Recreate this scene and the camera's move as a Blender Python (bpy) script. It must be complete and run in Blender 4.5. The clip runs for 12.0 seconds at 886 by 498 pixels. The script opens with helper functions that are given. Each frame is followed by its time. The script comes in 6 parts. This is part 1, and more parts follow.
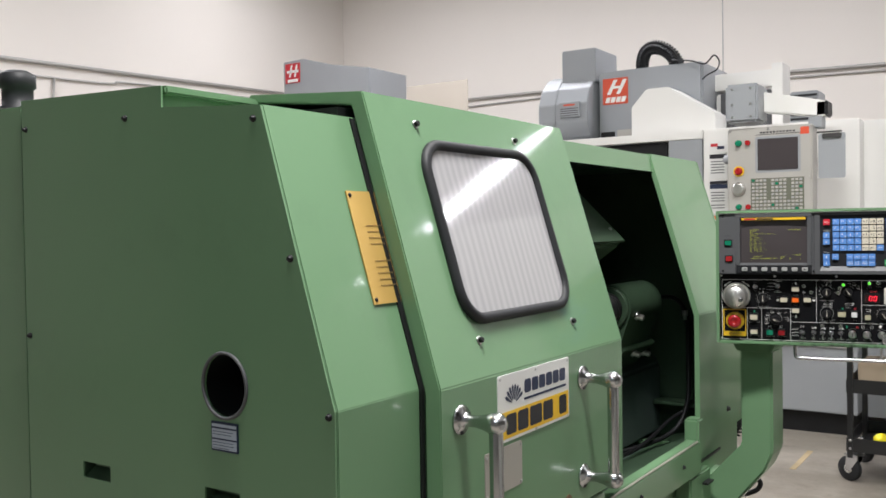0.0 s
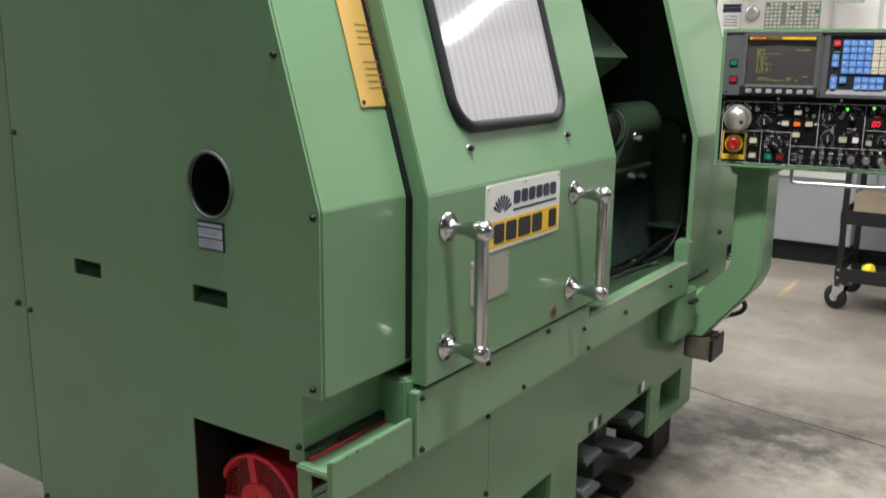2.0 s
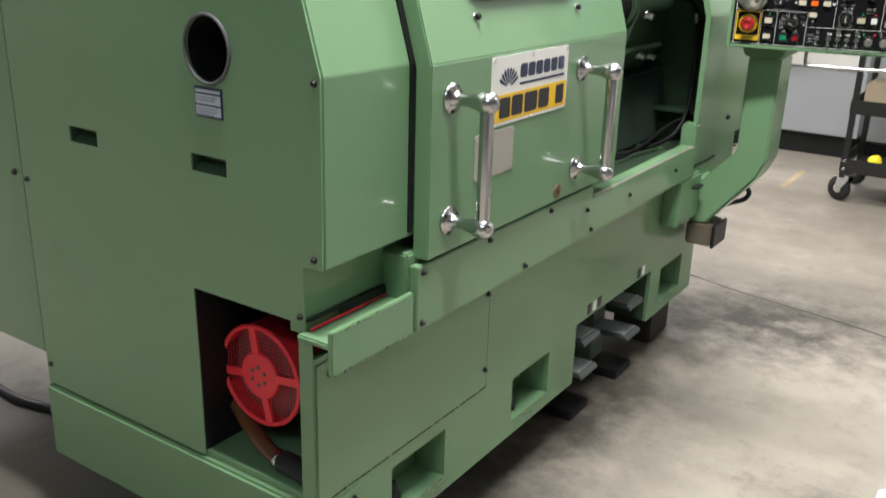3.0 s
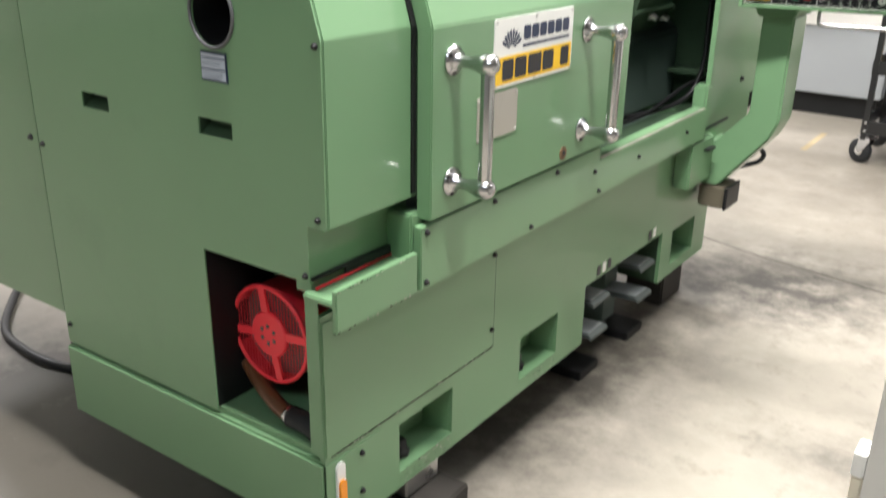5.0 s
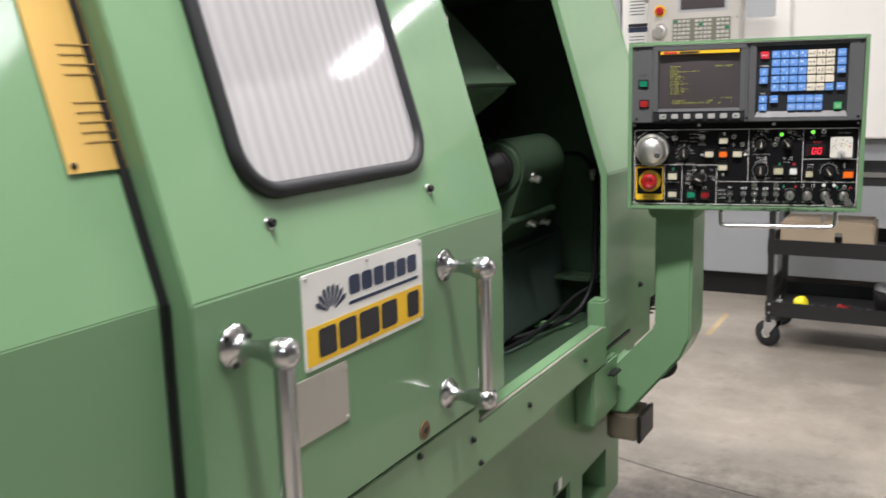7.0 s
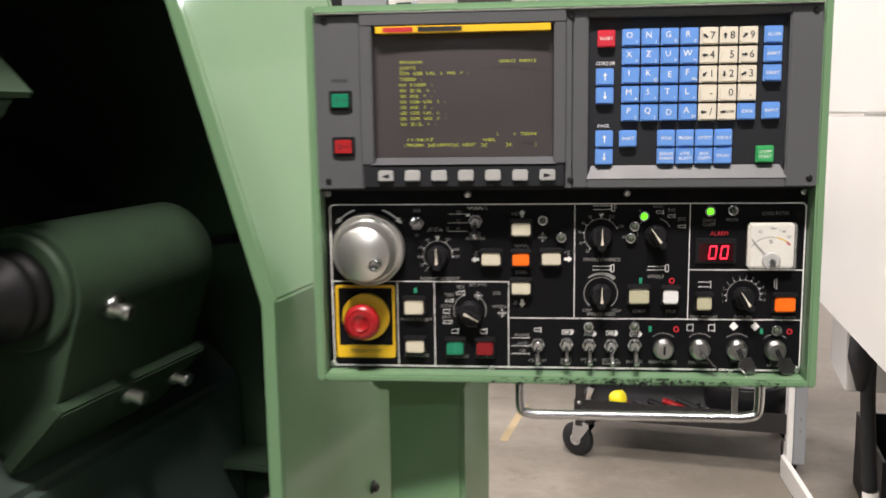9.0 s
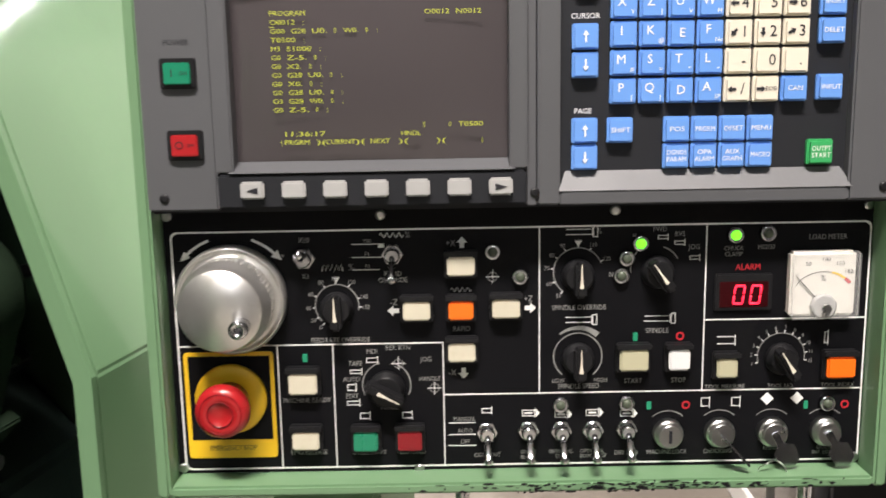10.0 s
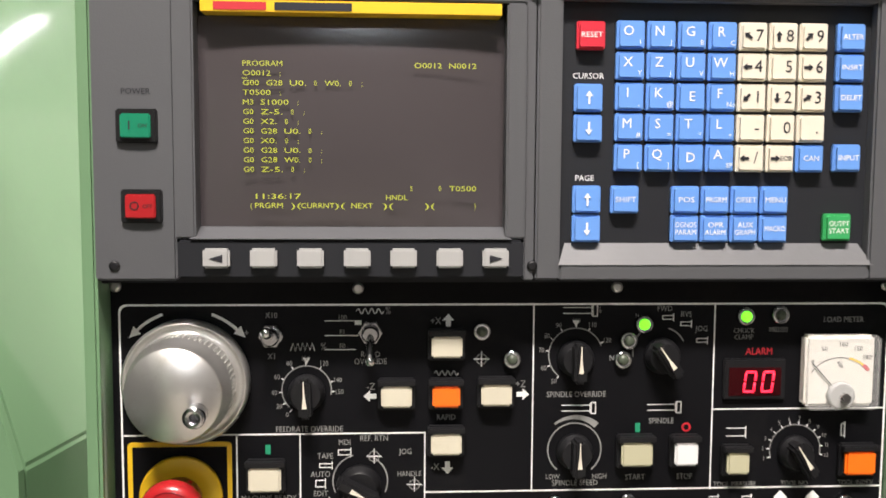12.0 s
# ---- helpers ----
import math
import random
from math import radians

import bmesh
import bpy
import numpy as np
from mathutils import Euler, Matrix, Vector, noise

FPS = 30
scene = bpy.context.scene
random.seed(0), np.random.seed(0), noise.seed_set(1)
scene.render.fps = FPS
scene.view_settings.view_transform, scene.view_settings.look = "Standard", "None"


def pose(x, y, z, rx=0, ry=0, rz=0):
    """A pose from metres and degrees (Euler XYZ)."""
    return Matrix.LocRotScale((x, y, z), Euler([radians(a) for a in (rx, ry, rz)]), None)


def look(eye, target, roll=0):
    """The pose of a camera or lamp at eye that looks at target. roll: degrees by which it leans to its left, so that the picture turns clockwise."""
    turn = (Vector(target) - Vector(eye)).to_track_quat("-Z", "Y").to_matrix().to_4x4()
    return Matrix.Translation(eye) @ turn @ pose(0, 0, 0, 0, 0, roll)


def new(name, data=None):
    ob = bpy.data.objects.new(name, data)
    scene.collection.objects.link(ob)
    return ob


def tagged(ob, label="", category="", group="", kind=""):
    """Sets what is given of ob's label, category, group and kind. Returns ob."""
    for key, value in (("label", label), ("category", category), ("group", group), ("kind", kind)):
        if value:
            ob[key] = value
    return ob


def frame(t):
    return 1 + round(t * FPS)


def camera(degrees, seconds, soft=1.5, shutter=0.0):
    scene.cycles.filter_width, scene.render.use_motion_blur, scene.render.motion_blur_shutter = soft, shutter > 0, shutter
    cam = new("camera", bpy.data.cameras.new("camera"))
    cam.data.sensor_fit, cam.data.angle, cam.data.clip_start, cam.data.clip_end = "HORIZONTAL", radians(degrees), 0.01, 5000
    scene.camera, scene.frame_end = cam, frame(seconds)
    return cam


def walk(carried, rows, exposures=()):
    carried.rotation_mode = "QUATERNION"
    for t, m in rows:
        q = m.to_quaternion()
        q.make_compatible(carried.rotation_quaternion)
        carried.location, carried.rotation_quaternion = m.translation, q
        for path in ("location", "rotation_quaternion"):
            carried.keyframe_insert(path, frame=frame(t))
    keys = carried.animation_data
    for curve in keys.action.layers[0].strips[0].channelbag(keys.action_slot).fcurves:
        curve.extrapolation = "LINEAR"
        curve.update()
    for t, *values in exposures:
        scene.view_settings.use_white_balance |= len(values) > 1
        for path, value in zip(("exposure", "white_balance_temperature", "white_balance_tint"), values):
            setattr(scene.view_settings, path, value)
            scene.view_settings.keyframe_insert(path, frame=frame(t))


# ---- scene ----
cam = camera(52.5, 12.0, soft=1.6, shutter=0.4)
PATH = [
    (0, (-0.014, 0.296, 1.435), (-1.121, 1.961, 1.39), -0.9),
    (0.5, (0.0, 0.29, 1.434), (-1.124, 1.943, 1.38), -0.6),
    (1, (0.005, 0.307, 1.425), (-1.126, 1.951, 1.292), -0.3),
    (1.5, (0.002, 0.321, 1.415), (-1.114, 1.956, 1.127), 0.1),
    (2, (-0.005, 0.328, 1.396), (-1.092, 1.952, 0.969), 0.7),
    (2.5, (-0.015, 0.337, 1.374), (-1.074, 1.943, 0.827), 1.5),
    (3, (-0.019, 0.341, 1.36), (-1.065, 1.912, 0.698), 1.7),
    (3.2, (-0.017, 0.342, 1.355), (-1.061, 1.897, 0.654), 1.6),
    (4.8, (0.016, 0.346, 1.367), (-1.038, 1.843, 0.562), 1.5),
    (5, (0.033, 0.337, 1.36), (-1.042, 1.856, 0.628), 0.9),
    (5.5, (0.102, 0.36, 1.375), (-1.053, 1.897, 0.824), 0.2),
    (6, (0.113, 0.421, 1.387), (-1.095, 1.954, 0.954), -1.0),
    (6.5, (-0.037, 0.652, 1.361), (-1.171, 2.257, 0.992), -1.7),
    (6.7, (-0.088, 0.747, 1.39), (-1.152, 2.4, 1.023), -1.7),
    (8.3, (-0.465, 1.684, 1.350), (-1.044, 3.581, 1.044), -1.9),
    (8.5, (-0.462, 1.845, 1.382), (-1.010, 3.744, 1.019), -2.0),
    (9, (-0.448, 2.208, 1.360), (-0.998, 4.114, 1.064), -0.8),
    (9.5, (-0.482, 2.419, 1.357), (-0.977, 4.335, 1.033), -1.05),
    (10, (-0.530, 2.534, 1.360), (-0.895, 4.476, 1.018), -1.03),
    (10.5, (-0.533, 2.553, 1.363), (-0.825, 4.503, 1.009), -0.45),
    (11, (-0.552, 2.545, 1.347), (-0.806, 4.519, 1.118), -0.05),
    (11.5, (-0.566, 2.555, 1.348), (-0.798, 4.535, 1.161), 0.12),
    (12, (-0.567, 2.593, 1.348), (-0.818, 4.575, 1.182), 0.31),
]
EXPOSURE = [(t, stops, kelvin, tint) for t, stops, kelvin, tint in (
    (0, -0.45, 6150, 12), (1, -0.62, 6150, 12), (1.5, -0.78, 6150, 12), (2.0, -0.36, 6200, 11), (2.5, -0.15, 6250, 11), (3.2, 0.02, 6250, 10), (4.8, 0.44, 6300, 10),
    (5.5, 0.3, 6300, 11), (6.5, -0.05, 6250, 14), (8.3, -0.32, 6450, 16), (9, -0.15, 6550, 17), (9.5, 0.05, 6600, 17), (10.5, 0.14, 6600, 17), (12, 0.16, 6600, 17))]
walk(cam, [(t, look(eye, target, roll)) for t, eye, target, roll in PATH], EXPOSURE)

# ---- light: a closed workshop hall under ceiling luminaires ----
world = bpy.data.worlds.new("hall")
scene.world = world
world.use_nodes = True
world.node_tree.nodes["Background"].inputs[0].default_value = (0.9, 0.95, 1.0, 1)
world.node_tree.nodes["Background"].inputs[1].default_value = 0.05
WARM, COOL, PLAIN = (1.0, 0.96, 0.89), (0.86, 0.97, 1.0), (1.0, 0.975, 0.97)
# x, y, z, length along x, width along y, watts, colour
LAMPS = [
    # first two lie where their reflections in paint and pane put them
    (3.2, 8.95, 4.2, 3.9, 0.10, 200, PLAIN),
    (2.4, 4.7, 4.2, 1.2, 0.4, 50, PLAIN),
    (-0.45, 1.3, 4.5, 1.3, 0.3, 380, WARM),
    (-0.72, 4.1, 4.6, 1.3, 0.3, 155, WARM),
    # added unseen lamp that brightens the lathe's end face
    (0.8, -2.4, 4.6, 2.6, 0.3, 85, COOL),
    # added unseen lamps that wash the mill front and the far walls
    (-1.8, 7.6, 5.3, 2.4, 0.3, 120, PLAIN),
    (-4.6, 7.4, 5.3, 3.0, 0.3, 190, PLAIN),
    (-6.9, 8.2, 5.3, 1.8, 0.3, 80, PLAIN),
    (-7.0, 2.4, 5.3, 1.8, 0.3, 340, PLAIN),
]


# ---- materials ----
def mat(name, color, rough=0.5, metal=0.0, var=0.12, scale=6.0, bump=0.02, fine=180.0, coat=0.0, dirt=None, dirt_amount=0.0, spec=0.5):
    m = bpy.data.materials.new(name)
    m.use_nodes = True
    nt = m.node_tree
    b = nt.nodes["Principled BSDF"]
    tc = nt.nodes.new("ShaderNodeTexCoord")
    n1 = nt.nodes.new("ShaderNodeTexNoise")
    n1.inputs["Scale"].default_value, n1.inputs["Detail"].default_value = scale, 6
    n2 = nt.nodes.new("ShaderNodeTexNoise")
    n2.inputs["Scale"].default_value, n2.inputs["Detail"].default_value = fine, 3
    nt.links.new(tc.outputs["Object"], n1.inputs["Vector"])
    nt.links.new(tc.outputs["Object"], n2.inputs["Vector"])
    ramp = nt.nodes.new("ShaderNodeMix")
    ramp.data_type = "RGBA"
    ramp.inputs[6].default_value = (*[c * (1 - var) for c in color], 1)
    ramp.inputs[7].default_value = (*[min(1, c * (1 + var)) for c in color], 1)
    nt.links.new(n1.outputs["Fac"], ramp.inputs[0])
    last = ramp.outputs[2]
    if dirt:
        n3 = nt.nodes.new("ShaderNodeTexNoise")
        n3.inputs["Scale"].default_value, n3.inputs["Detail"].default_value = scale * 1.7, 9
        n3.inputs["Roughness"].default_value = 0.7
        nt.links.new(tc.outputs["Object"], n3.inputs["Vector"])
        r3 = nt.nodes.new("ShaderNodeMapRange")
        r3.inputs[1].default_value, r3.inputs[2].default_value = 0.56, 0.72
        r3.inputs[4].default_value = dirt_amount
        nt.links.new(n3.outputs["Fac"], r3.inputs[0])
        mx = nt.nodes.new("ShaderNodeMix")
        mx.data_type = "RGBA"
        nt.links.new(r3.outputs[0], mx.inputs[0])
        nt.links.new(last, mx.inputs[6])
        mx.inputs[7].default_value = (*dirt, 1)
        last = mx.outputs[2]
    nt.links.new(last, b.inputs["Base Color"])
    rr = nt.nodes.new("ShaderNodeMapRange")
    rr.inputs[3].default_value, rr.inputs[4].default_value = max(0.02, rough * 0.8), min(1, rough * 1.25)
    nt.links.new(n1.outputs["Fac"], rr.inputs[0])
    nt.links.new(rr.outputs[0], b.inputs["Roughness"])
    b.inputs["Metallic"].default_value = metal
    b.inputs["Specular IOR Level"].default_value = spec
    b.inputs["Coat Weight"].default_value = coat
    b.inputs["Coat Roughness"].default_value = 0.07
    if bump:
        bp = nt.nodes.new("ShaderNodeBump")
        bp.inputs["Strength"].default_value, bp.inputs["Distance"].default_value = bump * 5, 0.002
        nt.links.new(n2.outputs["Fac"], bp.inputs["Height"])
        nt.links.new(bp.outputs[0], b.inputs["Normal"])
    return m


def glow(name, color, strength):
    m = bpy.data.materials.new(name)
    m.use_nodes = True
    b = m.node_tree.nodes["Principled BSDF"]
    b.inputs["Base Color"].default_value = (*[c * 0.6 for c in color], 1)
    b.inputs["Emission Color"].default_value = (*color, 1)
    b.inputs["Emission Strength"].default_value = strength
    return m


GREEN = mat("green_enamel", (0.138, 0.250, 0.134), 0.38, var=0.08, scale=2.2, bump=0.006, fine=320, coat=0.45, spec=0.22, dirt=(0.10, 0.18, 0.10), dirt_amount=0.25)
# oily GREEN, darkened to carry the shade of work space and recesses
GREEN_DK = mat("oily_shaded_green", (0.040, 0.070, 0.041), 0.5, spec=0.25, var=0.2, scale=5, bump=0.02, dirt=(0.02, 0.03, 0.02), dirt_amount=0.6)
# real black parts; also gaps, fan bay and port where shade is painted black
BLACK = mat("black_paint_and_shade", (0.009, 0.009, 0.010), 0.45, var=0.3, bump=0.01, spec=0.3)
PANELBLK = mat("black_anodised_plate", (0.005, 0.005, 0.006), 0.5, var=0.4, scale=9, bump=0.006, spec=0.10, dirt=(0.016, 0.015, 0.014), dirt_amount=0.35)
RUBBER = mat("black_rubber", (0.013, 0.014, 0.016), 0.55, var=0.2, bump=0.02, spec=0.35)
# inner surfaces carry their shade as a dark grey-green colour
CAVITY = mat("shaded_interior", (0.070, 0.100, 0.088), 0.5, var=0.4, bump=0.03)
CHROME = mat("chrome", (0.56, 0.57, 0.59), 0.10, 1.0, var=0.06, scale=20, bump=0.001)
SATIN = mat("satin_chrome", (0.50, 0.50, 0.51), 0.20, 1.0, var=0.06, scale=20, bump=0.002)
STEEL = mat("turned_steel", (0.55, 0.55, 0.54), 0.28, 1.0, var=0.12, scale=14, bump=0.01)
ALU = mat("brushed_aluminium", (0.70, 0.69, 0.66), 0.33, 0.9, var=0.1, scale=18, bump=0.01, dirt=(0.35, 0.32, 0.25), dirt_amount=0.4)
GREY_PL = mat("grey_plastic", (0.075, 0.077, 0.082), 0.55, var=0.06, scale=8, bump=0.012, fine=900)
GREY_DK = mat("charcoal_plastic", (0.016, 0.017, 0.020), 0.5, var=0.08, scale=8, bump=0.01, fine=900, spec=0.25)
GREY_LT = mat("light_grey_key", (0.36, 0.36, 0.35), 0.45, var=0.06, scale=30, bump=0.006)
BLUE = mat("blue_key", (0.122, 0.290, 0.672), 0.4, var=0.05, scale=30, bump=0.006)
CREAM_LENS = mat("cream_lens", (0.58, 0.54, 0.42), 0.3, var=0.06, scale=40, bump=0.003, dirt=(0.40, 0.34, 0.2), dirt_amount=0.25)
CREAM = mat("cream_key", (0.68, 0.63, 0.52), 0.42, var=0.06, scale=30, bump=0.006, dirt=(0.45, 0.38, 0.27), dirt_amount=0.12)
WHITE_BTN = mat("white_lens", (0.70, 0.70, 0.69), 0.3, var=0.03, scale=30, bump=0.003)
DULL_LENS = mat("unlit_lens", (0.07, 0.085, 0.06), 0.25, var=0.1, scale=30, bump=0)
ALARM_WIN = mat("alarm_window", (0.028, 0.002, 0.003), 0.2, var=0.1, scale=30, bump=0)
KHAKI_BTN = mat("dull_lens", (0.45, 0.43, 0.29), 0.3, var=0.05, scale=30, bump=0.003)
RED = mat("red_plastic", (0.34, 0.013, 0.015), 0.26, var=0.12, scale=20, bump=0.004)
OFF_RED = mat("red_off_lens", (0.36, 0.012, 0.015), 0.35, var=0.08, scale=20, bump=0.003)
RED_KEY = mat("red_key", (0.56, 0.025, 0.045), 0.4, var=0.05, scale=20, bump=0.004)
DARKRED = mat("dark_red_lens", (0.20, 0.006, 0.01), 0.25, var=0.1, scale=20, bump=0.003)
GREEN_KEY = mat("green_key", (0.03, 0.33, 0.10), 0.4, var=0.05, scale=20, bump=0.004)
GREEN_LENS = mat("green_lens", (0.006, 0.19, 0.10), 0.25, var=0.1, scale=20, bump=0.003)
ORANGE = mat("orange_lens", (0.90, 0.16, 0.01), 0.3, var=0.05, scale=20, bump=0.003)
YELLOW = mat("yellow_enamel", (0.76, 0.47, 0.015), 0.42, var=0.08, scale=12, bump=0.008, dirt=(0.35, 0.22, 0.02), dirt_amount=0.4)
BRASS = mat("gold_anodised_plate", (0.56, 0.36, 0.10), 0.45, 0.35, var=0.1, scale=9, bump=0.008)
PLATE = mat("aluminium_sign_plate", (0.74, 0.74, 0.72), 0.4, 0.15, var=0.04, scale=9, bump=0.004)
PLATE_INK = mat("faded_brown_print", (0.24, 0.15, 0.05), 0.5, var=0.2, bump=0)
INK = mat("black_print", (0.013, 0.013, 0.018), 0.5, var=0.2, bump=0)
NAVY = mat("navy_print", (0.012, 0.022, 0.06), 0.5, var=0.2, bump=0)
WORN_INK = mat("worn_white_print", (0.24, 0.24, 0.23), 0.5, var=0.35, scale=60, bump=0)
WHITE_INK = mat("white_print", (0.80, 0.80, 0.77), 0.5, var=0.1, scale=60, bump=0)
RED_INK = mat("red_print", (0.50, 0.02, 0.03), 0.5, var=0.1, bump=0)
GREEN_INK = mat("green_print", (0.01, 0.26, 0.13), 0.5, var=0.1, bump=0)
SIGNAL_RED = mat("red_fan_paint", (0.78, 0.035, 0.05), 0.45, var=0.1, scale=14, bump=0.01)
COPPER = mat("amber_hose", (0.11, 0.045, 0.02), 0.3, var=0.25, scale=15, bump=0.01)
MILL_GREY = mat("mill_grey_paint", (0.30, 0.315, 0.33), 0.4, var=0.05, scale=4, bump=0.01)
MILL_WHITE = mat("mill_white_paint", (0.78, 0.77, 0.74), 0.3, var=0.03, scale=3, bump=0.008, coat=0.2)
PEND_GREY = mat("pendant_beige_grey", (0.46, 0.44, 0.40), 0.5, var=0.05, scale=6, bump=0.008)
CABINET = mat("pale_grey_paint", (0.60, 0.59, 0.57), 0.35, var=0.04, scale=4, bump=0.008)
# for the unseen south and east walls, grey to hold back fill light
DIM_WALL = mat("low_bounce_grey", (0.22, 0.215, 0.205), 0.8, var=0.06, scale=0.6, bump=0.02, fine=60)
WALL = mat("wall_paint", (0.80, 0.755, 0.70), 0.75, var=0.035, scale=0.6, bump=0.02, fine=60)
# ceiling is out of view; its grey is set to lower the ambient bounce
CEIL = mat("ceiling_board", (0.36, 0.355, 0.34), 0.85, var=0.05, scale=1.5, bump=0.02, fine=60)
WIRE = mat("grey_conduit", (0.42, 0.41, 0.39), 0.45, 0.4, var=0.08, bump=0.004)
AMBER = mat("amber_reflector", (0.75, 0.26, 0.02), 0.2, var=0.1, scale=60, bump=0.01)
WOODBLK = mat("dark_block", (0.022, 0.018, 0.015), 0.7, var=0.3, bump=0.05)
RUSTY = mat("rusty_brown", (0.13, 0.075, 0.035), 0.6, var=0.35, scale=60, bump=0.02)
WORN_PLATE = mat("dull_beige_plate", (0.36, 0.34, 0.30), 0.45, 0.2, var=0.08, scale=9, bump=0.006, dirt=(0.24, 0.22, 0.18), dirt_amount=0.4)
PALE_BLUE = mat("pale_blue_plate", (0.42, 0.47, 0.55), 0.4, var=0.08, scale=40, bump=0.003)
CART_BLK = mat("cart_black_enamel", (0.013, 0.013, 0.014), 0.33, var=0.2, bump=0.008)
CARDBOARD = mat("tan_case", (0.34, 0.27, 0.19), 0.6, var=0.12, bump=0.02)
DIAL = mat("dial_card", (0.66, 0.64, 0.58), 0.6, var=0.03, bump=0)
CRT_TXT = glow("phosphor_text", (0.55, 0.60, 0.05), 0.24)
LED_RED = glow("red_segments", (1.0, 0.02, 0.05), 2.4)
LED_GREEN = glow("green_lamp", (0.12, 1.0, 0.02), 2.0)


def glass(name, color, rough, alpha):
    m = bpy.data.materials.new(name)
    m.use_nodes = True
    b = m.node_tree.nodes["Principled BSDF"]
    b.inputs["Base Color"].default_value = (*color, 1)
    b.inputs["Roughness"].default_value = rough
    b.inputs["Alpha"].default_value = alpha
    return m


CRT_GLASS = mat("crt_glass", (0.058, 0.050, 0.052), 0.16, var=0.1, scale=4, bump=0)
CRT_GLASS.node_tree.nodes["Principled BSDF"].inputs["Specular IOR Level"].default_value = 0.6
CLEAR = glass("clear_cover", (0.9, 0.9, 0.88), 0.06, 0.10)


def streaked_pane():
    """The door's scratched polycarbonate pane: milky grey with faint vertical corrugation."""
    m = mat("scratched_pane", (0.36, 0.355, 0.36), 0.075, var=0.08, scale=5, bump=0.0)
    nt = m.node_tree
    b = nt.nodes["Principled BSDF"]
    tc = nt.nodes["Texture Coordinate"]
    wv = nt.nodes.new("ShaderNodeTexWave")
    wv.bands_direction = "Y"
    wv.inputs["Scale"].default_value, wv.inputs["Distortion"].default_value = 13, 1.2
    wv.inputs["Detail"].default_value = 2
    nt.links.new(tc.outputs["Object"], wv.inputs["Vector"])
    st = nt.nodes.new("ShaderNodeMapping")
    st.inputs["Scale"].default_value = (14, 90, 3)
    nt.links.new(tc.outputs["Object"], st.inputs["Vector"])
    nz = nt.nodes.new("ShaderNodeTexNoise")
    nz.inputs["Scale"].default_value, nz.inputs["Detail"].default_value = 1.0, 5
    nt.links.new(st.outputs[0], nz.inputs["Vector"])
    mult = nt.nodes.new("ShaderNodeMath")
    mult.operation = "ADD"
    nt.links.new(wv.outputs["Fac"], mult.inputs[0])
    nt.links.new(nz.outputs["Fac"], mult.inputs[1])
    mx = nt.nodes.new("ShaderNodeMix")
    mx.data_type = "RGBA"
    mr = nt.nodes.new("ShaderNodeMapRange")
    mr.inputs[1].default_value, mr.inputs[2].default_value = 0.3, 1.5
    nt.links.new(mult.outputs[0], mr.inputs[0])
    nt.links.new(mr.outputs[0], mx.inputs[0])
    mx.inputs[6].default_value = (0.30, 0.295, 0.31, 1)
    mx.inputs[7].default_value = (0.365, 0.36, 0.365, 1)
    nt.links.new(mx.outputs[2], b.inputs["Base Color"])
    bp = nt.nodes.new("ShaderNodeBump")
    bp.inputs["Strength"].default_value, bp.inputs["Distance"].default_value = 0.012, 0.002
    nt.links.new(mult.outputs[0], bp.inputs["Height"])
    nt.links.new(bp.outputs[0], b.inputs["Normal"])
    return m


PANE = streaked_pane()


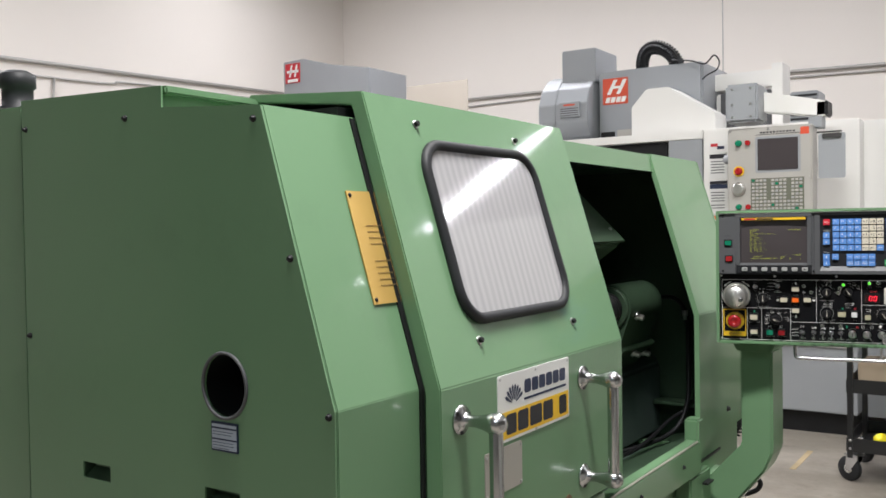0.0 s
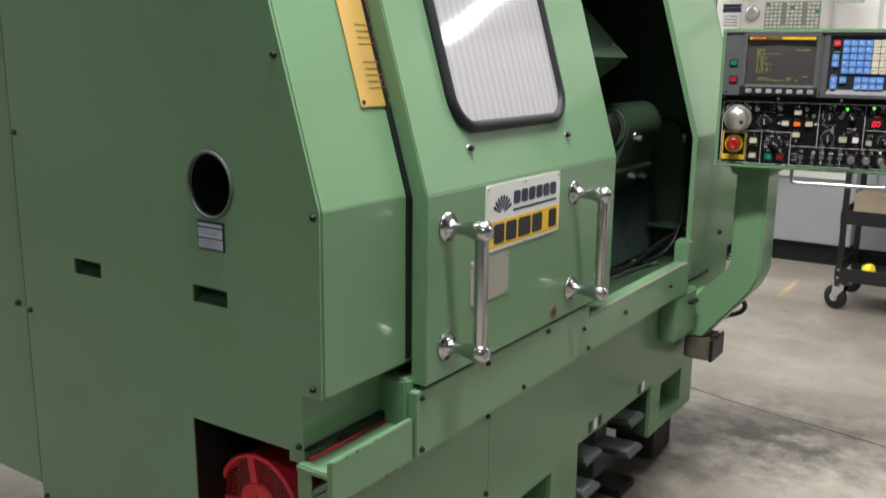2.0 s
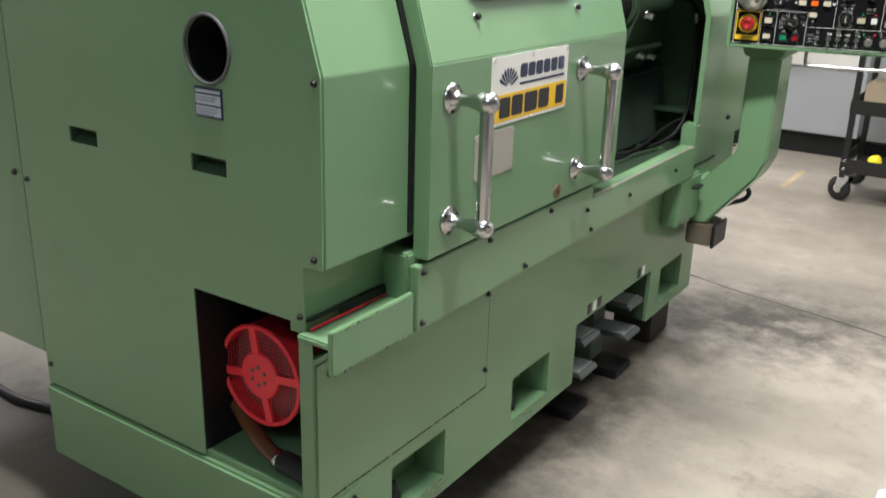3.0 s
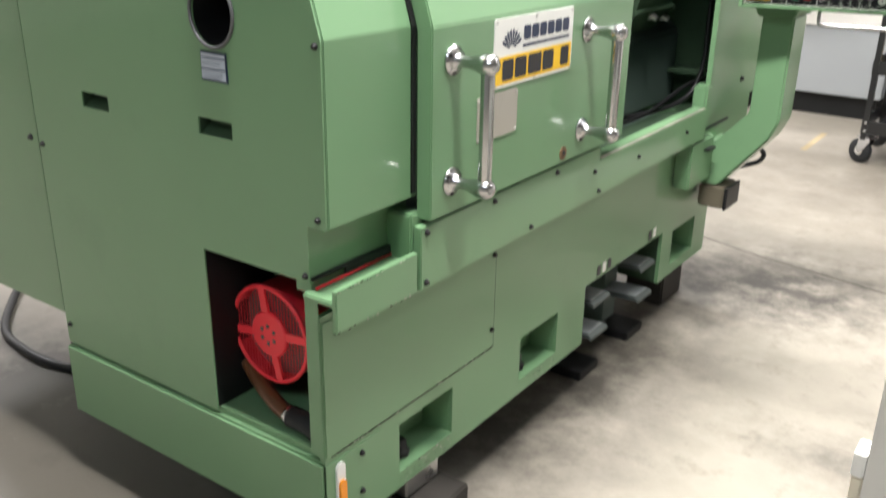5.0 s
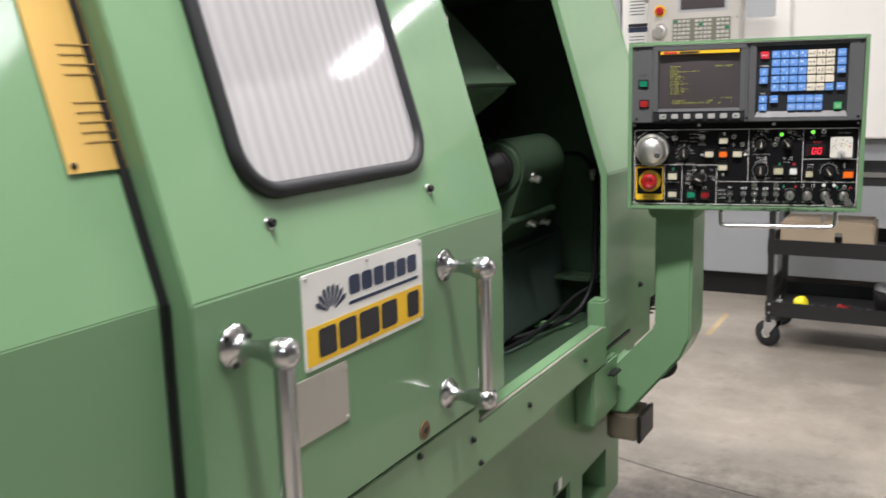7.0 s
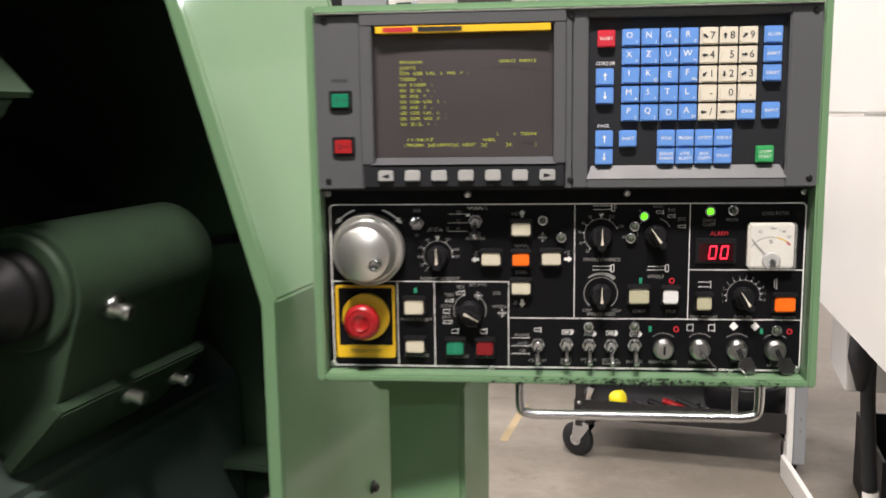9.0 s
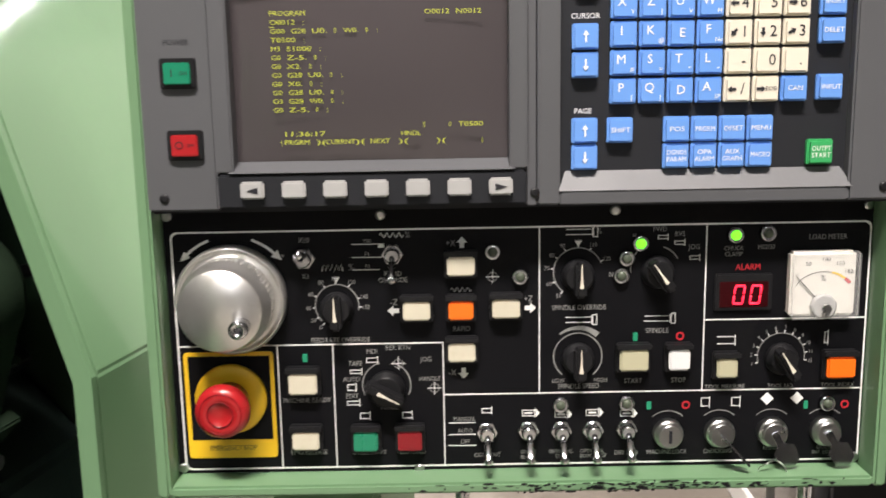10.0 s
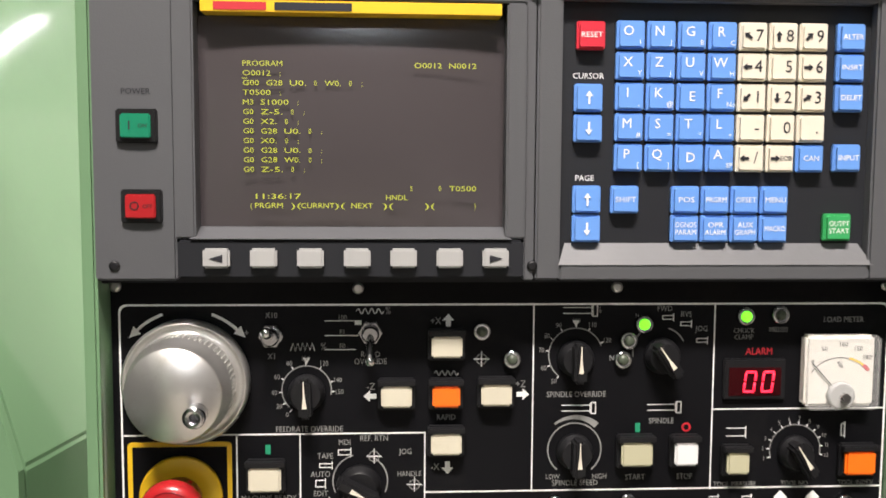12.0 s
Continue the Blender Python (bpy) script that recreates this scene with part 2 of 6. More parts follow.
def concrete():
    m = mat("worn_concrete", (0.315, 0.285, 0.243), 0.5, var=0.22, scale=4.5, bump=0.04, fine=70, dirt=(0.15, 0.13, 0.11), dirt_amount=0.65, spec=0.3)
    nt = m.node_tree
    b = nt.nodes["Principled BSDF"]
    tc = nt.nodes["Texture Coordinate"]
    old = b.inputs["Base Color"].links[0].from_socket
    # dark oily stains with torn edges, beyond the pedals and in the aisle; along the lathe and below its end they also
    # paint in its shade; a wide patch darkens the far floor; scuffs over all
    last = old
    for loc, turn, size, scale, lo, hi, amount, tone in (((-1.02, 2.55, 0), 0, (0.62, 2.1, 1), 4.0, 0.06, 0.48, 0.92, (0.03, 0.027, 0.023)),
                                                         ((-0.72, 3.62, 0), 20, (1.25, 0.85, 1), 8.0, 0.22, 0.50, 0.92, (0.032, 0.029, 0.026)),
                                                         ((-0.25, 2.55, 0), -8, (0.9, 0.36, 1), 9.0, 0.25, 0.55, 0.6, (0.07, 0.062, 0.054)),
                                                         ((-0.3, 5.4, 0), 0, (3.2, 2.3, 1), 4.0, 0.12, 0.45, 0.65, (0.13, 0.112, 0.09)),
                                                         # below the lathe's end: dirt with the machine's shade painted
                                                         # in
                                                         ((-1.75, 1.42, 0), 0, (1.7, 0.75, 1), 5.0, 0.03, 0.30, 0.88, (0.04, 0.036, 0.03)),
                                                         ((0.0, 4.4, 0), 10, (9.0, 9.0, 1), 5.5, 0.40, 0.70, 0.5, (0.14, 0.122, 0.102))):
        st = nt.nodes.new("ShaderNodeTexNoise")
        st.inputs["Scale"].default_value, st.inputs["Detail"].default_value, st.inputs["Roughness"].default_value = scale, 9, 0.72
        nt.links.new(tc.outputs["Object"], st.inputs["Vector"])
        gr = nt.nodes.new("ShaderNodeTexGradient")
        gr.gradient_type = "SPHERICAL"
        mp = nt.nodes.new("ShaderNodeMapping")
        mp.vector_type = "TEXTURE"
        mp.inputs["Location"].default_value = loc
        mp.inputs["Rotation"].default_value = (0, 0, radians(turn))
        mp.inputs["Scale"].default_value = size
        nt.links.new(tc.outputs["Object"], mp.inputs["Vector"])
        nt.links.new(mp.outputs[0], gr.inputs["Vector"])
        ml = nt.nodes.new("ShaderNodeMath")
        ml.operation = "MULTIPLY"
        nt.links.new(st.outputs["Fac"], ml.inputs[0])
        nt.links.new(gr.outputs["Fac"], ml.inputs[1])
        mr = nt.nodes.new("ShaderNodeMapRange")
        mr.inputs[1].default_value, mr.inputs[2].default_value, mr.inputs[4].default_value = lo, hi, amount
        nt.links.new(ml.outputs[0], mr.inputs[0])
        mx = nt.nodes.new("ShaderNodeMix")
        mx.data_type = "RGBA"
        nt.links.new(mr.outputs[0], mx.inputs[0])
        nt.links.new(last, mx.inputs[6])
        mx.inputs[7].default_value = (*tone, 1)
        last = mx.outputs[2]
    nt.links.new(last, b.inputs["Base Color"])
    return m


CONCRETE = concrete()


# ---- mesh helpers ----
def bm_box(x0, x1, y0, y1, z0, z1, bev=0.0, bm=None):
    own = bm is None
    bm = bm or bmesh.new()
    vs = [bm.verts.new((x, y, z)) for x in (x0, x1) for y in (y0, y1) for z in (z0, z1)]
    fs = [bm.faces.new([vs[i] for i in q]) for q in ((0, 1, 3, 2), (4, 6, 7, 5), (0, 4, 5, 1), (2, 3, 7, 6), (0, 2, 6, 4), (1, 5, 7, 3))]
    if bev:
        es = {e for f in fs for e in f.edges}
        bmesh.ops.bevel(bm, geom=list(es), offset=bev, segments=2, affect="EDGES", clamp_overlap=True)
    if own:
        bmesh.ops.recalc_face_normals(bm, faces=bm.faces)
    return bm


def bm_prism(poly, a0, a1, axis="y", bev=0.0, bm=None):
    """A polygon extruded along an axis. axis y: (x, z) points; x: (y, z); z: (x, y)."""
    bm = bm or bmesh.new()
    put = {"y": lambda p, a: (p[0], a, p[1]), "x": lambda p, a: (a, p[0], p[1]), "z": lambda p, a: (p[0], p[1], a)}[axis]
    lo = [bm.verts.new(put(p, a0)) for p in poly]
    hi = [bm.verts.new(put(p, a1)) for p in poly]
    n = len(poly)
    fs = [bm.faces.new(lo), bm.faces.new(list(reversed(hi)))]
    fs += [bm.faces.new((lo[i], hi[i], hi[(i + 1) % n], lo[(i + 1) % n])) for i in range(n)]
    bmesh.ops.recalc_face_normals(bm, faces=fs)
    if bev:
        bmesh.ops.bevel(bm, geom=list({e for f in fs for e in f.edges}), offset=bev, segments=2, affect="EDGES", clamp_overlap=True)
    return bm


def bm_rev(profile, origin, axis=(0, 0, 1), seg=24, bm=None, cap=True):
    """A turned shape: (radius, height) pairs along an axis."""
    bm = bm or bmesh.new()
    rot = Vector((0, 0, 1)).rotation_difference(Vector(axis).normalized()).to_matrix()
    rings = []
    for r, h in profile:
        rings.append([bm.verts.new(Vector(origin) + rot @ Vector((r * math.cos(2 * math.pi * i / seg), r * math.sin(2 * math.pi * i / seg), h))) for i in range(seg)])
    for a, b in zip(rings, rings[1:]):
        for i in range(seg):
            f = bm.faces.new((a[i], a[(i + 1) % seg], b[(i + 1) % seg], b[i]))
            f.smooth = True
    if cap:
        bm.faces.new(list(reversed(rings[0])))
        bm.faces.new(rings[-1])
    bmesh.ops.recalc_face_normals(bm, faces=bm.faces)
    return bm


def bm_tube(pts, r, seg=10, bm=None, closed=False):
    """A round tube along points."""
    bm = bm or bmesh.new()
    pts = [Vector(p) for p in pts]
    rings, n = [], len(pts)
    ref = None
    for i, p in enumerate(pts):
        if closed:
            d = pts[(i + 1) % n] - pts[i - 1]
        else:
            d = pts[min(i + 1, n - 1)] - pts[max(i - 1, 0)]
        d.normalize()
        if ref is None:
            ref = d.orthogonal().normalized()
        ref = (ref - d * ref.dot(d)).normalized()
        s = d.cross(ref)
        rings.append([bm.verts.new(p + r * (math.cos(2 * math.pi * k / seg) * ref + math.sin(2 * math.pi * k / seg) * s)) for k in range(seg)])
    pairs = list(zip(rings, rings[1:])) + ([(rings[-1], rings[0])] if closed else [])
    for a, b in pairs:
        for k in range(seg):
            f = bm.faces.new((a[k], a[(k + 1) % seg], b[(k + 1) % seg], b[k]))
            f.smooth = True
    if not closed:
        bm.faces.new(list(reversed(rings[0])))
        bm.faces.new(rings[-1])
    bmesh.ops.recalc_face_normals(bm, faces=bm.faces)
    return bm


def curve_pts(ctrl, n=8):
    """Catmull-Rom points through ctrl."""
    c = [Vector(p) for p in ctrl]
    c = [2 * c[0] - c[1]] + c + [2 * c[-1] - c[-2]]
    out = []
    for i in range(1, len(c) - 2):
        for k in range(n):
            t = k / n
            out.append(0.5 * (2 * c[i] + (c[i + 1] - c[i - 1]) * t + (2 * c[i - 1] - 5 * c[i] + 4 * c[i + 1] - c[i + 2]) * t * t + (3 * c[i] - 3 * c[i + 1] + c[i + 2] - c[i - 1]) * t ** 3))
    return out + [c[-2]]


def rrect(x0, x1, y0, y1, r, seg=6):
    pts = []
    for cx, cy, a0 in ((x1 - r, y1 - r, 0), (x0 + r, y1 - r, 90), (x0 + r, y0 + r, 180), (x1 - r, y0 + r, 270)):
        for k in range(seg + 1):
            a = radians(a0 + 90 * k / seg)
            pts.append((cx + r * math.cos(a), cy + r * math.sin(a)))
    return pts


def bm_sheet(xs, zs, skip, place, thick, bm=None):
    """A sheet of cells xs by zs with some cells left out, thickened along place's third axis: place(a, b, depth)."""
    bm = bm or bmesh.new()
    vs = {}

    def v(i, k, d):
        if (i, k, d) not in vs:
            vs[i, k, d] = bm.verts.new(place(xs[i], zs[k], thick * d))
        return vs[i, k, d]
    cells = {(i, k) for i in range(len(xs) - 1) for k in range(len(zs) - 1)} - set(skip)
    for i, k in cells:
        for d in (0, 1):
            bm.faces.new([v(*q, d) for q in ((i, k), (i + 1, k), (i + 1, k + 1), (i, k + 1))])
        for di, dk, a, b in ((-1, 0, (0, 0), (0, 1)), (1, 0, (1, 0), (1, 1)), (0, -1, (0, 0), (1, 0)), (0, 1, (0, 1), (1, 1))):
            if (i + di, k + dk) not in cells:
                p, q = (i + a[0], k + a[1]), (i + b[0], k + b[1])
                bm.faces.new((v(*p, 0), v(*q, 0), v(*q, 1), v(*p, 1)))
    bmesh.ops.recalc_face_normals(bm, faces=bm.faces)
    return bm


WORLD = {}


def thing(name, label, category, at=(0, 0, 0), group="", kind=""):
    ob = new(name)
    ob.empty_display_size = 0.1
    ob.location = at
    WORLD[ob.name] = Matrix.Translation(at)
    return tagged(ob, label, category, group, kind)


def as_mesh(name, src):
    if isinstance(src, bpy.types.Mesh):
        return src
    me = bpy.data.meshes.new(name)
    src.to_mesh(me)
    src.free()
    return me


def part(name, bm, material, parent=None, label="", m=None):
    me = as_mesh(name, bm)
    if not me.materials:
        me.materials.append(material)
    ob = new(name, me)
    m = m or Matrix()
    ob.matrix_basis = m
    if parent:
        ob.parent = parent
        ob.matrix_parent_inverse = WORLD.get(parent.name, Matrix()).inverted()
    WORLD[ob.name] = m
    if label:
        ob["label"] = label
    return ob


GLYPHS = {}


def letters(s):
    """Mesh of a line of writing, 1 high in font size, centred on its middle."""
    if s not in GLYPHS:
        cu = bpy.data.curves.new("writing", "FONT")
        cu.body, cu.align_x, cu.align_y, cu.size = s, "CENTER", "CENTER", 1.0
        cu.resolution_u = 2
        ob = new("writing", cu)
        dg = bpy.context.evaluated_depsgraph_get()
        GLYPHS[s] = bpy.data.meshes.new_from_object(ob.evaluated_get(dg))
        bpy.data.objects.remove(ob)
        bpy.data.curves.remove(cu)
    return GLYPHS[s].copy()


def write(s, frame_m, u, v, w, size, material, parent, squeeze=1.0, width=None, name="legend"):
    """Writing laid 0.3 mm over a surface, in a frame whose z faces the reader."""
    me = letters(s)
    me.materials.clear()
    me.materials.append(material)
    co = [p.co.x for p in me.vertices]
    if width and co:
        squeeze = width / max(1e-6, (max(co) - min(co)) * size)
    me.transform(Matrix.Diagonal((size * squeeze, size, 1, 1)))
    return part(name, me, material, parent, m=frame_m @ Matrix.Translation((u, v, w)))


def bolt(p, axis, r, h, parent, material=None):
    return part("bolt", bm_rev([(r * 1.5, 0), (r * 1.5, h * 0.25), (r, h * 0.3), (r, h * 0.85), (r * 0.8, h), (r * 0.45, h), (r * 0.42, h * 0.6)], p, axis, 10), material or BLACK, parent)

# ---- the hall ----
X0, X1, Y0, Y1, HZ = -8.9, 7.5, -5.0, 11.0, 6.0
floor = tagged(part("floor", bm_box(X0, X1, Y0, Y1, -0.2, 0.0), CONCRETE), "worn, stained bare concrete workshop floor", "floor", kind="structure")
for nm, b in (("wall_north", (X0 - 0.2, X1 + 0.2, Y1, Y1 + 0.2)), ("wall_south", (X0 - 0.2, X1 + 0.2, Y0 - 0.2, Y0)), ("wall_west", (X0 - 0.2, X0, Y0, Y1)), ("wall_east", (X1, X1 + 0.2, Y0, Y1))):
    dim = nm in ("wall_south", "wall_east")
    tagged(part(nm, bm_box(*b, -0.2, HZ), DIM_WALL if dim else WALL), "plain unseen workshop wall, grey to cut bounced light" if dim else "plain off-white painted workshop wall", "wall", kind="structure")
tagged(part("ceiling", bm_box(X0 - 0.2, X1 + 0.2, Y0 - 0.2, Y1 + 0.2, HZ, HZ + 0.2), CEIL), "unseen workshop ceiling, grey to cut bounced light", "ceiling", kind="structure")
tagged(part("trim", bm_box(-3.13, -3.118, Y1 - 0.006, Y1 + 0.01, 0, HZ), WIRE), "thin vertical joint strip on the wall", "trim", kind="structure")
for x, y, z, sx, sy, watts, tone in LAMPS:
    lum = thing("ceiling_light", "unseen white linear workshop luminaire under the ceiling", "ceiling light", (x, y, z), "hall luminaires")
    part("housing", bm_box(x - sx / 2 - 0.03, x + sx / 2 + 0.03, y - sy / 2 - 0.02, y + sy / 2 + 0.02, z + 0.012, z + 0.08, 0.006), MILL_WHITE, lum)
    part("suspension", bm_tube([(x, y, z + 0.08), (x, y, HZ)], 0.006, 6), WIRE, lum)
    la = bpy.data.lights.new("luminaire", "AREA")
    la.shape, la.size, la.size_y, la.energy, la.color = "RECTANGLE", sx, sy, watts, tone
    lo = new("luminaire_lamp", la)
    lo.location = (x, y, z)

# conduits on the walls
cw = thing("conduit", "grey conduit running level along the west wall", "conduit", (X0 + 0.03, 5, 3.28), "wall conduits")
part("pipe", bm_tube([(X0 + 0.03, Y0 + 0.1, 3.14), (X0 + 0.03, 5.5, 3.26), (X0 + 0.03, Y1 - 0.1, 3.40)], 0.022), WIRE, cw)
part("cable", bm_tube(curve_pts([(X0 + 0.02, Y0 + 0.1, 2.95), (X0 + 0.02, 5.7, 3.12), (X0 + 0.02, 7.2, 3.2), (X0 + 0.02, Y1 - 0.1, 3.27)]), 0.012), WIRE, cw)
part("drop_cable", bm_tube([(X0 + 0.02, 6.1, 3.14), (X0 + 0.03, 6.05, 2.6), (X0 + 0.02, 6.0, 1.2)], 0.014), WIRE, cw)
cn = thing("conduit", "pair of grey conduits running level along the north wall", "conduit", (-4, Y1 - 0.03, 3.2), "wall conduits")
part("pipe", bm_tube([(X0 + 0.3, Y1 - 0.03, 3.24), (-5.5, Y1 - 0.03, 3.225), (-1.4, Y1 - 0.03, 3.125), (X1 - 0.2, Y1 - 0.03, 3.1)], 0.02), WIRE, cn)
part("cable", bm_tube([(X0 + 0.3, Y1 - 0.02, 3.12), (-6.6, Y1 - 0.02, 3.13), (-5.5, Y1 - 0.02, 3.15), (-1.4, Y1 - 0.02, 3.06), (X1 - 0.2, Y1 - 0.02, 3.04)], 0.012), WIRE, cn)

# ---- the green lathe ----
EY = 1.381                       # its end face
FX, DX, BX = -0.945, -0.906, -0.973   # fronts of cabinet, door and bed
KZ, SL = 1.146, 0.303            # height of the fold in the front, and how far it leans back above it
BACK = -1.80
lathe = thing("cnc_lathe", "old green enamelled turning lathe with sliding front door, on floor pads", "lathe", (-1.4, 2.4, 0))


def lean(x0, z):
    return x0 - SL * max(0.0, z - KZ)


# bed
bed = part("bed", bm_sheet([1.383, 1.61, 1.805, 2.103, 2.297, 2.455, 3.0, 3.09, 3.29, 3.41], [0.165, 0.205, 0.325, 0.345, 0.66],
           [(1, 1), (3, 1), (5, 0), (5, 1), (5, 2), (7, 1)], lambda a, b, d: (BX - d, a, b), 0.012), GREEN, lathe)
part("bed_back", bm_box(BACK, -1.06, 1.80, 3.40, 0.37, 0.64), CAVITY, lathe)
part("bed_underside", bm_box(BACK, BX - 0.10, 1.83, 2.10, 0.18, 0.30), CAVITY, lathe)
part("bed_end", bm_box(BACK, BX - 0.002, 3.392, 3.412, 0.165, 0.66, 0.003), GREEN, lathe)
for ya, yb, za in ((1.61, 1.805, 0.205), (2.103, 2.297, 0.205), (3.09, 3.29, 0.205)):
    bm = bm_sheet([ya - 0.006, yb + 0.006], [za - 0.01, 0.331], [], lambda a, b, d: (BX - 0.085 - d, a, b), 0.006)
    bm_box(BX - 0.085, BX - 0.0125, ya - 0.008, ya, za - 0.008, 0.333, bm=bm)
    bm_box(BX - 0.085, BX - 0.0125, yb, yb + 0.008, za - 0.008, 0.333, bm=bm)
    bm_box(BX - 0.085, BX - 0.0125, ya, yb, za - 0.03, za - 0.001, bm=bm)
    bm_box(BX - 0.085, BX - 0.0125, ya, yb, 0.326, 0.333, bm=bm)
    bmesh.ops.recalc_face_normals(bm, faces=bm.faces)
    pk = part("foot_pocket", bm, GREEN, lathe)
    part("levelling_bolt", bm_rev([(0.024, 0), (0.024, 0.012), (0.017, 0.014), (0.017, 0.034), (0.012, 0.04)], (BX - 0.045, ya + 0.055, za), (0, 0, 1), 8), BLACK, pk)
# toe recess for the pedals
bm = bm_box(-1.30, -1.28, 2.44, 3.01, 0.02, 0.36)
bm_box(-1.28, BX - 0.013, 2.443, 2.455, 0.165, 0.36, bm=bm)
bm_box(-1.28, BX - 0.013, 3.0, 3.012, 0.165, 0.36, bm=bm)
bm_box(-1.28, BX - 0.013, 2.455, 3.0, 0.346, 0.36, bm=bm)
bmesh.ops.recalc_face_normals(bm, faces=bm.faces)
# darkened green puts the recess's shade into its colour
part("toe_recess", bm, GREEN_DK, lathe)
# seams and fixings of the bed's cover plate
part("cover_plate", bm_box(BX + 0.0005, BX + 0.0025, 1.386, 1.967, 0.362, 0.647, 0.0006), GREEN, lathe)
for b in ((1.9675, 1.9695, 0.359, 0.655), (1.40, 1.9674, 0.3585, 0.3605)):
    part("seam", bm_box(BX + 0.0003, BX + 0.0018, *b), BLACK, lathe)
for y, z in ((1.957, 0.41), (1.957, 0.60), (1.42, 0.62), (1.485, 0.325), (1.485, 0.235)):
    bolt((BX + 0.003, y, z), (1, 0, 0), 0.0045, 0.007, lathe)
# plinth under the end
part("plinth", bm_box(BACK, BX + 0.002, 1.377, 1.55, 0.170, 0.352, 0.006), GREEN, lathe)
part("plinth_shelf", bm_box(BACK + 0.01, -0.985, 1.392, 1.75, 0.353, 0.366), GREEN, lathe)
part("corner_post", bm_box(-1.006, BX - 0.0005, EY - 0.001, 1.3825, 0.3665, 0.70, 0.0008), GREEN, lathe)
refl = part("reflector_mount", bm_prism(rrect(1.408, 1.432, 0.222, 0.338, 0.012), BX, BX + 0.007, "x"), WHITE_BTN, lathe, "chipped white plastic marker lamp holder")
part("lens", bm_prism(rrect(1.411, 1.429, 0.232, 0.300, 0.009), BX + 0.0075, BX + 0.013, "x"), AMBER, refl, "amber lens")

# end panel with its openings
xs = [-1.79, -1.607, -1.52, -1.29, -1.27, -1.253, -1.164, -1.10, -0.992]
zs = [0.362, 0.722, 0.829, 0.951, 0.983, 1.07, 1.27, 1.64]
skip = [(1, 3), (5, 3)] + [(i, 0) for i in (4, 5, 6, 7)] + [(i, 5) for i in (3, 4, 5, 6)]
place = lambda a, b, d: (a, EY + d, b)
bm = bm_sheet(xs, zs, [s for s in skip] + [(7, k) for k in range(2, 7)], place, 0.004)
cx, cz, cr, ns = -1.195, 1.168, 0.052, 32
edge = []
for k in range(ns):
    a = 2 * math.pi * k / ns
    c, s = math.cos(a), math.sin(a)
    t = max(abs(c), abs(s))
    edge.append(((cx + 0.095 * c / t, cz + 0.002 + 0.10 * s / t), (cx + cr * c, cz + 1.06 * cr * s)))
ri = [[bm.verts.new(place(*p, d)) for p in q] for d in (0, 0.004) for q in zip(*edge)]
for k in range(ns):
    j = (k + 1) % ns
    bm.faces.new((ri[0][k], ri[0][j], ri[1][j], ri[1][k]))
    bm.faces.new((ri[1][k], ri[1][j], ri[3][j], ri[3][k]))
bm_prism([(-1.10, 0.829), (-0.948, 0.829), (FX - 0.002, KZ), (-1.097, 1.646), (-1.10, 1.646)], EY, EY + 0.004, "y", bm=bm)
bm_prism([(-1.79, 1.64), (-1.10, 1.64), (-1.10, 1.647), (-1.347, 1.664), (-1.347, 1.704), (-1.79, 1.716)], EY, EY + 0.004, "y", bm=bm)
bmesh.ops.recalc_face_normals(bm, faces=bm.faces)
endp = part("end_panel", bm, GREEN, lathe)
part("port_ring", bm_tube([(cx + 0.054 * math.cos(k * math.pi / 24), EY - 0.002, cz + 0.0572 * math.sin(k * math.pi / 24)) for k in range(48)], 0.0032, 8, closed=True), GREY_PL, lathe, "dark metal ring round the spindle port")
# bore is coloured black in place of the shade inside the port
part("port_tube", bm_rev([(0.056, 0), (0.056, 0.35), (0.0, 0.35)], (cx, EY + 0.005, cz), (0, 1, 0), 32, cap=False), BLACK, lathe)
for xa, xb in ((-1.607, -1.52), (-1.253, -1.164)):
    bm = bm_sheet([xa - 0.004, xb + 0.004], [0.947, 0.987], [], lambda a, b, d: (a, EY + 0.028 + d, b), 0.003)
    bm_prism([(EY + 0.004, 0.947), (EY + 0.004, 0.951), (EY + 0.028, 0.968), (EY + 0.028, 0.947)], xa - 0.002, xb + 0.002, "x", bm=bm)
    bm_box(xa - 0.004, xa, EY + 0.0045, EY + 0.03, 0.947, 0.987, bm=bm)
    bm_box(xb, xb + 0.004, EY + 0.0045, EY + 0.03, 0.947, 0.987, bm=bm)
    bm_box(xa, xb, EY + 0.0045, EY + 0.03, 0.983, 0.987, bm=bm)
    # slot pockets take the same darkened green for their shade
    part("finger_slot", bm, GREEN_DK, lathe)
tagp = part("rating_plate", bm_box(-1.23, -1.164, EY - 0.0025, EY, 1.052, 1.104, 0.0006), NAVY, lathe, "small printed rating plate")
for z, h in ((1.0975, 0.005), (1.0835, 0.0165), (1.0640, 0.0165)):
    part("print_bar", bm_box(-1.227, -1.167, EY - 0.0034, EY - 0.0025, z - h / 2, z + h / 2), PALE_BLUE, tagp)
for z, w in ((1.087, 0.05), (1.082, 0.044), (1.068, 0.05), (1.063, 0.05), (1.058, 0.04)):
    part("print_line", bm_box(-1.224, -1.224 + w, EY - 0.0040, EY - 0.0034, z - 0.0004, z + 0.0004), NAVY, tagp)
for x, z in ((-1.113, 1.625), (-0.958, 1.137), (-1.035, 1.39), (-0.965, 0.846), (-1.45, 1.652), (-1.775, 1.655), (-1.777, 1.225), (-1.775, 0.845), (-1.0, 0.735), (-1.775, 0.41)):
    bolt((x, EY, z), (0, -1, 0), 0.0042, 0.007, lathe)
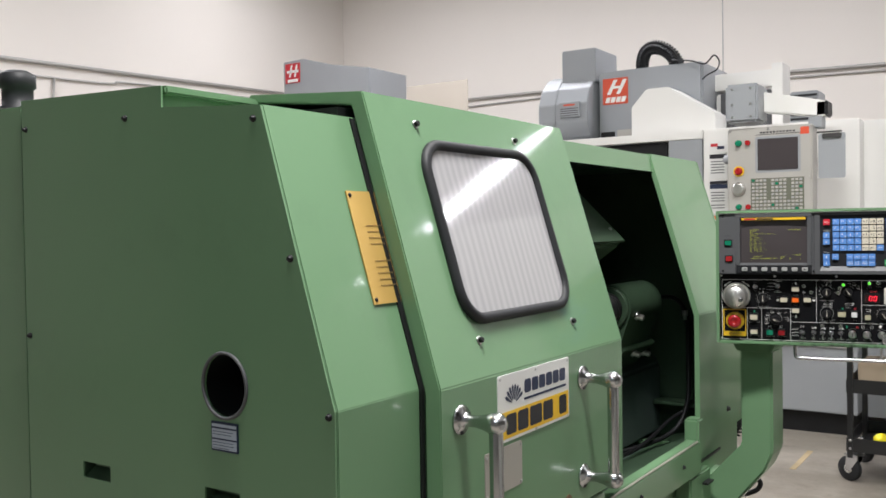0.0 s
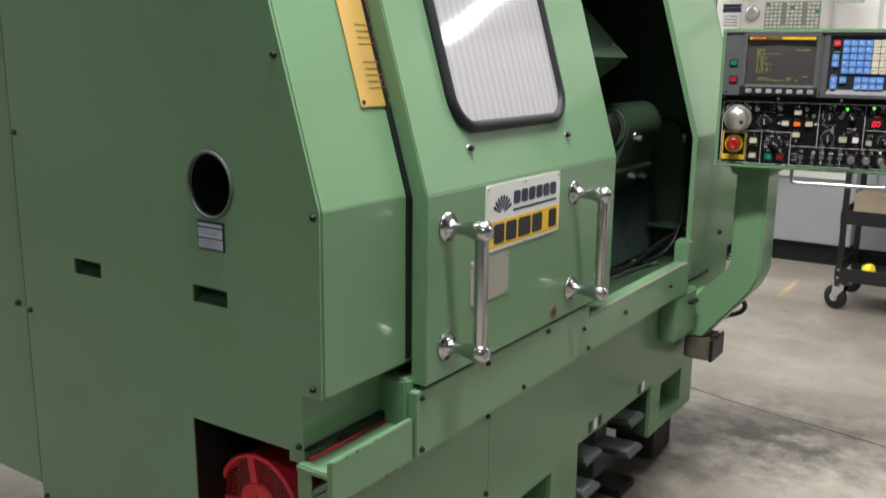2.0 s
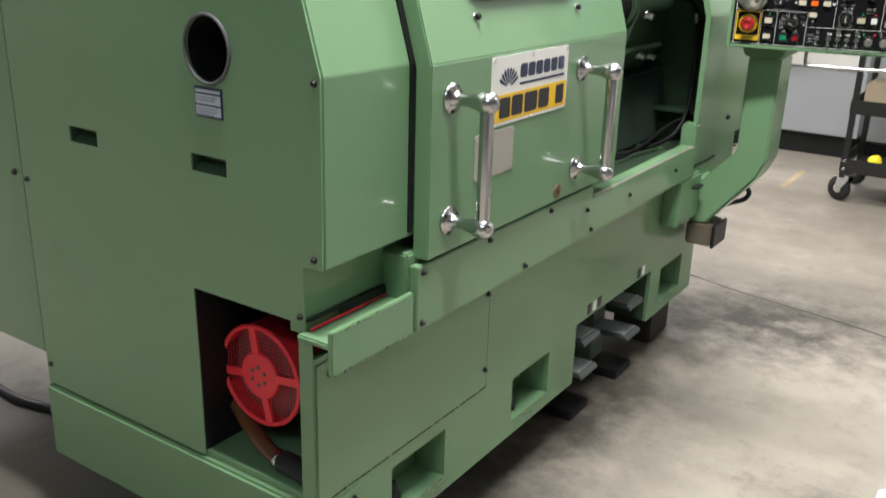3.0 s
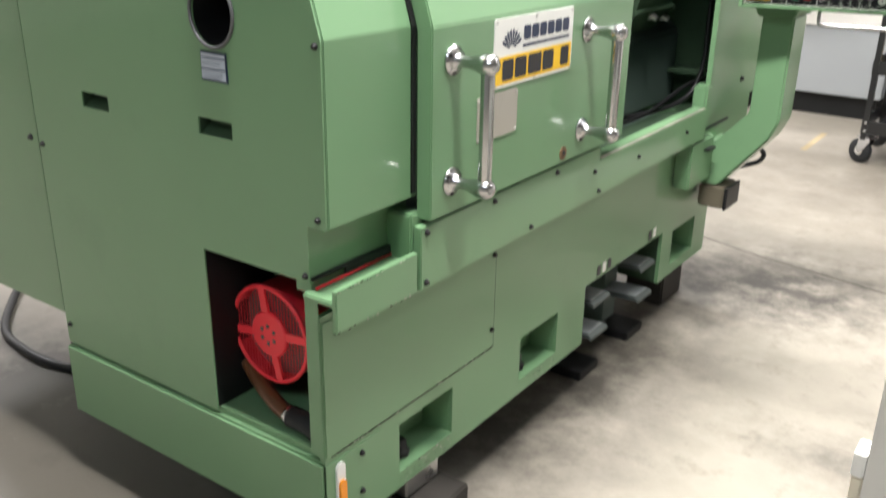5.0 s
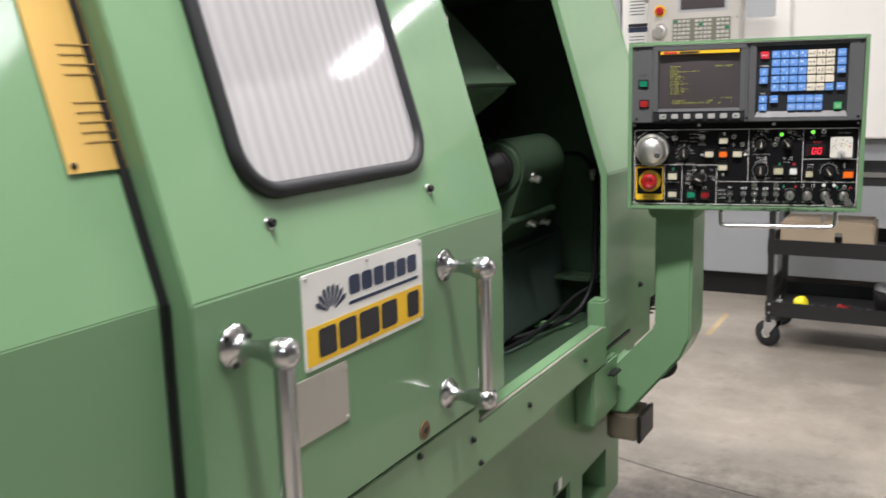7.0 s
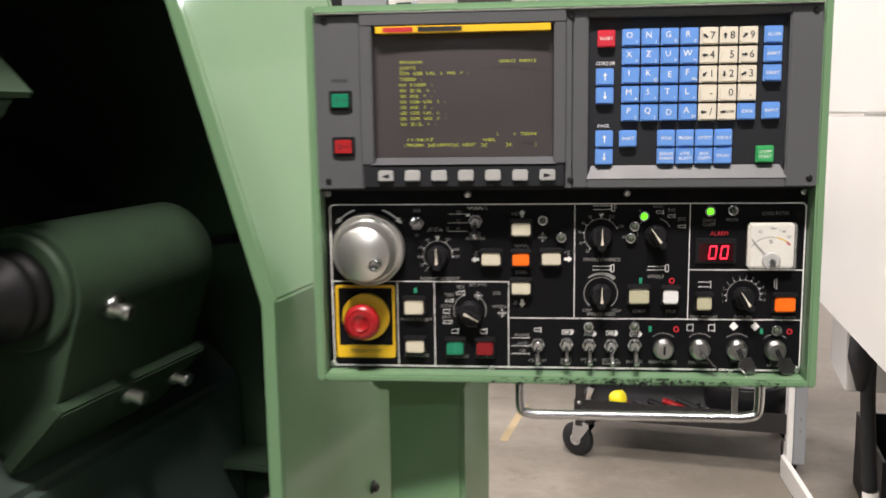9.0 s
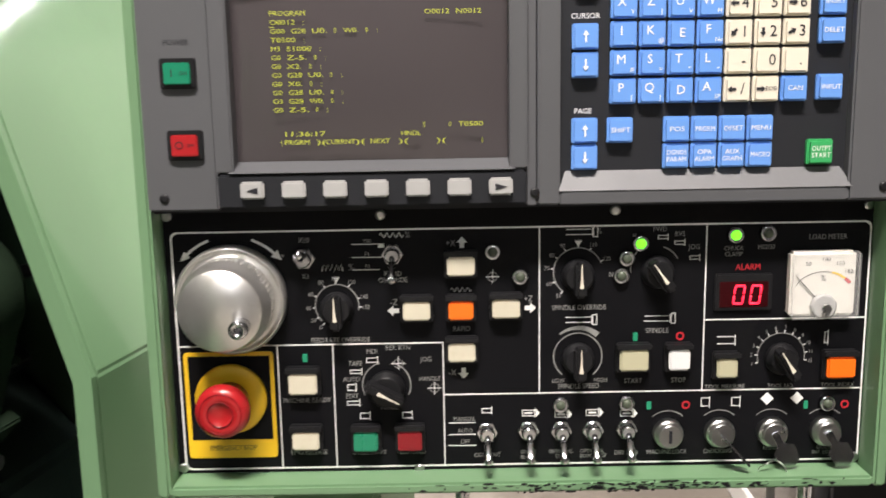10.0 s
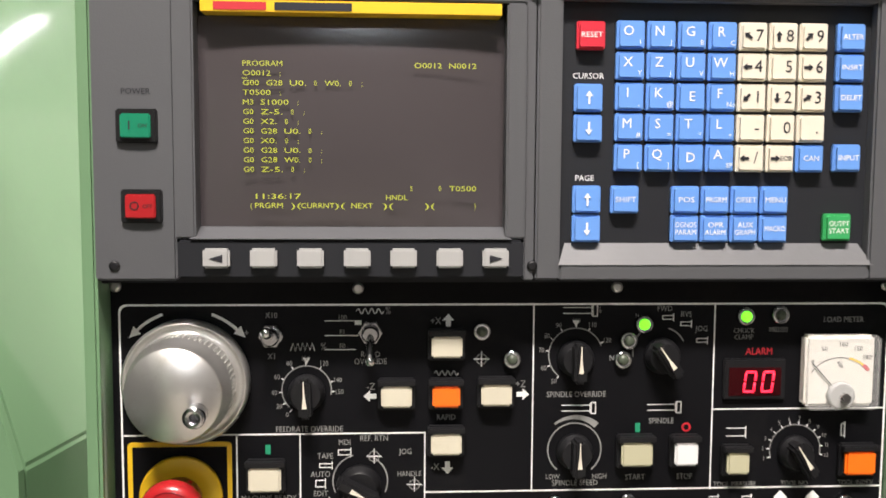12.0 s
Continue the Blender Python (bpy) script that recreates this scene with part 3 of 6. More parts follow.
# rear cabinet beside the end panel
elec = part("rear_cabinet", bm_box(-2.62, -1.797, EY + 0.006, 2.6, 0.425, 1.708, 0.006), GREEN, lathe)
bolt((-1.83, EY + 0.006, 0.85), (0, -1, 0), 0.005, 0.007, lathe)
part("isolator_switch", bm_box(-2.30, -2.17, EY - 0.05, EY + 0.006, 0.34 + 0.09, 0.52 + 0.05, 0.012), MILL_GREY, lathe, "grey isolator switch box")
# fan bay behind the opening; black walls carry its shade
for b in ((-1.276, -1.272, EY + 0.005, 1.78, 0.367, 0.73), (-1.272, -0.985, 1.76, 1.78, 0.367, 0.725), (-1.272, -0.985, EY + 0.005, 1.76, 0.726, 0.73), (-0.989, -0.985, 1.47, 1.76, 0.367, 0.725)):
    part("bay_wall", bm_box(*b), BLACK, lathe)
fc = Vector((-1.180, 1.455, 0.536))
FR = 0.102
fan = part("fan_shroud", bm_rev([(FR, 0), (FR, 0.16), (FR * 0.8, 0.17)], fc + Vector((0, 0.004, 0)), (0, 1, 0), 40, cap=False), SIGNAL_RED, lathe, "red painted motor fan shroud")
part("rim", bm_tube([fc + Vector((FR * math.cos(k * math.pi / 24), 0, FR * math.sin(k * math.pi / 24))) for k in range(48)], 0.005, 8, closed=True), SIGNAL_RED, fan)
part("hub", bm_rev([(0.049, 0), (0.049, 0.006), (0.045, 0.009)], fc + Vector((0, 0.004, 0)), (0, -1, 0), 28), SIGNAL_RED, fan)
for a in (100, 8, 188, 284):
    d = Vector((math.cos(radians(a)), 0, math.sin(radians(a))))
    s = Vector((-d.z, 0, d.x)) * 0.0085
    bm = bmesh.new()
    q = [bm.verts.new(fc + d * r + s * k + Vector((0, y, 0))) for r in (0.038, FR) for k in (-1, 1) for y in (-0.003, 0.003)]
    bmesh.ops.convex_hull(bm, input=q)
    part("spoke", bm, SIGNAL_RED, fan)
bm = bmesh.new()
for k in range(-12, 13):
    c = k * 0.0082
    h = math.sqrt(max(0, FR ** 2 - c ** 2))
    for ax in (0, 1):
        if h > 0.01:
            p, q = ((c, -h), (c, h)) if ax == 0 else ((-h, c), (h, c))
            bm_tube([fc + Vector((p[0], 0.002 + ax * 0.001, p[1])), fc + Vector((q[0], 0.002 + ax * 0.001, q[1]))], 0.0006, 4, bm=bm)
tagged(part("mesh_guard", bm, SIGNAL_RED, fan), kind="stuff")
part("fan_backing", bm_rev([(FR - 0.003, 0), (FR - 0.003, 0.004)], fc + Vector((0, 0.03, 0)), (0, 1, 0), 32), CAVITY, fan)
for a in (30, 90, 150, 210, 270, 330):
    part("hub_hole", bm_rev([(0.0045, 0), (0.0045, 0.001)], fc + Vector((0.019 * math.cos(radians(a)), -0.0055, 0.019 * math.sin(radians(a)))), (0, -1, 0), 10), CAVITY, fan)
hose = part("drain_hose", bm_tube(curve_pts([(-1.266, 1.47, 0.440), (-1.21, 1.45, 0.416), (-1.14, 1.43, 0.396), (-1.085, 1.425, 0.388)]), 0.017, 12), COPPER, lathe, "brown translucent drain hose")
part("clamp", bm_rev([(0.0195, -0.006), (0.0195, 0.006)], (-1.105, 1.425, 0.391), (0.98, 0, -0.18), 18), CHROME, hose)
part("elbow", bm_tube(curve_pts([(-1.10, 1.425, 0.390), (-1.055, 1.425, 0.388), (-1.03, 1.425, 0.38), (-1.026, 1.43, 0.362)]), 0.022, 14), RUBBER, hose)
part("valve", bm_rev([(0.012, 0), (0.012, 0.02), (0.018, 0.022), (0.018, 0.04), (0.008, 0.045)], (-1.20, 1.52, 0.66), (0, 0, 1), 12), BRASS, lathe)

# roof and back casing
roof = part("roof", bm_prism([(-1.112, 1.630), (-1.36, 1.648), (-1.36, 1.690), (BACK, 1.700), (BACK, 1.55), (-1.112, 1.55)], EY + 0.006, 2.30, "y"), GREEN, lathe)
part("roof_strip", bm_box(-1.375, -1.345, EY + 0.01, 2.3, 1.690, 1.706, 0.004), GREEN, lathe)
part("casing", bm_box(BACK, -1.29, EY + 0.006, 1.40, 0.75, 0.94), CAVITY, lathe)
# solid black filler, coloured as the shade under the door's roof
part("top_shadow_gap", bm_box(-1.36, -1.115, 1.60, 2.4, 1.632, 1.668), BLACK, lathe)
lampm = part("top_motor", bm_rev([(0.045, 0), (0.045, 0.035), (0.036, 0.04), (0.036, 0.08), (0.042, 0.085), (0.042, 0.115), (0.025, 0.125)], (-2.08, 1.55, 1.708), (0, 0, 1), 24), RUBBER, lathe, "black capped lubricator")
part("collar", bm_rev([(0.058, 0), (0.058, 0.012)], (-2.08, 1.55, 1.725), (0, 0, 1), 24), STEEL, lampm)

# left front cabinet
prof = [(-0.99, 0.831), (FX, 0.831), (FX, KZ), (lean(FX, 1.648), 1.648), (-1.16, 1.652), (-1.16, 1.60), (-1.03, 0.9)]
part("front_cabinet", bm_prism(prof, EY + 0.005, 1.72, "y", 0.0015), GREEN, lathe)
bp = part("instruction_plate", bm_prism([(lean(FX, 1.303) + 0.001, 1.303), (lean(FX, 1.303) + 0.0035, 1.303), (lean(FX, 1.506) + 0.0035, 1.506), (lean(FX, 1.506) + 0.001, 1.506)], 1.543, 1.66, "y"), BRASS, lathe, "gold coloured instruction plate")
for k in range(9):
    z = 1.335 + k * 0.011 + (0.02 if k > 4 else 0)
    part("print_line", bm_box(-0.0002, 0.0004, 1.575, 1.575 + (0.055, 0.04, 0.06, 0.035)[k % 4], -0.0006, 0.0006), PLATE_INK, bp, m=Matrix.Translation((lean(FX, z) + 0.0042, 0, z)) @ Matrix.Rotation(-math.atan(SL), 4, "Y"))
for y, z in ((1.551, 1.311), (1.551, 1.498)):
    part("screw", bm_rev([(0.004, 0), (0.004, 0.002), (0.002, 0.003)], (lean(FX, z) + 0.003, y, z), (1, 0, SL), 10), BLACK, bp)
# recess and ledge below that cabinet
part("recess_plate", bm_box(-1.03, -0.994, EY + 0.006, 1.66, 0.70, 0.829), GREEN, lathe)
ledge = part("slideway_ledge", bm_box(-1.0, -0.925, EY - 0.012, 1.64, 0.695, 0.707, 0.003), GREEN, lathe)
part("guard_strip", bm_box(-0.930, -0.919, EY - 0.012, 1.600, 0.648, 0.730, 0.002), GREEN, lathe, "green drip guard strip with chipped edges")
part("rail_edge", bm_tube([(-0.985, EY + 0.01, 0.711), (-0.985, 1.60, 0.711)], 0.003, 6), SIGNAL_RED, lathe, "rust-red rail edge")

# skirt under the door and the opening
part("skirt", bm_prism([(1.605, 0.648), (1.605, 0.778), (2.36, 0.778), (2.36, 0.744), (3.12, 0.744), (3.12, 0.648)], -0.935, -0.915, "x", 0.002), GREEN, lathe)
part("skirt_return", bm_box(-1.005, -0.936, 1.60, 1.64, 0.66, 0.80, 0.004), GREEN, lathe)
part("rail_lip", bm_box(-0.955, -0.9225, 2.37, 3.10, 0.7445, 0.750, 0.002), GREEN, lathe)
part("worn_edge", bm_box(-0.9220, -0.916, 2.37, 3.10, 0.7445, 0.7495, 0.0015), WORN_PLATE, lathe, "edge of the rail worn to bare metal")
# black bar draws the line of shade below the skirt
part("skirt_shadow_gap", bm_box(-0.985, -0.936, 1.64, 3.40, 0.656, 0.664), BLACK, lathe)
for y, z in ((1.622, 0.765), (1.622, 0.662), (1.86, 0.765), (2.13, 0.765), (2.02, 0.662), (2.36, 0.662), (2.33, 0.72), (2.60, 0.70), (2.95, 0.70)):
    bolt((-0.915, y, z), (1, 0, 0), 0.0045, 0.007, lathe)

# work space seen through the opening, its shade put into dark colours
part("inner_back_wall", bm_box(BACK + 0.02, BACK + 0.05, 1.75, 3.61, 0.45, 1.66), CAVITY, lathe, "oily inside of the machine, its shade painted dark")
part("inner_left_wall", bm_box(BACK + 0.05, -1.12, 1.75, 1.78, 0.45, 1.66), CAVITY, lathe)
part("inner_right_wall", bm_prism([(BACK + 0.05, 0.62), (-0.97, 0.62), (-0.97, KZ - 0.02), (lean(-0.97, 1.64), 1.64), (BACK + 0.05, 1.64)], 3.585, 3.60, "y"), GREEN_DK, lathe, "oily green end wall of the work space, shade in its colour")
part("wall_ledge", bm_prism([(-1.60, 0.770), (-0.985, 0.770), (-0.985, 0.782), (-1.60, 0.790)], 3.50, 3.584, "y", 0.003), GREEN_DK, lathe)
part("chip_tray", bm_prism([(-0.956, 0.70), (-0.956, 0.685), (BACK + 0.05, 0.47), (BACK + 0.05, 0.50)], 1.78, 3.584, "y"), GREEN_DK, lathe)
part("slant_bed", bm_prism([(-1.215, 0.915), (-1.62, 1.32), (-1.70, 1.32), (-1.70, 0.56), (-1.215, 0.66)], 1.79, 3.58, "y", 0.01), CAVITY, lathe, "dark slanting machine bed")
for x, z in ((-1.30, 1.006), (-1.45, 1.156)):
    part("slide_way", bm_prism([(x, z), (x - 0.045, z + 0.045), (x - 0.028, z + 0.062), (x + 0.017, z + 0.017)], 1.80, 3.57, "y", 0.002), STEEL, lathe, "oiled steel guide way")
part("roof_opening", bm_box(BACK, -1.30, 2.30, 3.15, 1.655, 1.68), GREEN, lathe)
part("header", bm_prism([(-1.075, 1.612), (-1.086, 1.668), (-1.32, 1.680), (-1.32, 1.668), (-1.10, 1.655), (-1.09, 1.612)], 2.30, 3.15, "y"), GREEN, lathe)
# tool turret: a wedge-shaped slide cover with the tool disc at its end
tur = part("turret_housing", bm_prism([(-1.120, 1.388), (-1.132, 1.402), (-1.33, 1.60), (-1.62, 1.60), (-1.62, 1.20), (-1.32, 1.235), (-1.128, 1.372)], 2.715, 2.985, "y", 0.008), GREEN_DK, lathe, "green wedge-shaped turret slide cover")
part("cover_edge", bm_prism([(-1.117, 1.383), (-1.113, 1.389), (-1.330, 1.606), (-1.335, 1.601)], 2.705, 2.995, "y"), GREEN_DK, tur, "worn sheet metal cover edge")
for y in (2.74, 2.96):
    part("screw", bm_rev([(0.006, 0), (0.006, 0.005), (0.003, 0.007)], (-1.150, y, 1.424), (1, 0, 1), 10), STEEL, tur)
# small block for a whitish plate on the cover; the neck is added
part("pale_block", bm_box(-1.275, -1.215, 2.735, 2.835, 1.515, 1.553, 0.005), ALU, tur, "small pale metal block on the slide cover")
part("bent_neck", bm_tube(curve_pts([(-1.25, 2.75, 1.535), (-1.27, 2.69, 1.56), (-1.33, 2.66, 1.60)]), 0.012, 10), RUBBER, tur)
disc = part("tool_disc", bm_rev([(0.13, 0), (0.15, 0.012), (0.15, 0.075), (0.14, 0.085)], (-1.37, 2.615, 1.40), (0, 1, 0), 10), STEEL, tur, "steel turret disc")
for k in range(10):
    a = radians(36 * k + 12)
    c = Vector((-1.37 + 0.165 * math.cos(a), 2.65, 1.40 + 0.165 * math.sin(a)))
    part("tool_block", bm_box(-0.028, 0.028, -0.038, 0.038, -0.022, 0.022, 0.004), STEEL, disc, m=Matrix.Translation(c) @ Matrix.Rotation(-a, 4, "Y"))
    if k % 2 == 0:
        part("tool_shank", bm_box(0.02, 0.075, -0.010, 0.010, -0.008, 0.008, 0.002), CHROME, disc, m=Matrix.Translation(c) @ Matrix.Rotation(-a, 4, "Y"))
part("coolant_pipe", bm_tube(curve_pts([(-1.30, 2.72, 1.58), (-1.20, 2.64, 1.57), (-1.17, 2.58, 1.52)]), 0.012, 10), BLACK, tur)
# tailstock with its centre, clamped to the slanting bed
AX, AZ = -1.195, 1.165
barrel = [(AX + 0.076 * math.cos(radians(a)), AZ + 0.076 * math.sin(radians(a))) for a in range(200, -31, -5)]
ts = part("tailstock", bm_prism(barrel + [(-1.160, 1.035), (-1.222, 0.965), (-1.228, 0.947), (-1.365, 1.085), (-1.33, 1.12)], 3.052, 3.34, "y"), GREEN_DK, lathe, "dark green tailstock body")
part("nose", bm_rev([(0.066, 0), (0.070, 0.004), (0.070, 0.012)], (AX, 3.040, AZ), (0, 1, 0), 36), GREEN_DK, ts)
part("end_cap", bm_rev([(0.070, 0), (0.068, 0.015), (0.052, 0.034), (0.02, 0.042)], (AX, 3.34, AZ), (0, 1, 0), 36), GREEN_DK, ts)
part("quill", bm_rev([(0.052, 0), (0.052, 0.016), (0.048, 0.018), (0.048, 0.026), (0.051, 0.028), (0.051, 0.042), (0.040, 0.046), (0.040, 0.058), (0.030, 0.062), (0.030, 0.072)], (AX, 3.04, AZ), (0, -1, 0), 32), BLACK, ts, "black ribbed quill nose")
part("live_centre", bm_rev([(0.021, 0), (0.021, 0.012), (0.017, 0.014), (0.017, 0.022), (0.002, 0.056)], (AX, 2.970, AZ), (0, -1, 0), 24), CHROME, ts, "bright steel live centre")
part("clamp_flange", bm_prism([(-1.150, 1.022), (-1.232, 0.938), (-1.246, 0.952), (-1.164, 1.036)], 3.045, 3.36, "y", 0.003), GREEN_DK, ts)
for y, x, z in ((3.115, -1.128, 1.140), (3.20, -1.176, 1.004), (3.33, -1.19, 0.99)):
    part("clamp_bolt", bm_rev([(0.016, 0), (0.016, 0.010), (0.011, 0.012), (0.011, 0.028), (0.008, 0.031)], (x, y, z), (1, 0, -0.35), 8), STEEL, ts)
part("spindle_chuck", bm_rev([(0.11, 0), (0.125, 0.01), (0.125, 0.10), (0.10, 0.12), (0.05, 0.12), (0.05, 0.05)], (-1.195, 1.80, 1.168), (0, 1, 0), 32), STEEL, lathe, "steel three-jaw chuck")
ch_ = part("coolant_hose", bm_tube(curve_pts([(AX + 0.01, 3.36, 1.175), (-1.12, 3.47, 1.17), (-1.085, 3.50, 1.10), (-1.08, 3.50, 0.95), (-1.075, 3.47, 0.80), (-1.10, 3.40, 0.705), (-1.18, 3.25, 0.665), (-1.32, 3.10, 0.645), (-1.5, 3.0, 0.62)]), 0.008, 10), BLACK, lathe, "black oily hose")
part("fitting", bm_rev([(0.012, 0), (0.012, 0.02), (0.009, 0.022), (0.009, 0.034)], (-1.090, 3.497, 1.125), (0.05, 0, -1), 8), STEEL, ch_)
part("coolant_hose", bm_tube(curve_pts([(-1.02, 3.54, 0.795), (-1.12, 3.45, 0.74), (-1.16, 3.2, 0.675), (-1.25, 2.95, 0.645), (-1.42, 2.72, 0.62)]), 0.007, 8), BLACK, lathe)

# right front cabinet
RX = -0.926
prof = [(-0.975, 0.72), (RX, 0.72), (RX, KZ), (lean(RX, 1.672), 1.672), (BACK, 1.69), (BACK, 0.60), (-0.975, 0.60)]
skin = [(RX, 0.72), (RX, KZ), (lean(RX, 1.672), 1.672), (BACK, 1.69), (BACK, 1.672), (lean(RX, 1.655) - 0.014, 1.655), (RX - 0.014, KZ - 0.004), (RX - 0.014, 0.72)]
part("end_cabinet", bm_prism(skin, 3.152, 3.622, "y", 0.003), GREEN, lathe)
part("cabinet_end", bm_prism(prof, 3.6225, 3.64, "y", 0.004), GREEN, lathe)
part("cabinet_foot", bm_box(BACK, -0.975, 3.152, 3.622, 0.60, 0.619), GREEN, lathe)
part("cabinet_sill", bm_box(-0.974, RX - 0.015, 3.152, 3.622, 0.60, 0.735, 0.002), GREEN, lathe)
part("cabinet_rear", bm_box(BACK, BACK + 0.014, 3.152, 3.622, 0.62, 1.67), GREEN, lathe)
part("lower_cabinet", bm_box(BACK, -0.985, 3.16, 3.61, 0.42, 0.598, 0.004), GREEN, lathe)
part("jamb_flange", bm_prism([(RX + 0.001, 0.75), (RX + 0.001, KZ), (lean(RX, 1.66) + 0.001, 1.66), (lean(RX, 1.66) - 0.013, 1.655), (RX - 0.015, KZ - 0.005), (RX - 0.015, 0.75)], 3.144, 3.151, "y"), GREEN, lathe)
part("stop_bracket", bm_box(-0.965, -0.918, 3.105, 3.160, 0.70, 0.815, 0.006), GREEN, lathe)
part("hook_slot", bm_box(-0.945, -0.90, 3.14, 3.20, 0.60, 0.606), BLACK, lathe)
bolt((RX, 3.45, 0.79), (1, 0, 0), 0.007, 0.01, lathe)
# pads under the bed
part("foot_pad", bm_box(-1.16, -1.02, 3.18, 3.36, 0.0, 0.17, 0.006), WOODBLK, lathe, "dark block under the bed")
part("foot_pad", bm_box(-1.10, -0.908, 1.635, 1.785, 0.0, 0.105, 0.005), WOODBLK, lathe, "dark oily timber block under the bed")
part("pad_shim", bm_box(-1.08, -0.985, 1.65, 1.77, 0.1055, 0.1645, 0.003), STEEL, lathe)
part("foot_pad", bm_box(-1.72, -1.57, 1.75, 1.92, 0.0, 0.30, 0.006), WOODBLK, lathe)
part("foot_pad", bm_box(-1.75, -1.60, 3.2, 3.37, 0.0, 0.17, 0.006), WOODBLK, lathe)
part("sump", bm_box(-1.70, -1.22, 1.70, 2.40, 0.03, 0.20), CAVITY, lathe)
# warning marks over the pedals
for y0 in (2.52, 2.88):
    for k in range(2 if y0 > 2.6 else 3):
        part("warning_mark", bm_box(BX + 0.0005, BX + 0.0015, y0 + 0.034 * k, y0 + 0.034 * k + 0.022, 0.354, 0.384), (INK, PLATE)[k % 2], lathe)

# sliding door
prof = [(DX, 0.788), (DX, KZ), (lean(DX, 1.696), 1.696), (-1.37, 1.716), (-1.37, 1.700), (lean(DX, 1.672) - 0.034, 1.672), (DX - 0.034, KZ - 0.008), (DX - 0.034, 0.788)]
door = part("sliding_door", bm_prism(prof, 1.622, 2.458, "y", 0.0025), GREEN, lathe, "green sliding guard door")
# thin black strip stands for the shaded gap beside the door
part("gap_shade_strip", bm_prism([(FX + 0.004, 0.84), (FX + 0.004, KZ), (lean(FX, 1.645) + 0.004, 1.645), (lean(FX, 1.645) + 0.0005, 1.645), (FX + 0.0005, KZ), (FX + 0.0005, 0.84)], 1.610, 1.6215, "y"), BLACK, door)
# window in the leaning part: frame with x along y, y up the slope
up = Vector((-SL, 0, 1)).normalized()
nrm = Vector((1, 0, SL)).normalized()
DM = Matrix(((0, up.x, nrm.x, DX), (1, 0, 0, 0), (0, up.z, nrm.z, KZ), (0, 0, 0, 1)))
s1 = math.sqrt(1 + SL * SL)


def on_door(bm):
    bmesh.ops.transform(bm, matrix=DM, verts=bm.verts)
    bmesh.ops.recalc_face_normals(bm, faces=bm.faces)
    return bm


va, vb = (1.247 - KZ) * s1, (1.612 - KZ) * s1
loop = rrect(1.762, 2.217, va + 0.008, vb - 0.008, 0.065, 8)
win = part("window_gasket", on_door(bm_tube([(a, b, 0.004) for a, b in loop], 0.0115, 10, closed=True)), RUBBER, door, "black rubber window gasket")
part("window_pane", on_door(bm_prism(rrect(1.765, 2.214, va + 0.011, vb - 0.011, 0.062, 8), 0.0005, 0.0045, "z")), PANE, door, "milky scratched plastic pane")
for a, z in ((1.771, 1.645), (2.173, 1.640), (1.792, 1.216), (2.209, 1.214)):
    b = (z - KZ) * s1
    sc = part("screw", on_door(bm_rev([(0.009, 0), (0.009, 0.0015), (0.0065, 0.002)], (a, b, 0), (0, 0, 1), 16)), STEEL, door)
    part("screw_core", on_door(bm_rev([(0.0060, 0), (0.0060, 0.006), (0.0048, 0.0075), (0.0026, 0.0075), (0.0026, 0.004)], (a, b, 0.002), (0, 0, 1), 12)), BLACK, sc)
# grab handles
for y in (1.687, 2.218):
    bar = part("grab_handle", bm_rev([(0.0115, 0), (0.0130, 0.006), (0.0130, 0.214), (0.0115, 0.22)], (DX + 0.076, y, 0.858), (0, 0, 1), 28), SATIN, door, "satin steel grab handle on round flanges")
    for z in (0.852, 1.082):
        part("arm", bm_rev([(0.028, 0), (0.028, 0.004), (0.017, 0.008), (0.0115, 0.018), (0.0110, 0.035), (0.015, 0.055), (0.0195, 0.066), (0.0205, 0.076), (0.0185, 0.087), (0.011, 0.095), (0.002, 0.098)], (DX, y, z), (1, 0, 0), 24), SATIN, bar)
        for dy, dz in ((0.022, 0.008), (-0.018, 0.014), (-0.004, -0.023)):
            part("screw", bm_rev([(0.004, 0), (0.004, 0.003)], (DX + 0.004, y + dy, z + dz), (1, 0, 0), 8), BLACK, bar)
part("lock_rosette", bm_rev([(0.016, 0), (0.016, 0.002)], (DX, 2.135, 0.812), (1, 0, 0), 18), RUSTY, door, "rusty round lock cover")
part("lock_core", bm_rev([(0.006, 0), (0.006, 0.002)], (DX + 0.002, 2.135, 0.812), (1, 0, 0), 12), BLACK, door)
part("blank_plate", bm_prism(rrect(1.77, 1.918, 0.908, 0.998, 0.006), DX, DX + 0.0018, "x"), WORN_PLATE, door, "unmarked dull beige metal plate")
for y, z in ((1.776, 0.914), (1.912, 0.914), (1.776, 0.99), (1.912, 0.99)):
    part("rivet", bm_rev([(0.003, 0), (0.003, 0.002)], (DX + 0.0018, y, z), (1, 0, 0), 8), STEEL, door)
# name plate: maker's mark and model drawn as plain shapes
NP = Matrix(((0, 0, 1, DX), (1, 0, 0, 0), (0, 1, 0, 0), (0, 0, 0, 1)))
npl = part("name_plate", bm_prism(rrect(1.822, 2.141, 1.006, 1.141, 0.006), DX, DX + 0.002, "x"), PLATE, door, "white and yellow name plate")
part("yellow_field", bm_prism(rrect(1.826, 2.137, 1.012, 1.066, 0.002), DX + 0.002, DX + 0.0024, "x"), YELLOW, npl)
for y, w in ((1.853, 0.042), (1.901, 0.045), (1.953, 0.054), (2.013, 0.046), (2.090, 0.036)):
    part("mark_bar", bm_prism(rrect(y, y + w, 1.019, 1.060, 0.006, 3), DX + 0.0024, DX + 0.0029, "x"), INK, npl)
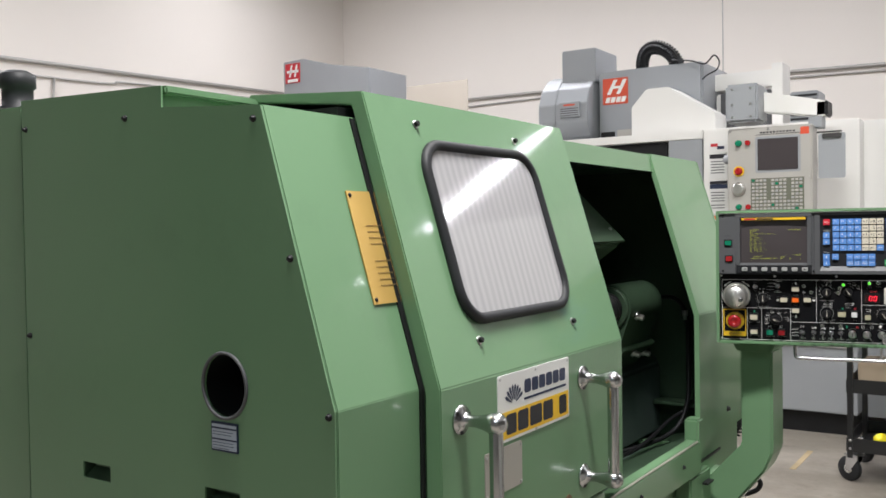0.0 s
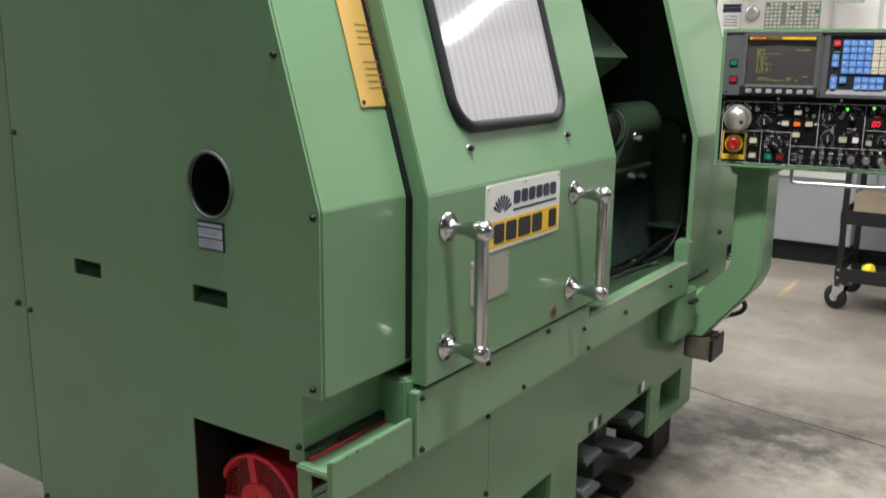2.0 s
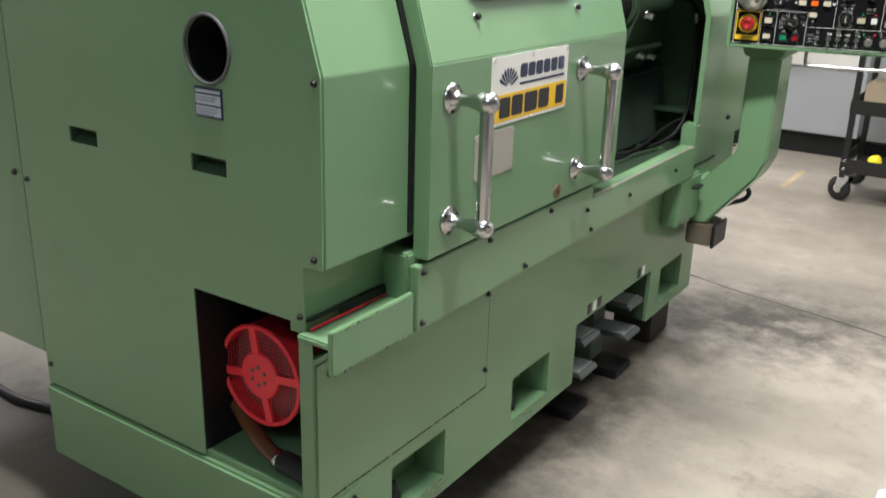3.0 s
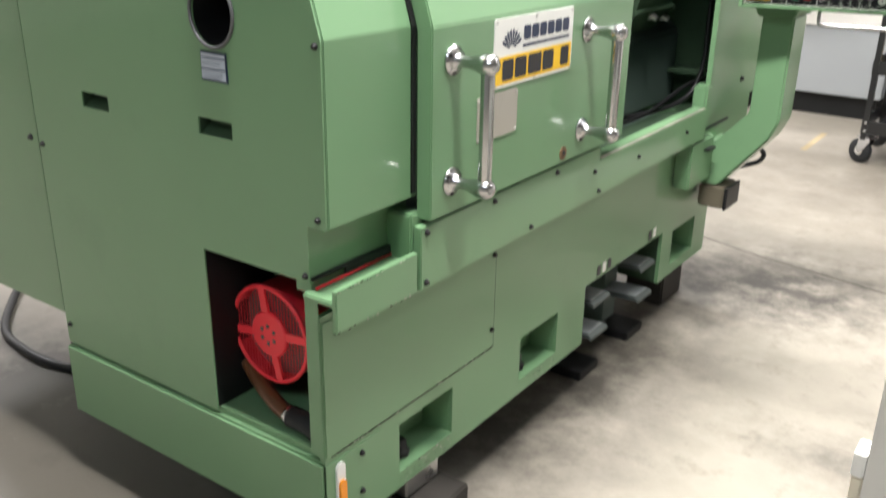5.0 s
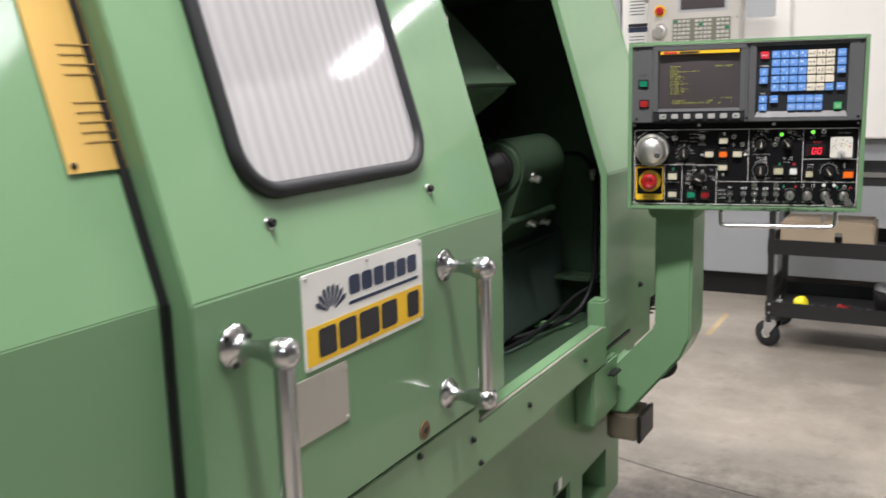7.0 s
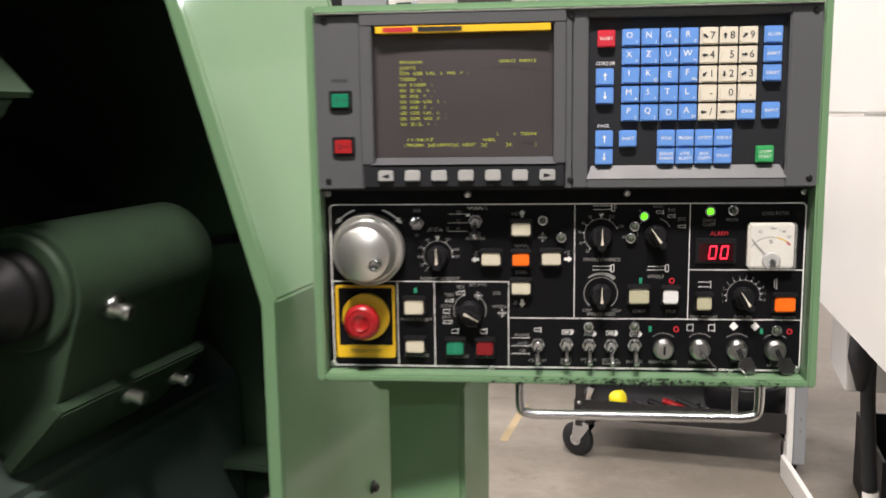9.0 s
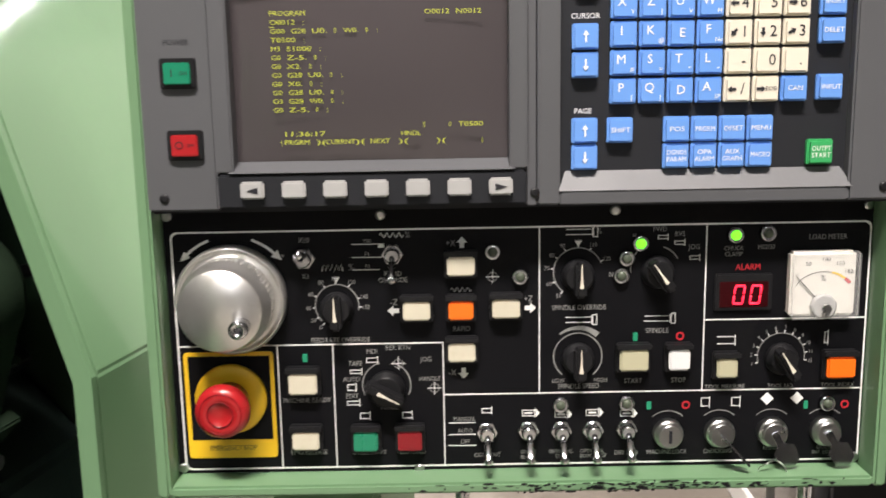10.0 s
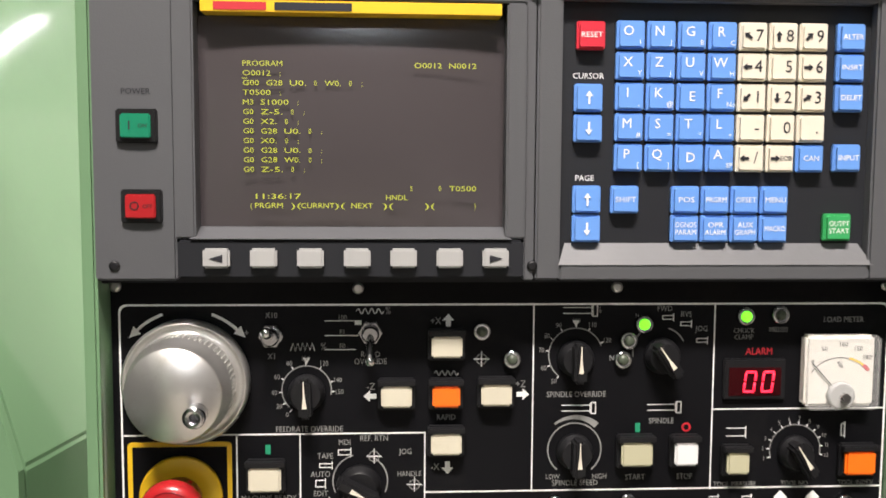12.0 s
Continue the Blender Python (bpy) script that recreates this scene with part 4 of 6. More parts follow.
for k in range(6):
    y = 1.931 + k * 0.0325
    part("mark_bar", bm_prism(rrect(y, y + 0.0285, 1.092, 1.120, 0.006, 3), DX + 0.002, DX + 0.0026, "x"), NAVY, npl)
part("mark_line", bm_box(DX + 0.002, DX + 0.0026, 1.930, 2.125, 1.078, 1.083), NAVY, npl)
for k in range(8):
    a = radians(-62 + k * 17.7)
    d = Vector((0, math.sin(a), math.cos(a)))
    c = Vector((DX + 0.0024, 1.886, 1.077))
    s = Vector((0, d.z, -d.y))
    bm = bmesh.new()
    f = [bm.verts.new(c + d * r + s * w) for r, w in ((0.010, -0.001), (0.036, -0.0042), (0.042, 0), (0.036, 0.0042), (0.010, 0.001))]
    bm.faces.new(f)
    part("mark_ray", bm, NAVY, npl)
for y, z in ((1.829, 1.134), (2.134, 1.134), (1.829, 1.010), (2.134, 1.010), (1.98, 1.135), (1.98, 1.0095)):
    part("rivet", bm_rev([(0.003, 0), (0.003, 0.002)], (DX + 0.0024, y, z), (1, 0, 0), 8), STEEL, npl)

# foot pedals in the toe recess
PEDAL = mat("worn_pedal_paint", (0.062, 0.074, 0.072), 0.5, var=0.15)
for y in (2.58, 2.91):
    pd = thing("foot_pedal", "grey steel double foot pedal under the lathe bed", "pedal", (-1.05, y, 0), "lathe pedals")
    part("base_plate", bm_box(-1.20, -1.0, y - 0.06, y + 0.06, 0.0, 0.03, 0.003), BLACK, pd)
    part("post", bm_box(-1.20, -1.10, y - 0.05, y + 0.05, 0.03, 0.27, 0.004), CAVITY, pd)
    for z in (0.145, 0.252):
        tread = part("tread", bm_prism([(-1.15, z - 0.006), (-0.985, z + 0.002), (-0.976, z - 0.004), (-0.976, z + 0.006), (-0.987, z + 0.013), (-1.15, z + 0.006)], y - 0.055, y + 0.055, "y", 0.001), PEDAL, pd)
        part("tread_plate", bm_prism([(-1.10, z + 0.0100), (-0.99, z + 0.0148), (-0.99, z + 0.0172), (-1.10, z + 0.0125)], y - 0.045, y + 0.045, "y"), MILL_GREY, tread, "scuffed grip plate")
# chips and scratches along the most knocked edges
random.seed(11)
CHIP = mat("bare_chip", (0.30, 0.33, 0.27), 0.6, var=0.3, scale=80)
RUST = mat("dark_chip", (0.03, 0.028, 0.022), 0.7, var=0.3, scale=80)
chips = []
for k in range(46):
    y = random.uniform(EY - 0.01, 1.58)
    chips.append((-0.9187, y, random.choice((0.7285, 0.650)) + random.uniform(-0.003, 0.0005)))
for k in range(60):
    y = random.choice((random.uniform(1.61, 1.80), random.uniform(2.11, 2.29)))
    chips.append((BX + 0.0004, y, 0.205 - random.uniform(0.0, 0.035) ** 1.0))
for k in range(40):
    chips.append((BX + 0.0042, random.uniform(1.40, 1.96), 0.363 + random.uniform(-0.001, 0.002)))
for j, mt4 in ((0, CHIP), (1, RUST)):
    bm = bmesh.new()
    for x, y, z in chips[j::2]:
        w, h = random.uniform(0.001, 0.006), random.uniform(0.0007, 0.0022)
        bm.faces.new([bm.verts.new((x + 0.0003, y + a * w * random.uniform(0.6, 1.2), z + b * h * random.uniform(0.5, 1.3))) for a, b in ((-1, -0.4), (-0.2, -1), (0.9, -0.5), (1, 0.6), (0.1, 1), (-0.8, 0.7))])
    tagged(part("paint_chip", bm, mt4, lathe), kind="stuff")

# ---- the control pendant beside the lathe ----
TH = radians(10.5)
PM = Matrix(((math.cos(TH), 0, math.sin(TH), -0.84), (math.sin(TH), 0, -math.cos(TH), 3.12), (0, 1, 0, 1.29), (0, 0, 0, 1)))
pen = thing("control_pendant", "green lathe control pendant with screen, keypad and switch panel", "control panel", (-0.75, 3.27, 0.6))


def pp(bm):
    """From the pendant's own frame (u right, v up, w to the reader) into the hall."""
    bmesh.ops.transform(bm, matrix=PM, verts=bm.verts)
    return bm


def plate(u0, u1, v0, v1, w0, w1, bev=0.0):
    return pp(bm_box(u0, u1, v0, v1, w0, w1, bev))


LW = -0.030
# housing
part("housing_back", plate(-0.022, 0.527, -0.228, 0.187, -0.16, -0.046, 0.006), GREEN, pen)
for b in ((-0.022, -0.0125, -0.228, 0.187), (0.5175, 0.527, -0.228, 0.187)):
    part("housing_side", plate(*b, -0.045, -0.004, 0.002), GREEN, pen)
part("housing_top", plate(-0.0124, 0.5174, 0.1785, 0.187, -0.045, -0.004, 0.002), GREEN, pen)
part("housing_bottom", plate(-0.0124, 0.5174, -0.228, -0.2195, -0.045, -0.004, 0.002), GREEN, pen, "green lower edge with paint rubbed off")
bm = bmesh.new()
random.seed(4)
for k in range(170):
    u, v, w, h = random.gauss(0.34, 0.075), -0.2237 + random.uniform(-0.004, 0.0036), random.uniform(0.0006, 0.0045), random.uniform(0.0003, 0.0012)
    bm.faces.new([bm.verts.new((u + a * w * random.uniform(0.5, 1.2), v + b * h * random.uniform(0.5, 1.3), -0.0037)) for a, b in ((-1, -0.4), (-0.1, -1), (0.9, -0.4), (1, 0.6), (0.1, 1), (-0.8, 0.6))])
tagged(part("rubbed_paint", pp(bm), BLACK, pen), kind="stuff")
# upper units
part("unit_base", plate(-0.012, 0.517, -0.012, 0.178, -0.045, -0.012), GREY_DK, pen)
crt = part("screen_unit", plate(-0.012, 0.0385, -0.0095, 0.1765, -0.012, 0.0, 0.0015), GREY_PL, pen, "grey plastic screen unit")
part("unit_edge", plate(0.2565, 0.2630, -0.0095, 0.1765, -0.012, 0.0, 0.0008), GREY_PL, crt)
part("bezel_top", plate(0.0386, 0.2564, 0.1640, 0.1765, -0.012, 0.005, 0.001), GREY_PL, crt)
# bright strip paints the highlight along the unit's top edge
part("top_highlight", plate(-0.0115, 0.5165, 0.1768, 0.1783, -0.012, 0.0055, 0.0005), ALU, crt)
for u0, u1 in ((0.0386, 0.0515), (0.2440, 0.2564)):
    part("bezel_side", plate(u0, u1, 0.0175, 0.1639, -0.012, 0.006, 0.0012), GREY_PL, crt)
bm = bmesh.new()
va_ = [bm.verts.new(p) for p in ((0.0516, 0.0245, -0.009), (0.2439, 0.0245, -0.009), (0.2475, 0.0175, 0.008), (0.0480, 0.0175, 0.008), (0.0480, 0.0170, -0.009), (0.2475, 0.0170, -0.009))]
for q in ((0, 1, 2, 3), (3, 2, 5, 4), (0, 3, 4), (1, 5, 2)):
    bm.faces.new([va_[i] for i in q])
bmesh.ops.recalc_face_normals(bm, faces=bm.faces)
part("sill", pp(bm), GREY_PL, crt)
part("softkey_plate", plate(0.0400, 0.2555, -0.0075, 0.0168, -0.012, 0.0065, 0.0015), GREY_DK, crt)
bm = bmesh.new()
N = 14
g = [[bm.verts.new((0.0516 + 0.1923 * i / N, 0.0245 + 0.1310 * j / N, -0.0075 + 0.006 * (1 - (2 * i / N - 1) ** 2) * (1 - (2 * j / N - 1) ** 2) - 0.001)) for j in range(N + 1)] for i in range(N + 1)]
for i in range(N):
    for j in range(N):
        bm.faces.new((g[i][j], g[i + 1][j], g[i + 1][j + 1], g[i][j + 1])).smooth = True
scr = part("screen", pp(bm), CRT_GLASS, crt, "dark screen with green-yellow program text")
strip = part("brand_strip", plate(0.0560, 0.2405, 0.1560, 0.1632, -0.010, 0.0052, 0.0003), YELLOW, crt, "yellow strip")
part("mark_bar", plate(0.0640, 0.0960, 0.1572, 0.1620, 0.0053, 0.0056), RED_INK, strip)
part("mark_bar", plate(0.1010, 0.1480, 0.1572, 0.1620, 0.0053, 0.0056), INK, strip)
ADV = 0.00362


def mono(s, u, v):
    """A line of screen writing on a fixed character grid."""
    i = 0
    for word in s.split(" "):
        if word:
            n = len(word)
            write(word, PM, u + (i + n / 2) * ADV, v, -0.0013, 0.0047, CRT_TXT, crt, width=(n - 0.25) * ADV if n > 1 else None, squeeze=0.8, name="screen_text")
        i += len(word) + 1


U0, V0, DV = 0.0797, 0.1258, 0.00595
for k, s in enumerate(("PROGRAM", "O0012 ;", "G00 G28 U0. 0 W0. 0 ;", "T0500 ;", "M3 S1000 ;", "G0 Z-5. 0 ;", "G0 X2. 0 ;", "G0 G28 U0. 0 ;", "G0 X0. 0 ;", "G0 G28 U0. 0 ;", "G0 G28 W0. 0 ;", "G0 Z-5. 0 ;")):
    mono(s, U0, V0 - k * DV)
mono("O0012 N0012", 0.1860, V0 - 0.0003)
mono("S    0 T0500", 0.1830, 0.0488)
mono("11:36:17", 0.0862, 0.0436)
mono("HNDL", 0.1682, 0.0430)
for s, u in (("(", 0.0826), ("PRGRM", 0.0865), (")(", 0.1088), ("CURRNT", 0.1150), (")(", 0.1362), ("NEXT", 0.1464), (")(", 0.1665), (")(", 0.1930), (")", 0.2235)):
    mono(s, u, 0.0378)
part("cursor", plate(U0, U0 + 0.0034, V0 - DV - 0.0033, V0 - DV - 0.0028, -0.0016, -0.0012), CRT_TXT, crt)
for k in range(7):
    sk = part("soft_key", plate(0.0562 + k * 0.02885, 0.0562 + k * 0.02885 + 0.0165, -0.0005, 0.0118, 0.0062, 0.0112, 0.0014), GREY_LT, crt)
for u, d in ((0.0645, -1), (0.2376, 1)):
    bm = bm_prism([(u + 0.004 * d, 0.0056), (u - 0.004 * d, 0.0080), (u - 0.004 * d, 0.0032)], 0.0113, 0.0117, "z")
    part("arrow", pp(bm), INK, crt)
for u, v, mt, c, s in ((0.0157, 0.0866, GREEN_LENS, "I", "ON"), (0.0178, 0.0373, OFF_RED, "O", "OFF")):
    sw = part("power_button", plate(u - 0.0125, u + 0.0125, v - 0.0105, v + 0.0105, -0.001, 0.003, 0.001), BLACK, pen, "framed square power button")
    part("lens", plate(u - 0.0092, u + 0.0092, v - 0.0075, v + 0.0075, 0.003, 0.0052, 0.0008), mt, sw)
    write(c, PM, u - 0.0035, v, 0.0055, 0.008, INK, sw)
    write(s, PM, u + 0.0045, v, 0.0055, 0.0035, INK, sw)
write("POWER", PM, 0.0151, 0.1078, 0.0004, 0.0052, INK, pen)
# keypad unit
SILL = mat("rubbed_grey_plastic", (0.105, 0.106, 0.11), 0.5, var=0.12, scale=40)
kp = part("keypad_unit", plate(0.2640, 0.2800, -0.0095, 0.1765, -0.012, 0.0, 0.0015), GREY_PL, pen, "grey plastic keypad unit")
part("rim_side", plate(0.4835, 0.5165, -0.0095, 0.1765, -0.012, 0.0, 0.0015), GREY_PL, kp)
part("rim_bottom", plate(0.2801, 0.4834, -0.0095, 0.0004, -0.012, 0.0, 0.001), GREY_PL, kp)
part("rim_top", plate(0.2801, 0.4834, 0.1680, 0.1765, -0.012, 0.0, 0.001), GREY_PL, kp)
bm = bmesh.new()
vv = [bm.verts.new(p) for p in ((0.2845, 0.0140, -0.0085), (0.4800, 0.0140, -0.0085), (0.4866, 0.0005, 0.0004), (0.2790, 0.0005, 0.0004))]
bm.faces.new(vv)
part("keypad_sill", pp(bm), SILL, kp, "worn pale sloping sill")
part("key_field", plate(0.2801, 0.4834, 0.0006, 0.1679, -0.012, -0.0085), GREY_DK, kp)


def key_mesh(w, h):
    bm = bm_box(-w / 2, w / 2, -h / 2, h / 2, 0, 0.0045, 0.0008)
    bm_prism(rrect(-w / 2 + 0.0016, w / 2 - 0.0016, -h / 2 + 0.0016, h / 2 - 0.0016, 0.0012, 2), 0.0046, 0.0068, "z", bm=bm)
    bmesh.ops.recalc_face_normals(bm, faces=bm.faces)
    return as_mesh("key", bm)


CAPS = {}


def key(u, v, mt, main="", small="", ink=None, size=0.0088, w=0.0182, h=0.0178):
    if (mt.name, w, h) not in CAPS:
        me = key_mesh(w, h)
        me.materials.append(mt)
        CAPS[mt.name, w, h] = me
    k = part("key", CAPS[mt.name, w, h], mt, pen, m=PM @ Matrix.Translation((u, v, -0.0085)))
    ink = ink or WHITE_INK
    top = -0.0085 + 0.0071
    lines = main.split("/") if "/" in main and len(main) > 2 else [main]
    for i, s in enumerate(lines):
        if s:
            wd = min(0.0135, 0.0034 * len(s)) if len(s) > 2 else None
            write(s, PM, u - (0.002 if small else 0), v + (0.002 if small else 0) - (i - (len(lines) - 1) / 2) * 0.0048, top, size if len(s) < 3 else 0.0048, ink, k, width=wd)
    if small:
        write(small, PM, u + 0.0055, v - 0.0048, top, 0.0045, ink, k)
    return k


rows = (("O N G R", "I J B C"), ("X Z U W", "Y J V H"), ("I K E F", ", @ . No"), ("M S T L", "# = * +"), ("P Q D A", "[ ] . SP"))
for r, (mains, smalls) in enumerate(rows):
    for c, (a, b) in enumerate(zip(mains.split(), smalls.split())):
        key(0.3240 + c * 0.0199, 0.1470 - r * 0.0194, BLUE, a, "" if b == "." else b)
nums = (("7", "8", "9"), ("4", "5", "6"), ("1", "2", "3"), ("-", "0", "."), ("/", "EOB", None))
for r, row in enumerate(nums):
    for c, s in enumerate(row):
        u, v = 0.3240 + (4 + c) * 0.0199, 0.1470 - r * 0.0194
        if s is None:
            key(u, v, BLUE, "CAN")
            continue
        k = key(u, v, CREAM, "", "", INK)
        write(s, PM, u + 0.003, v, -0.0014, 0.0108 if len(s) < 2 else 0.0042, INK, k)
        if s.isdigit() and s not in "05" or s in ("/", "EOB"):
            ang = {"7": 145, "8": 90, "9": 45, "4": 180, "6": 0, "1": 225, "2": 270, "3": 30, "/": 180, "EOB": 0}[s]
            ar = bm_prism([(-0.0028, -0.0009), (0.0004, -0.0009), (0.0004, -0.0022), (0.0032, 0), (0.0004, 0.0022), (0.0004, 0.0009), (-0.0028, 0.0009)], 0, 0.0003, "z")
            part("arrow", ar, INK, k, m=PM @ Matrix.Translation((u - 0.0042, v, -0.0014)) @ Matrix.Rotation(radians(ang), 4, "Z"))
key(0.2985, 0.1463, RED_KEY, "RESET")
for s, v in (("ALTER", 0.1463), ("INSRT", 0.127), ("DELET", 0.1077), ("INPUT", 0.0691)):
    key(0.4682, v + 0.0008, BLUE, s)
for v, ang in ((0.1071, 90), (0.0878, 270), (0.0424, 90), (0.0237, 270)):
    k = key(0.2975, v, BLUE)
    ar = bm_prism([(-0.004, -0.0006), (0.001, -0.0006), (0.001, -0.0022), (0.0042, 0), (0.001, 0.0022), (0.001, 0.0006), (-0.004, 0.0006)], 0, 0.0003, "z")
    part("arrow", ar, WHITE_INK, k, m=PM @ Matrix.Translation((0.2975, v, -0.0014)) @ Matrix.Rotation(radians(ang), 4, "Z"))
key(0.3223, 0.0424, BLUE, "SHIFT")
for i, (a, b) in enumerate((("POS", "DGNOS/PARAM"), ("PRGRM", "OPR/ALARM"), ("OFSET", "AUX/GRAPH"), ("MENU", "MACRO"))):
    key(0.3620 + i * 0.0196, 0.0424, BLUE, a)
    key(0.3620 + i * 0.0196, 0.0238, BLUE, b)
key(0.4637, 0.0248, GREEN_KEY, "OUTPT/START")
write("CURSOR", PM, 0.2980, 0.1211, -0.0082, 0.0052, WHITE_INK, pen)
write("PAGE", PM, 0.2967, 0.0559, -0.0082, 0.0052, WHITE_INK, pen)
for u in (-0.006, 0.262, 0.5085):
    for v in (0.0, 0.170):
        part("screw", pp(bm_rev([(0.0034, 0), (0.0034, 0.001), (0.002, 0.0016)], (u + (0.006 if u < 0 else 0), v, 0), (0, 0, 1), 10)), BLACK, pen)

# lower switch plate
sp = part("switch_plate", plate(-0.0122, 0.5172, -0.2192, -0.0125, -0.046, LW), PANELBLK, pen, "black switch plate with white legends, scuffed")


def line(a, b, wd=0.0009):
    (u0, v0), (u1, v1) = a, b
    return part("white_line", plate(min(u0, u1) - wd / 2, max(u0, u1) + wd / 2, min(v0, v1) - wd / 2, max(v0, v1) + wd / 2, LW, LW + 0.0004), WHITE_INK, sp)


def arc(u, v, r, a0, a1, wd=0.0008, n=24, mt=None, taper=None):
    bm = bmesh.new()
    rows_ = []
    for k in range(n + 1):
        a = radians(a0 + (a1 - a0) * k / n)
        h = wd / 2 if not taper else (taper[0] + (taper[1] - taper[0]) * k / n) / 2
        rows_.append([bm.verts.new((u + (r + s) * math.cos(a), v + (r + s) * math.sin(a), LW + 0.0004)) for s in (-h, h)])
    for p, q in zip(rows_, rows_[1:]):
        bm.faces.new((p[0], q[0], q[1], p[1]))
    return part("arc", pp(bm), mt or WORN_INK, sp)


bord = rrect(-0.0075, 0.5165, -0.2165, -0.0285, 0.005, 4)
bm = bmesh.new()
o = [bm.verts.new((a, b, LW + 0.0004)) for a, b in bord]
i_ = [bm.verts.new((a + (0.0013 if a < 0.25 else -0.0013), b + (0.0013 if b < -0.12 else -0.0013), LW + 0.0004)) for a, b in bord]
for k in range(len(bord)):
    j = (k + 1) % len(bord)
    bm.faces.new((o[k], o[j], i_[j], i_[k]))
part("border_line", pp(bm), WHITE_INK, sp)
for a, b in (((0.2685, -0.029), (0.2685, -0.1582)), ((0.3935, -0.029), (0.3935, -0.1590)), ((0.3935, -0.1027), (0.5160, -0.1027)), ((0.195, -0.1585), (0.5160, -0.1585)),
             ((-0.007, -0.117), (0.195, -0.117)), ((0.0685, -0.117), (0.0685, -0.216)), ((0.1108, -0.117), (0.1108, -0.216)), ((0.195, -0.117), (0.195, -0.216))):
    line(a, b)
for u, v in ((-0.009, -0.0165), (0.150, -0.018), (0.325, -0.0175), (0.513, -0.0165), (-0.009, -0.2185 + 0.004), (0.175, -0.2185), (0.513, -0.2145)):
    part("screw", pp(bm_rev([(0.004, 0), (0.004, 0.0012), (0.0022, 0.0018)], (u, v, LW), (0, 0, 1), 10)), STEEL, sp)


def lab(s, u, v, size=0.0056, mt=None, width=None):
    return write(s, PM, u, v, LW + 0.0004, size, mt or WORN_INK, sp, width=width, squeeze=0.85)


for s, u, v, *z in (("X10", 0.0924, -0.0363), ("X1", 0.0926, -0.0640), ("FEEDRATE OVERRIDE", 0.1172, -0.1138), ("100", 0.1395, -0.0379, 0.005), ("F1", 0.1395, -0.0478, 0.005), ("F0", 0.1395, -0.0573, 0.005),
                    ("RAPID", 0.1583, -0.0630), ("OVERRIDE", 0.1583, -0.0678), ("RAPID", 0.2094, -0.1065), ("MACHINE READY", 0.0895, -0.1612), ("EMG RELEASE", 0.0895, -0.2035), ("MDI", 0.1407, -0.1232), ("REF. RTN", 0.1606, -0.1205),
                    ("JOG", 0.1820, -0.1300), ("TAPE", 0.1277, -0.1325), ("AUTO", 0.1244, -0.1451), ("EDIT", 0.1244, -0.1585), ("HANDLE", 0.1845, -0.1455, 0.005), ("MODE", 0.1529, -0.1680), ("CYCLE START", 0.1365, -0.2045, 0.005), ("FEED HOLD", 0.1692, -0.2045, 0.005),
                    ("SPINDLE OVERRIDE", 0.2985, -0.0915), ("SPINDLE SPEED", 0.2985, -0.1535), ("LOW", 0.2830, -0.1490, 0.005), ("HIGH", 0.3155, -0.1490, 0.005), ("START", 0.3405, -0.1500), ("STOP", 0.3752, -0.1500), ("SPINDLE", 0.3580, -0.1105),
                    ("FWD", 0.3585, -0.0325), ("RVS", 0.3735, -0.0365), ("JOG", 0.3845, -0.0465), ("N", 0.3225, -0.0665), ("H", 0.3395, -0.0372, 0.004), ("CHUCK", 0.4141, -0.0480, 0.005), ("CLAMP", 0.4141, -0.0525, 0.005), ("M02/30", 0.4383, -0.0474, 0.005),
                    ("LOAD METER", 0.4841, -0.0405), ("TOOL MEASURE", 0.4110, -0.1560, 0.005), ("TOOL NO.", 0.4540, -0.1560, 0.005), ("TOOL INDEX", 0.4975, -0.1560, 0.005), ("MANUAL", 0.2105, -0.1785, 0.005), ("AUTO", 0.2110, -0.1880, 0.005), ("OFF", 0.2110, -0.1970, 0.005),
                    ("COOLANT", 0.2280, -0.2080, 0.005), ("SINGLE", 0.2601, -0.2062, 0.0045), ("BLOCK", 0.2601, -0.2102, 0.0045), ("OPTIONAL", 0.2854, -0.2062, 0.0045), ("STOP", 0.2854, -0.2102, 0.0045), ("OPTIONAL", 0.3095, -0.2062, 0.0045), ("BLOCK SKIP", 0.3105, -0.2102, 0.0045),
                    ("DRY RUN", 0.3359, -0.2080, 0.005), ("MACHINE LOCK", 0.3677, -0.2080, 0.005), ("CHUCKING", 0.4070, -0.2080, 0.005), ("PROG.", 0.4480, -0.2062, 0.0045), ("DOOR", 0.4899, -0.2062, 0.0045), ("INT. LOCK", 0.4899, -0.2102, 0.0045)):
    lab(s, u, v, *z)
lab("ALARM", 0.4253, -0.0625, 0.007, RED_INK)
for s, u, v in (("+X", 0.2020, -0.0405), ("-X", 0.2020, -0.1410), ("-Z", 0.1585, -0.0850), ("+Z", 0.2600, -0.0840), ("%", 0.1700, -0.0335), ("%", 0.1270, -0.0575), ("%", 0.3130, -0.0330), ("-", -0.0010, -0.0500), ("+", 0.0760, -0.0480)):
    lab(s, u, v, 0.0068)
for u, v, ang in ((0.2105, -0.0400, 90), (0.2105, -0.1415, 270), (0.1580, -0.0915, 180), (0.2615, -0.0910, 0)):
    ar = bm_prism([(-0.0042, -0.0017), (0, -0.0017), (0, -0.004), (0.0045, 0), (0, 0.004), (0, 0.0017), (-0.0042, 0.0017)], 0, 0.0004, "z")
    part("arrow", ar, WHITE_INK, sp, m=PM @ Matrix.Translation((u, v, LW)) @ Matrix.Rotation(radians(ang), 4, "Z"))


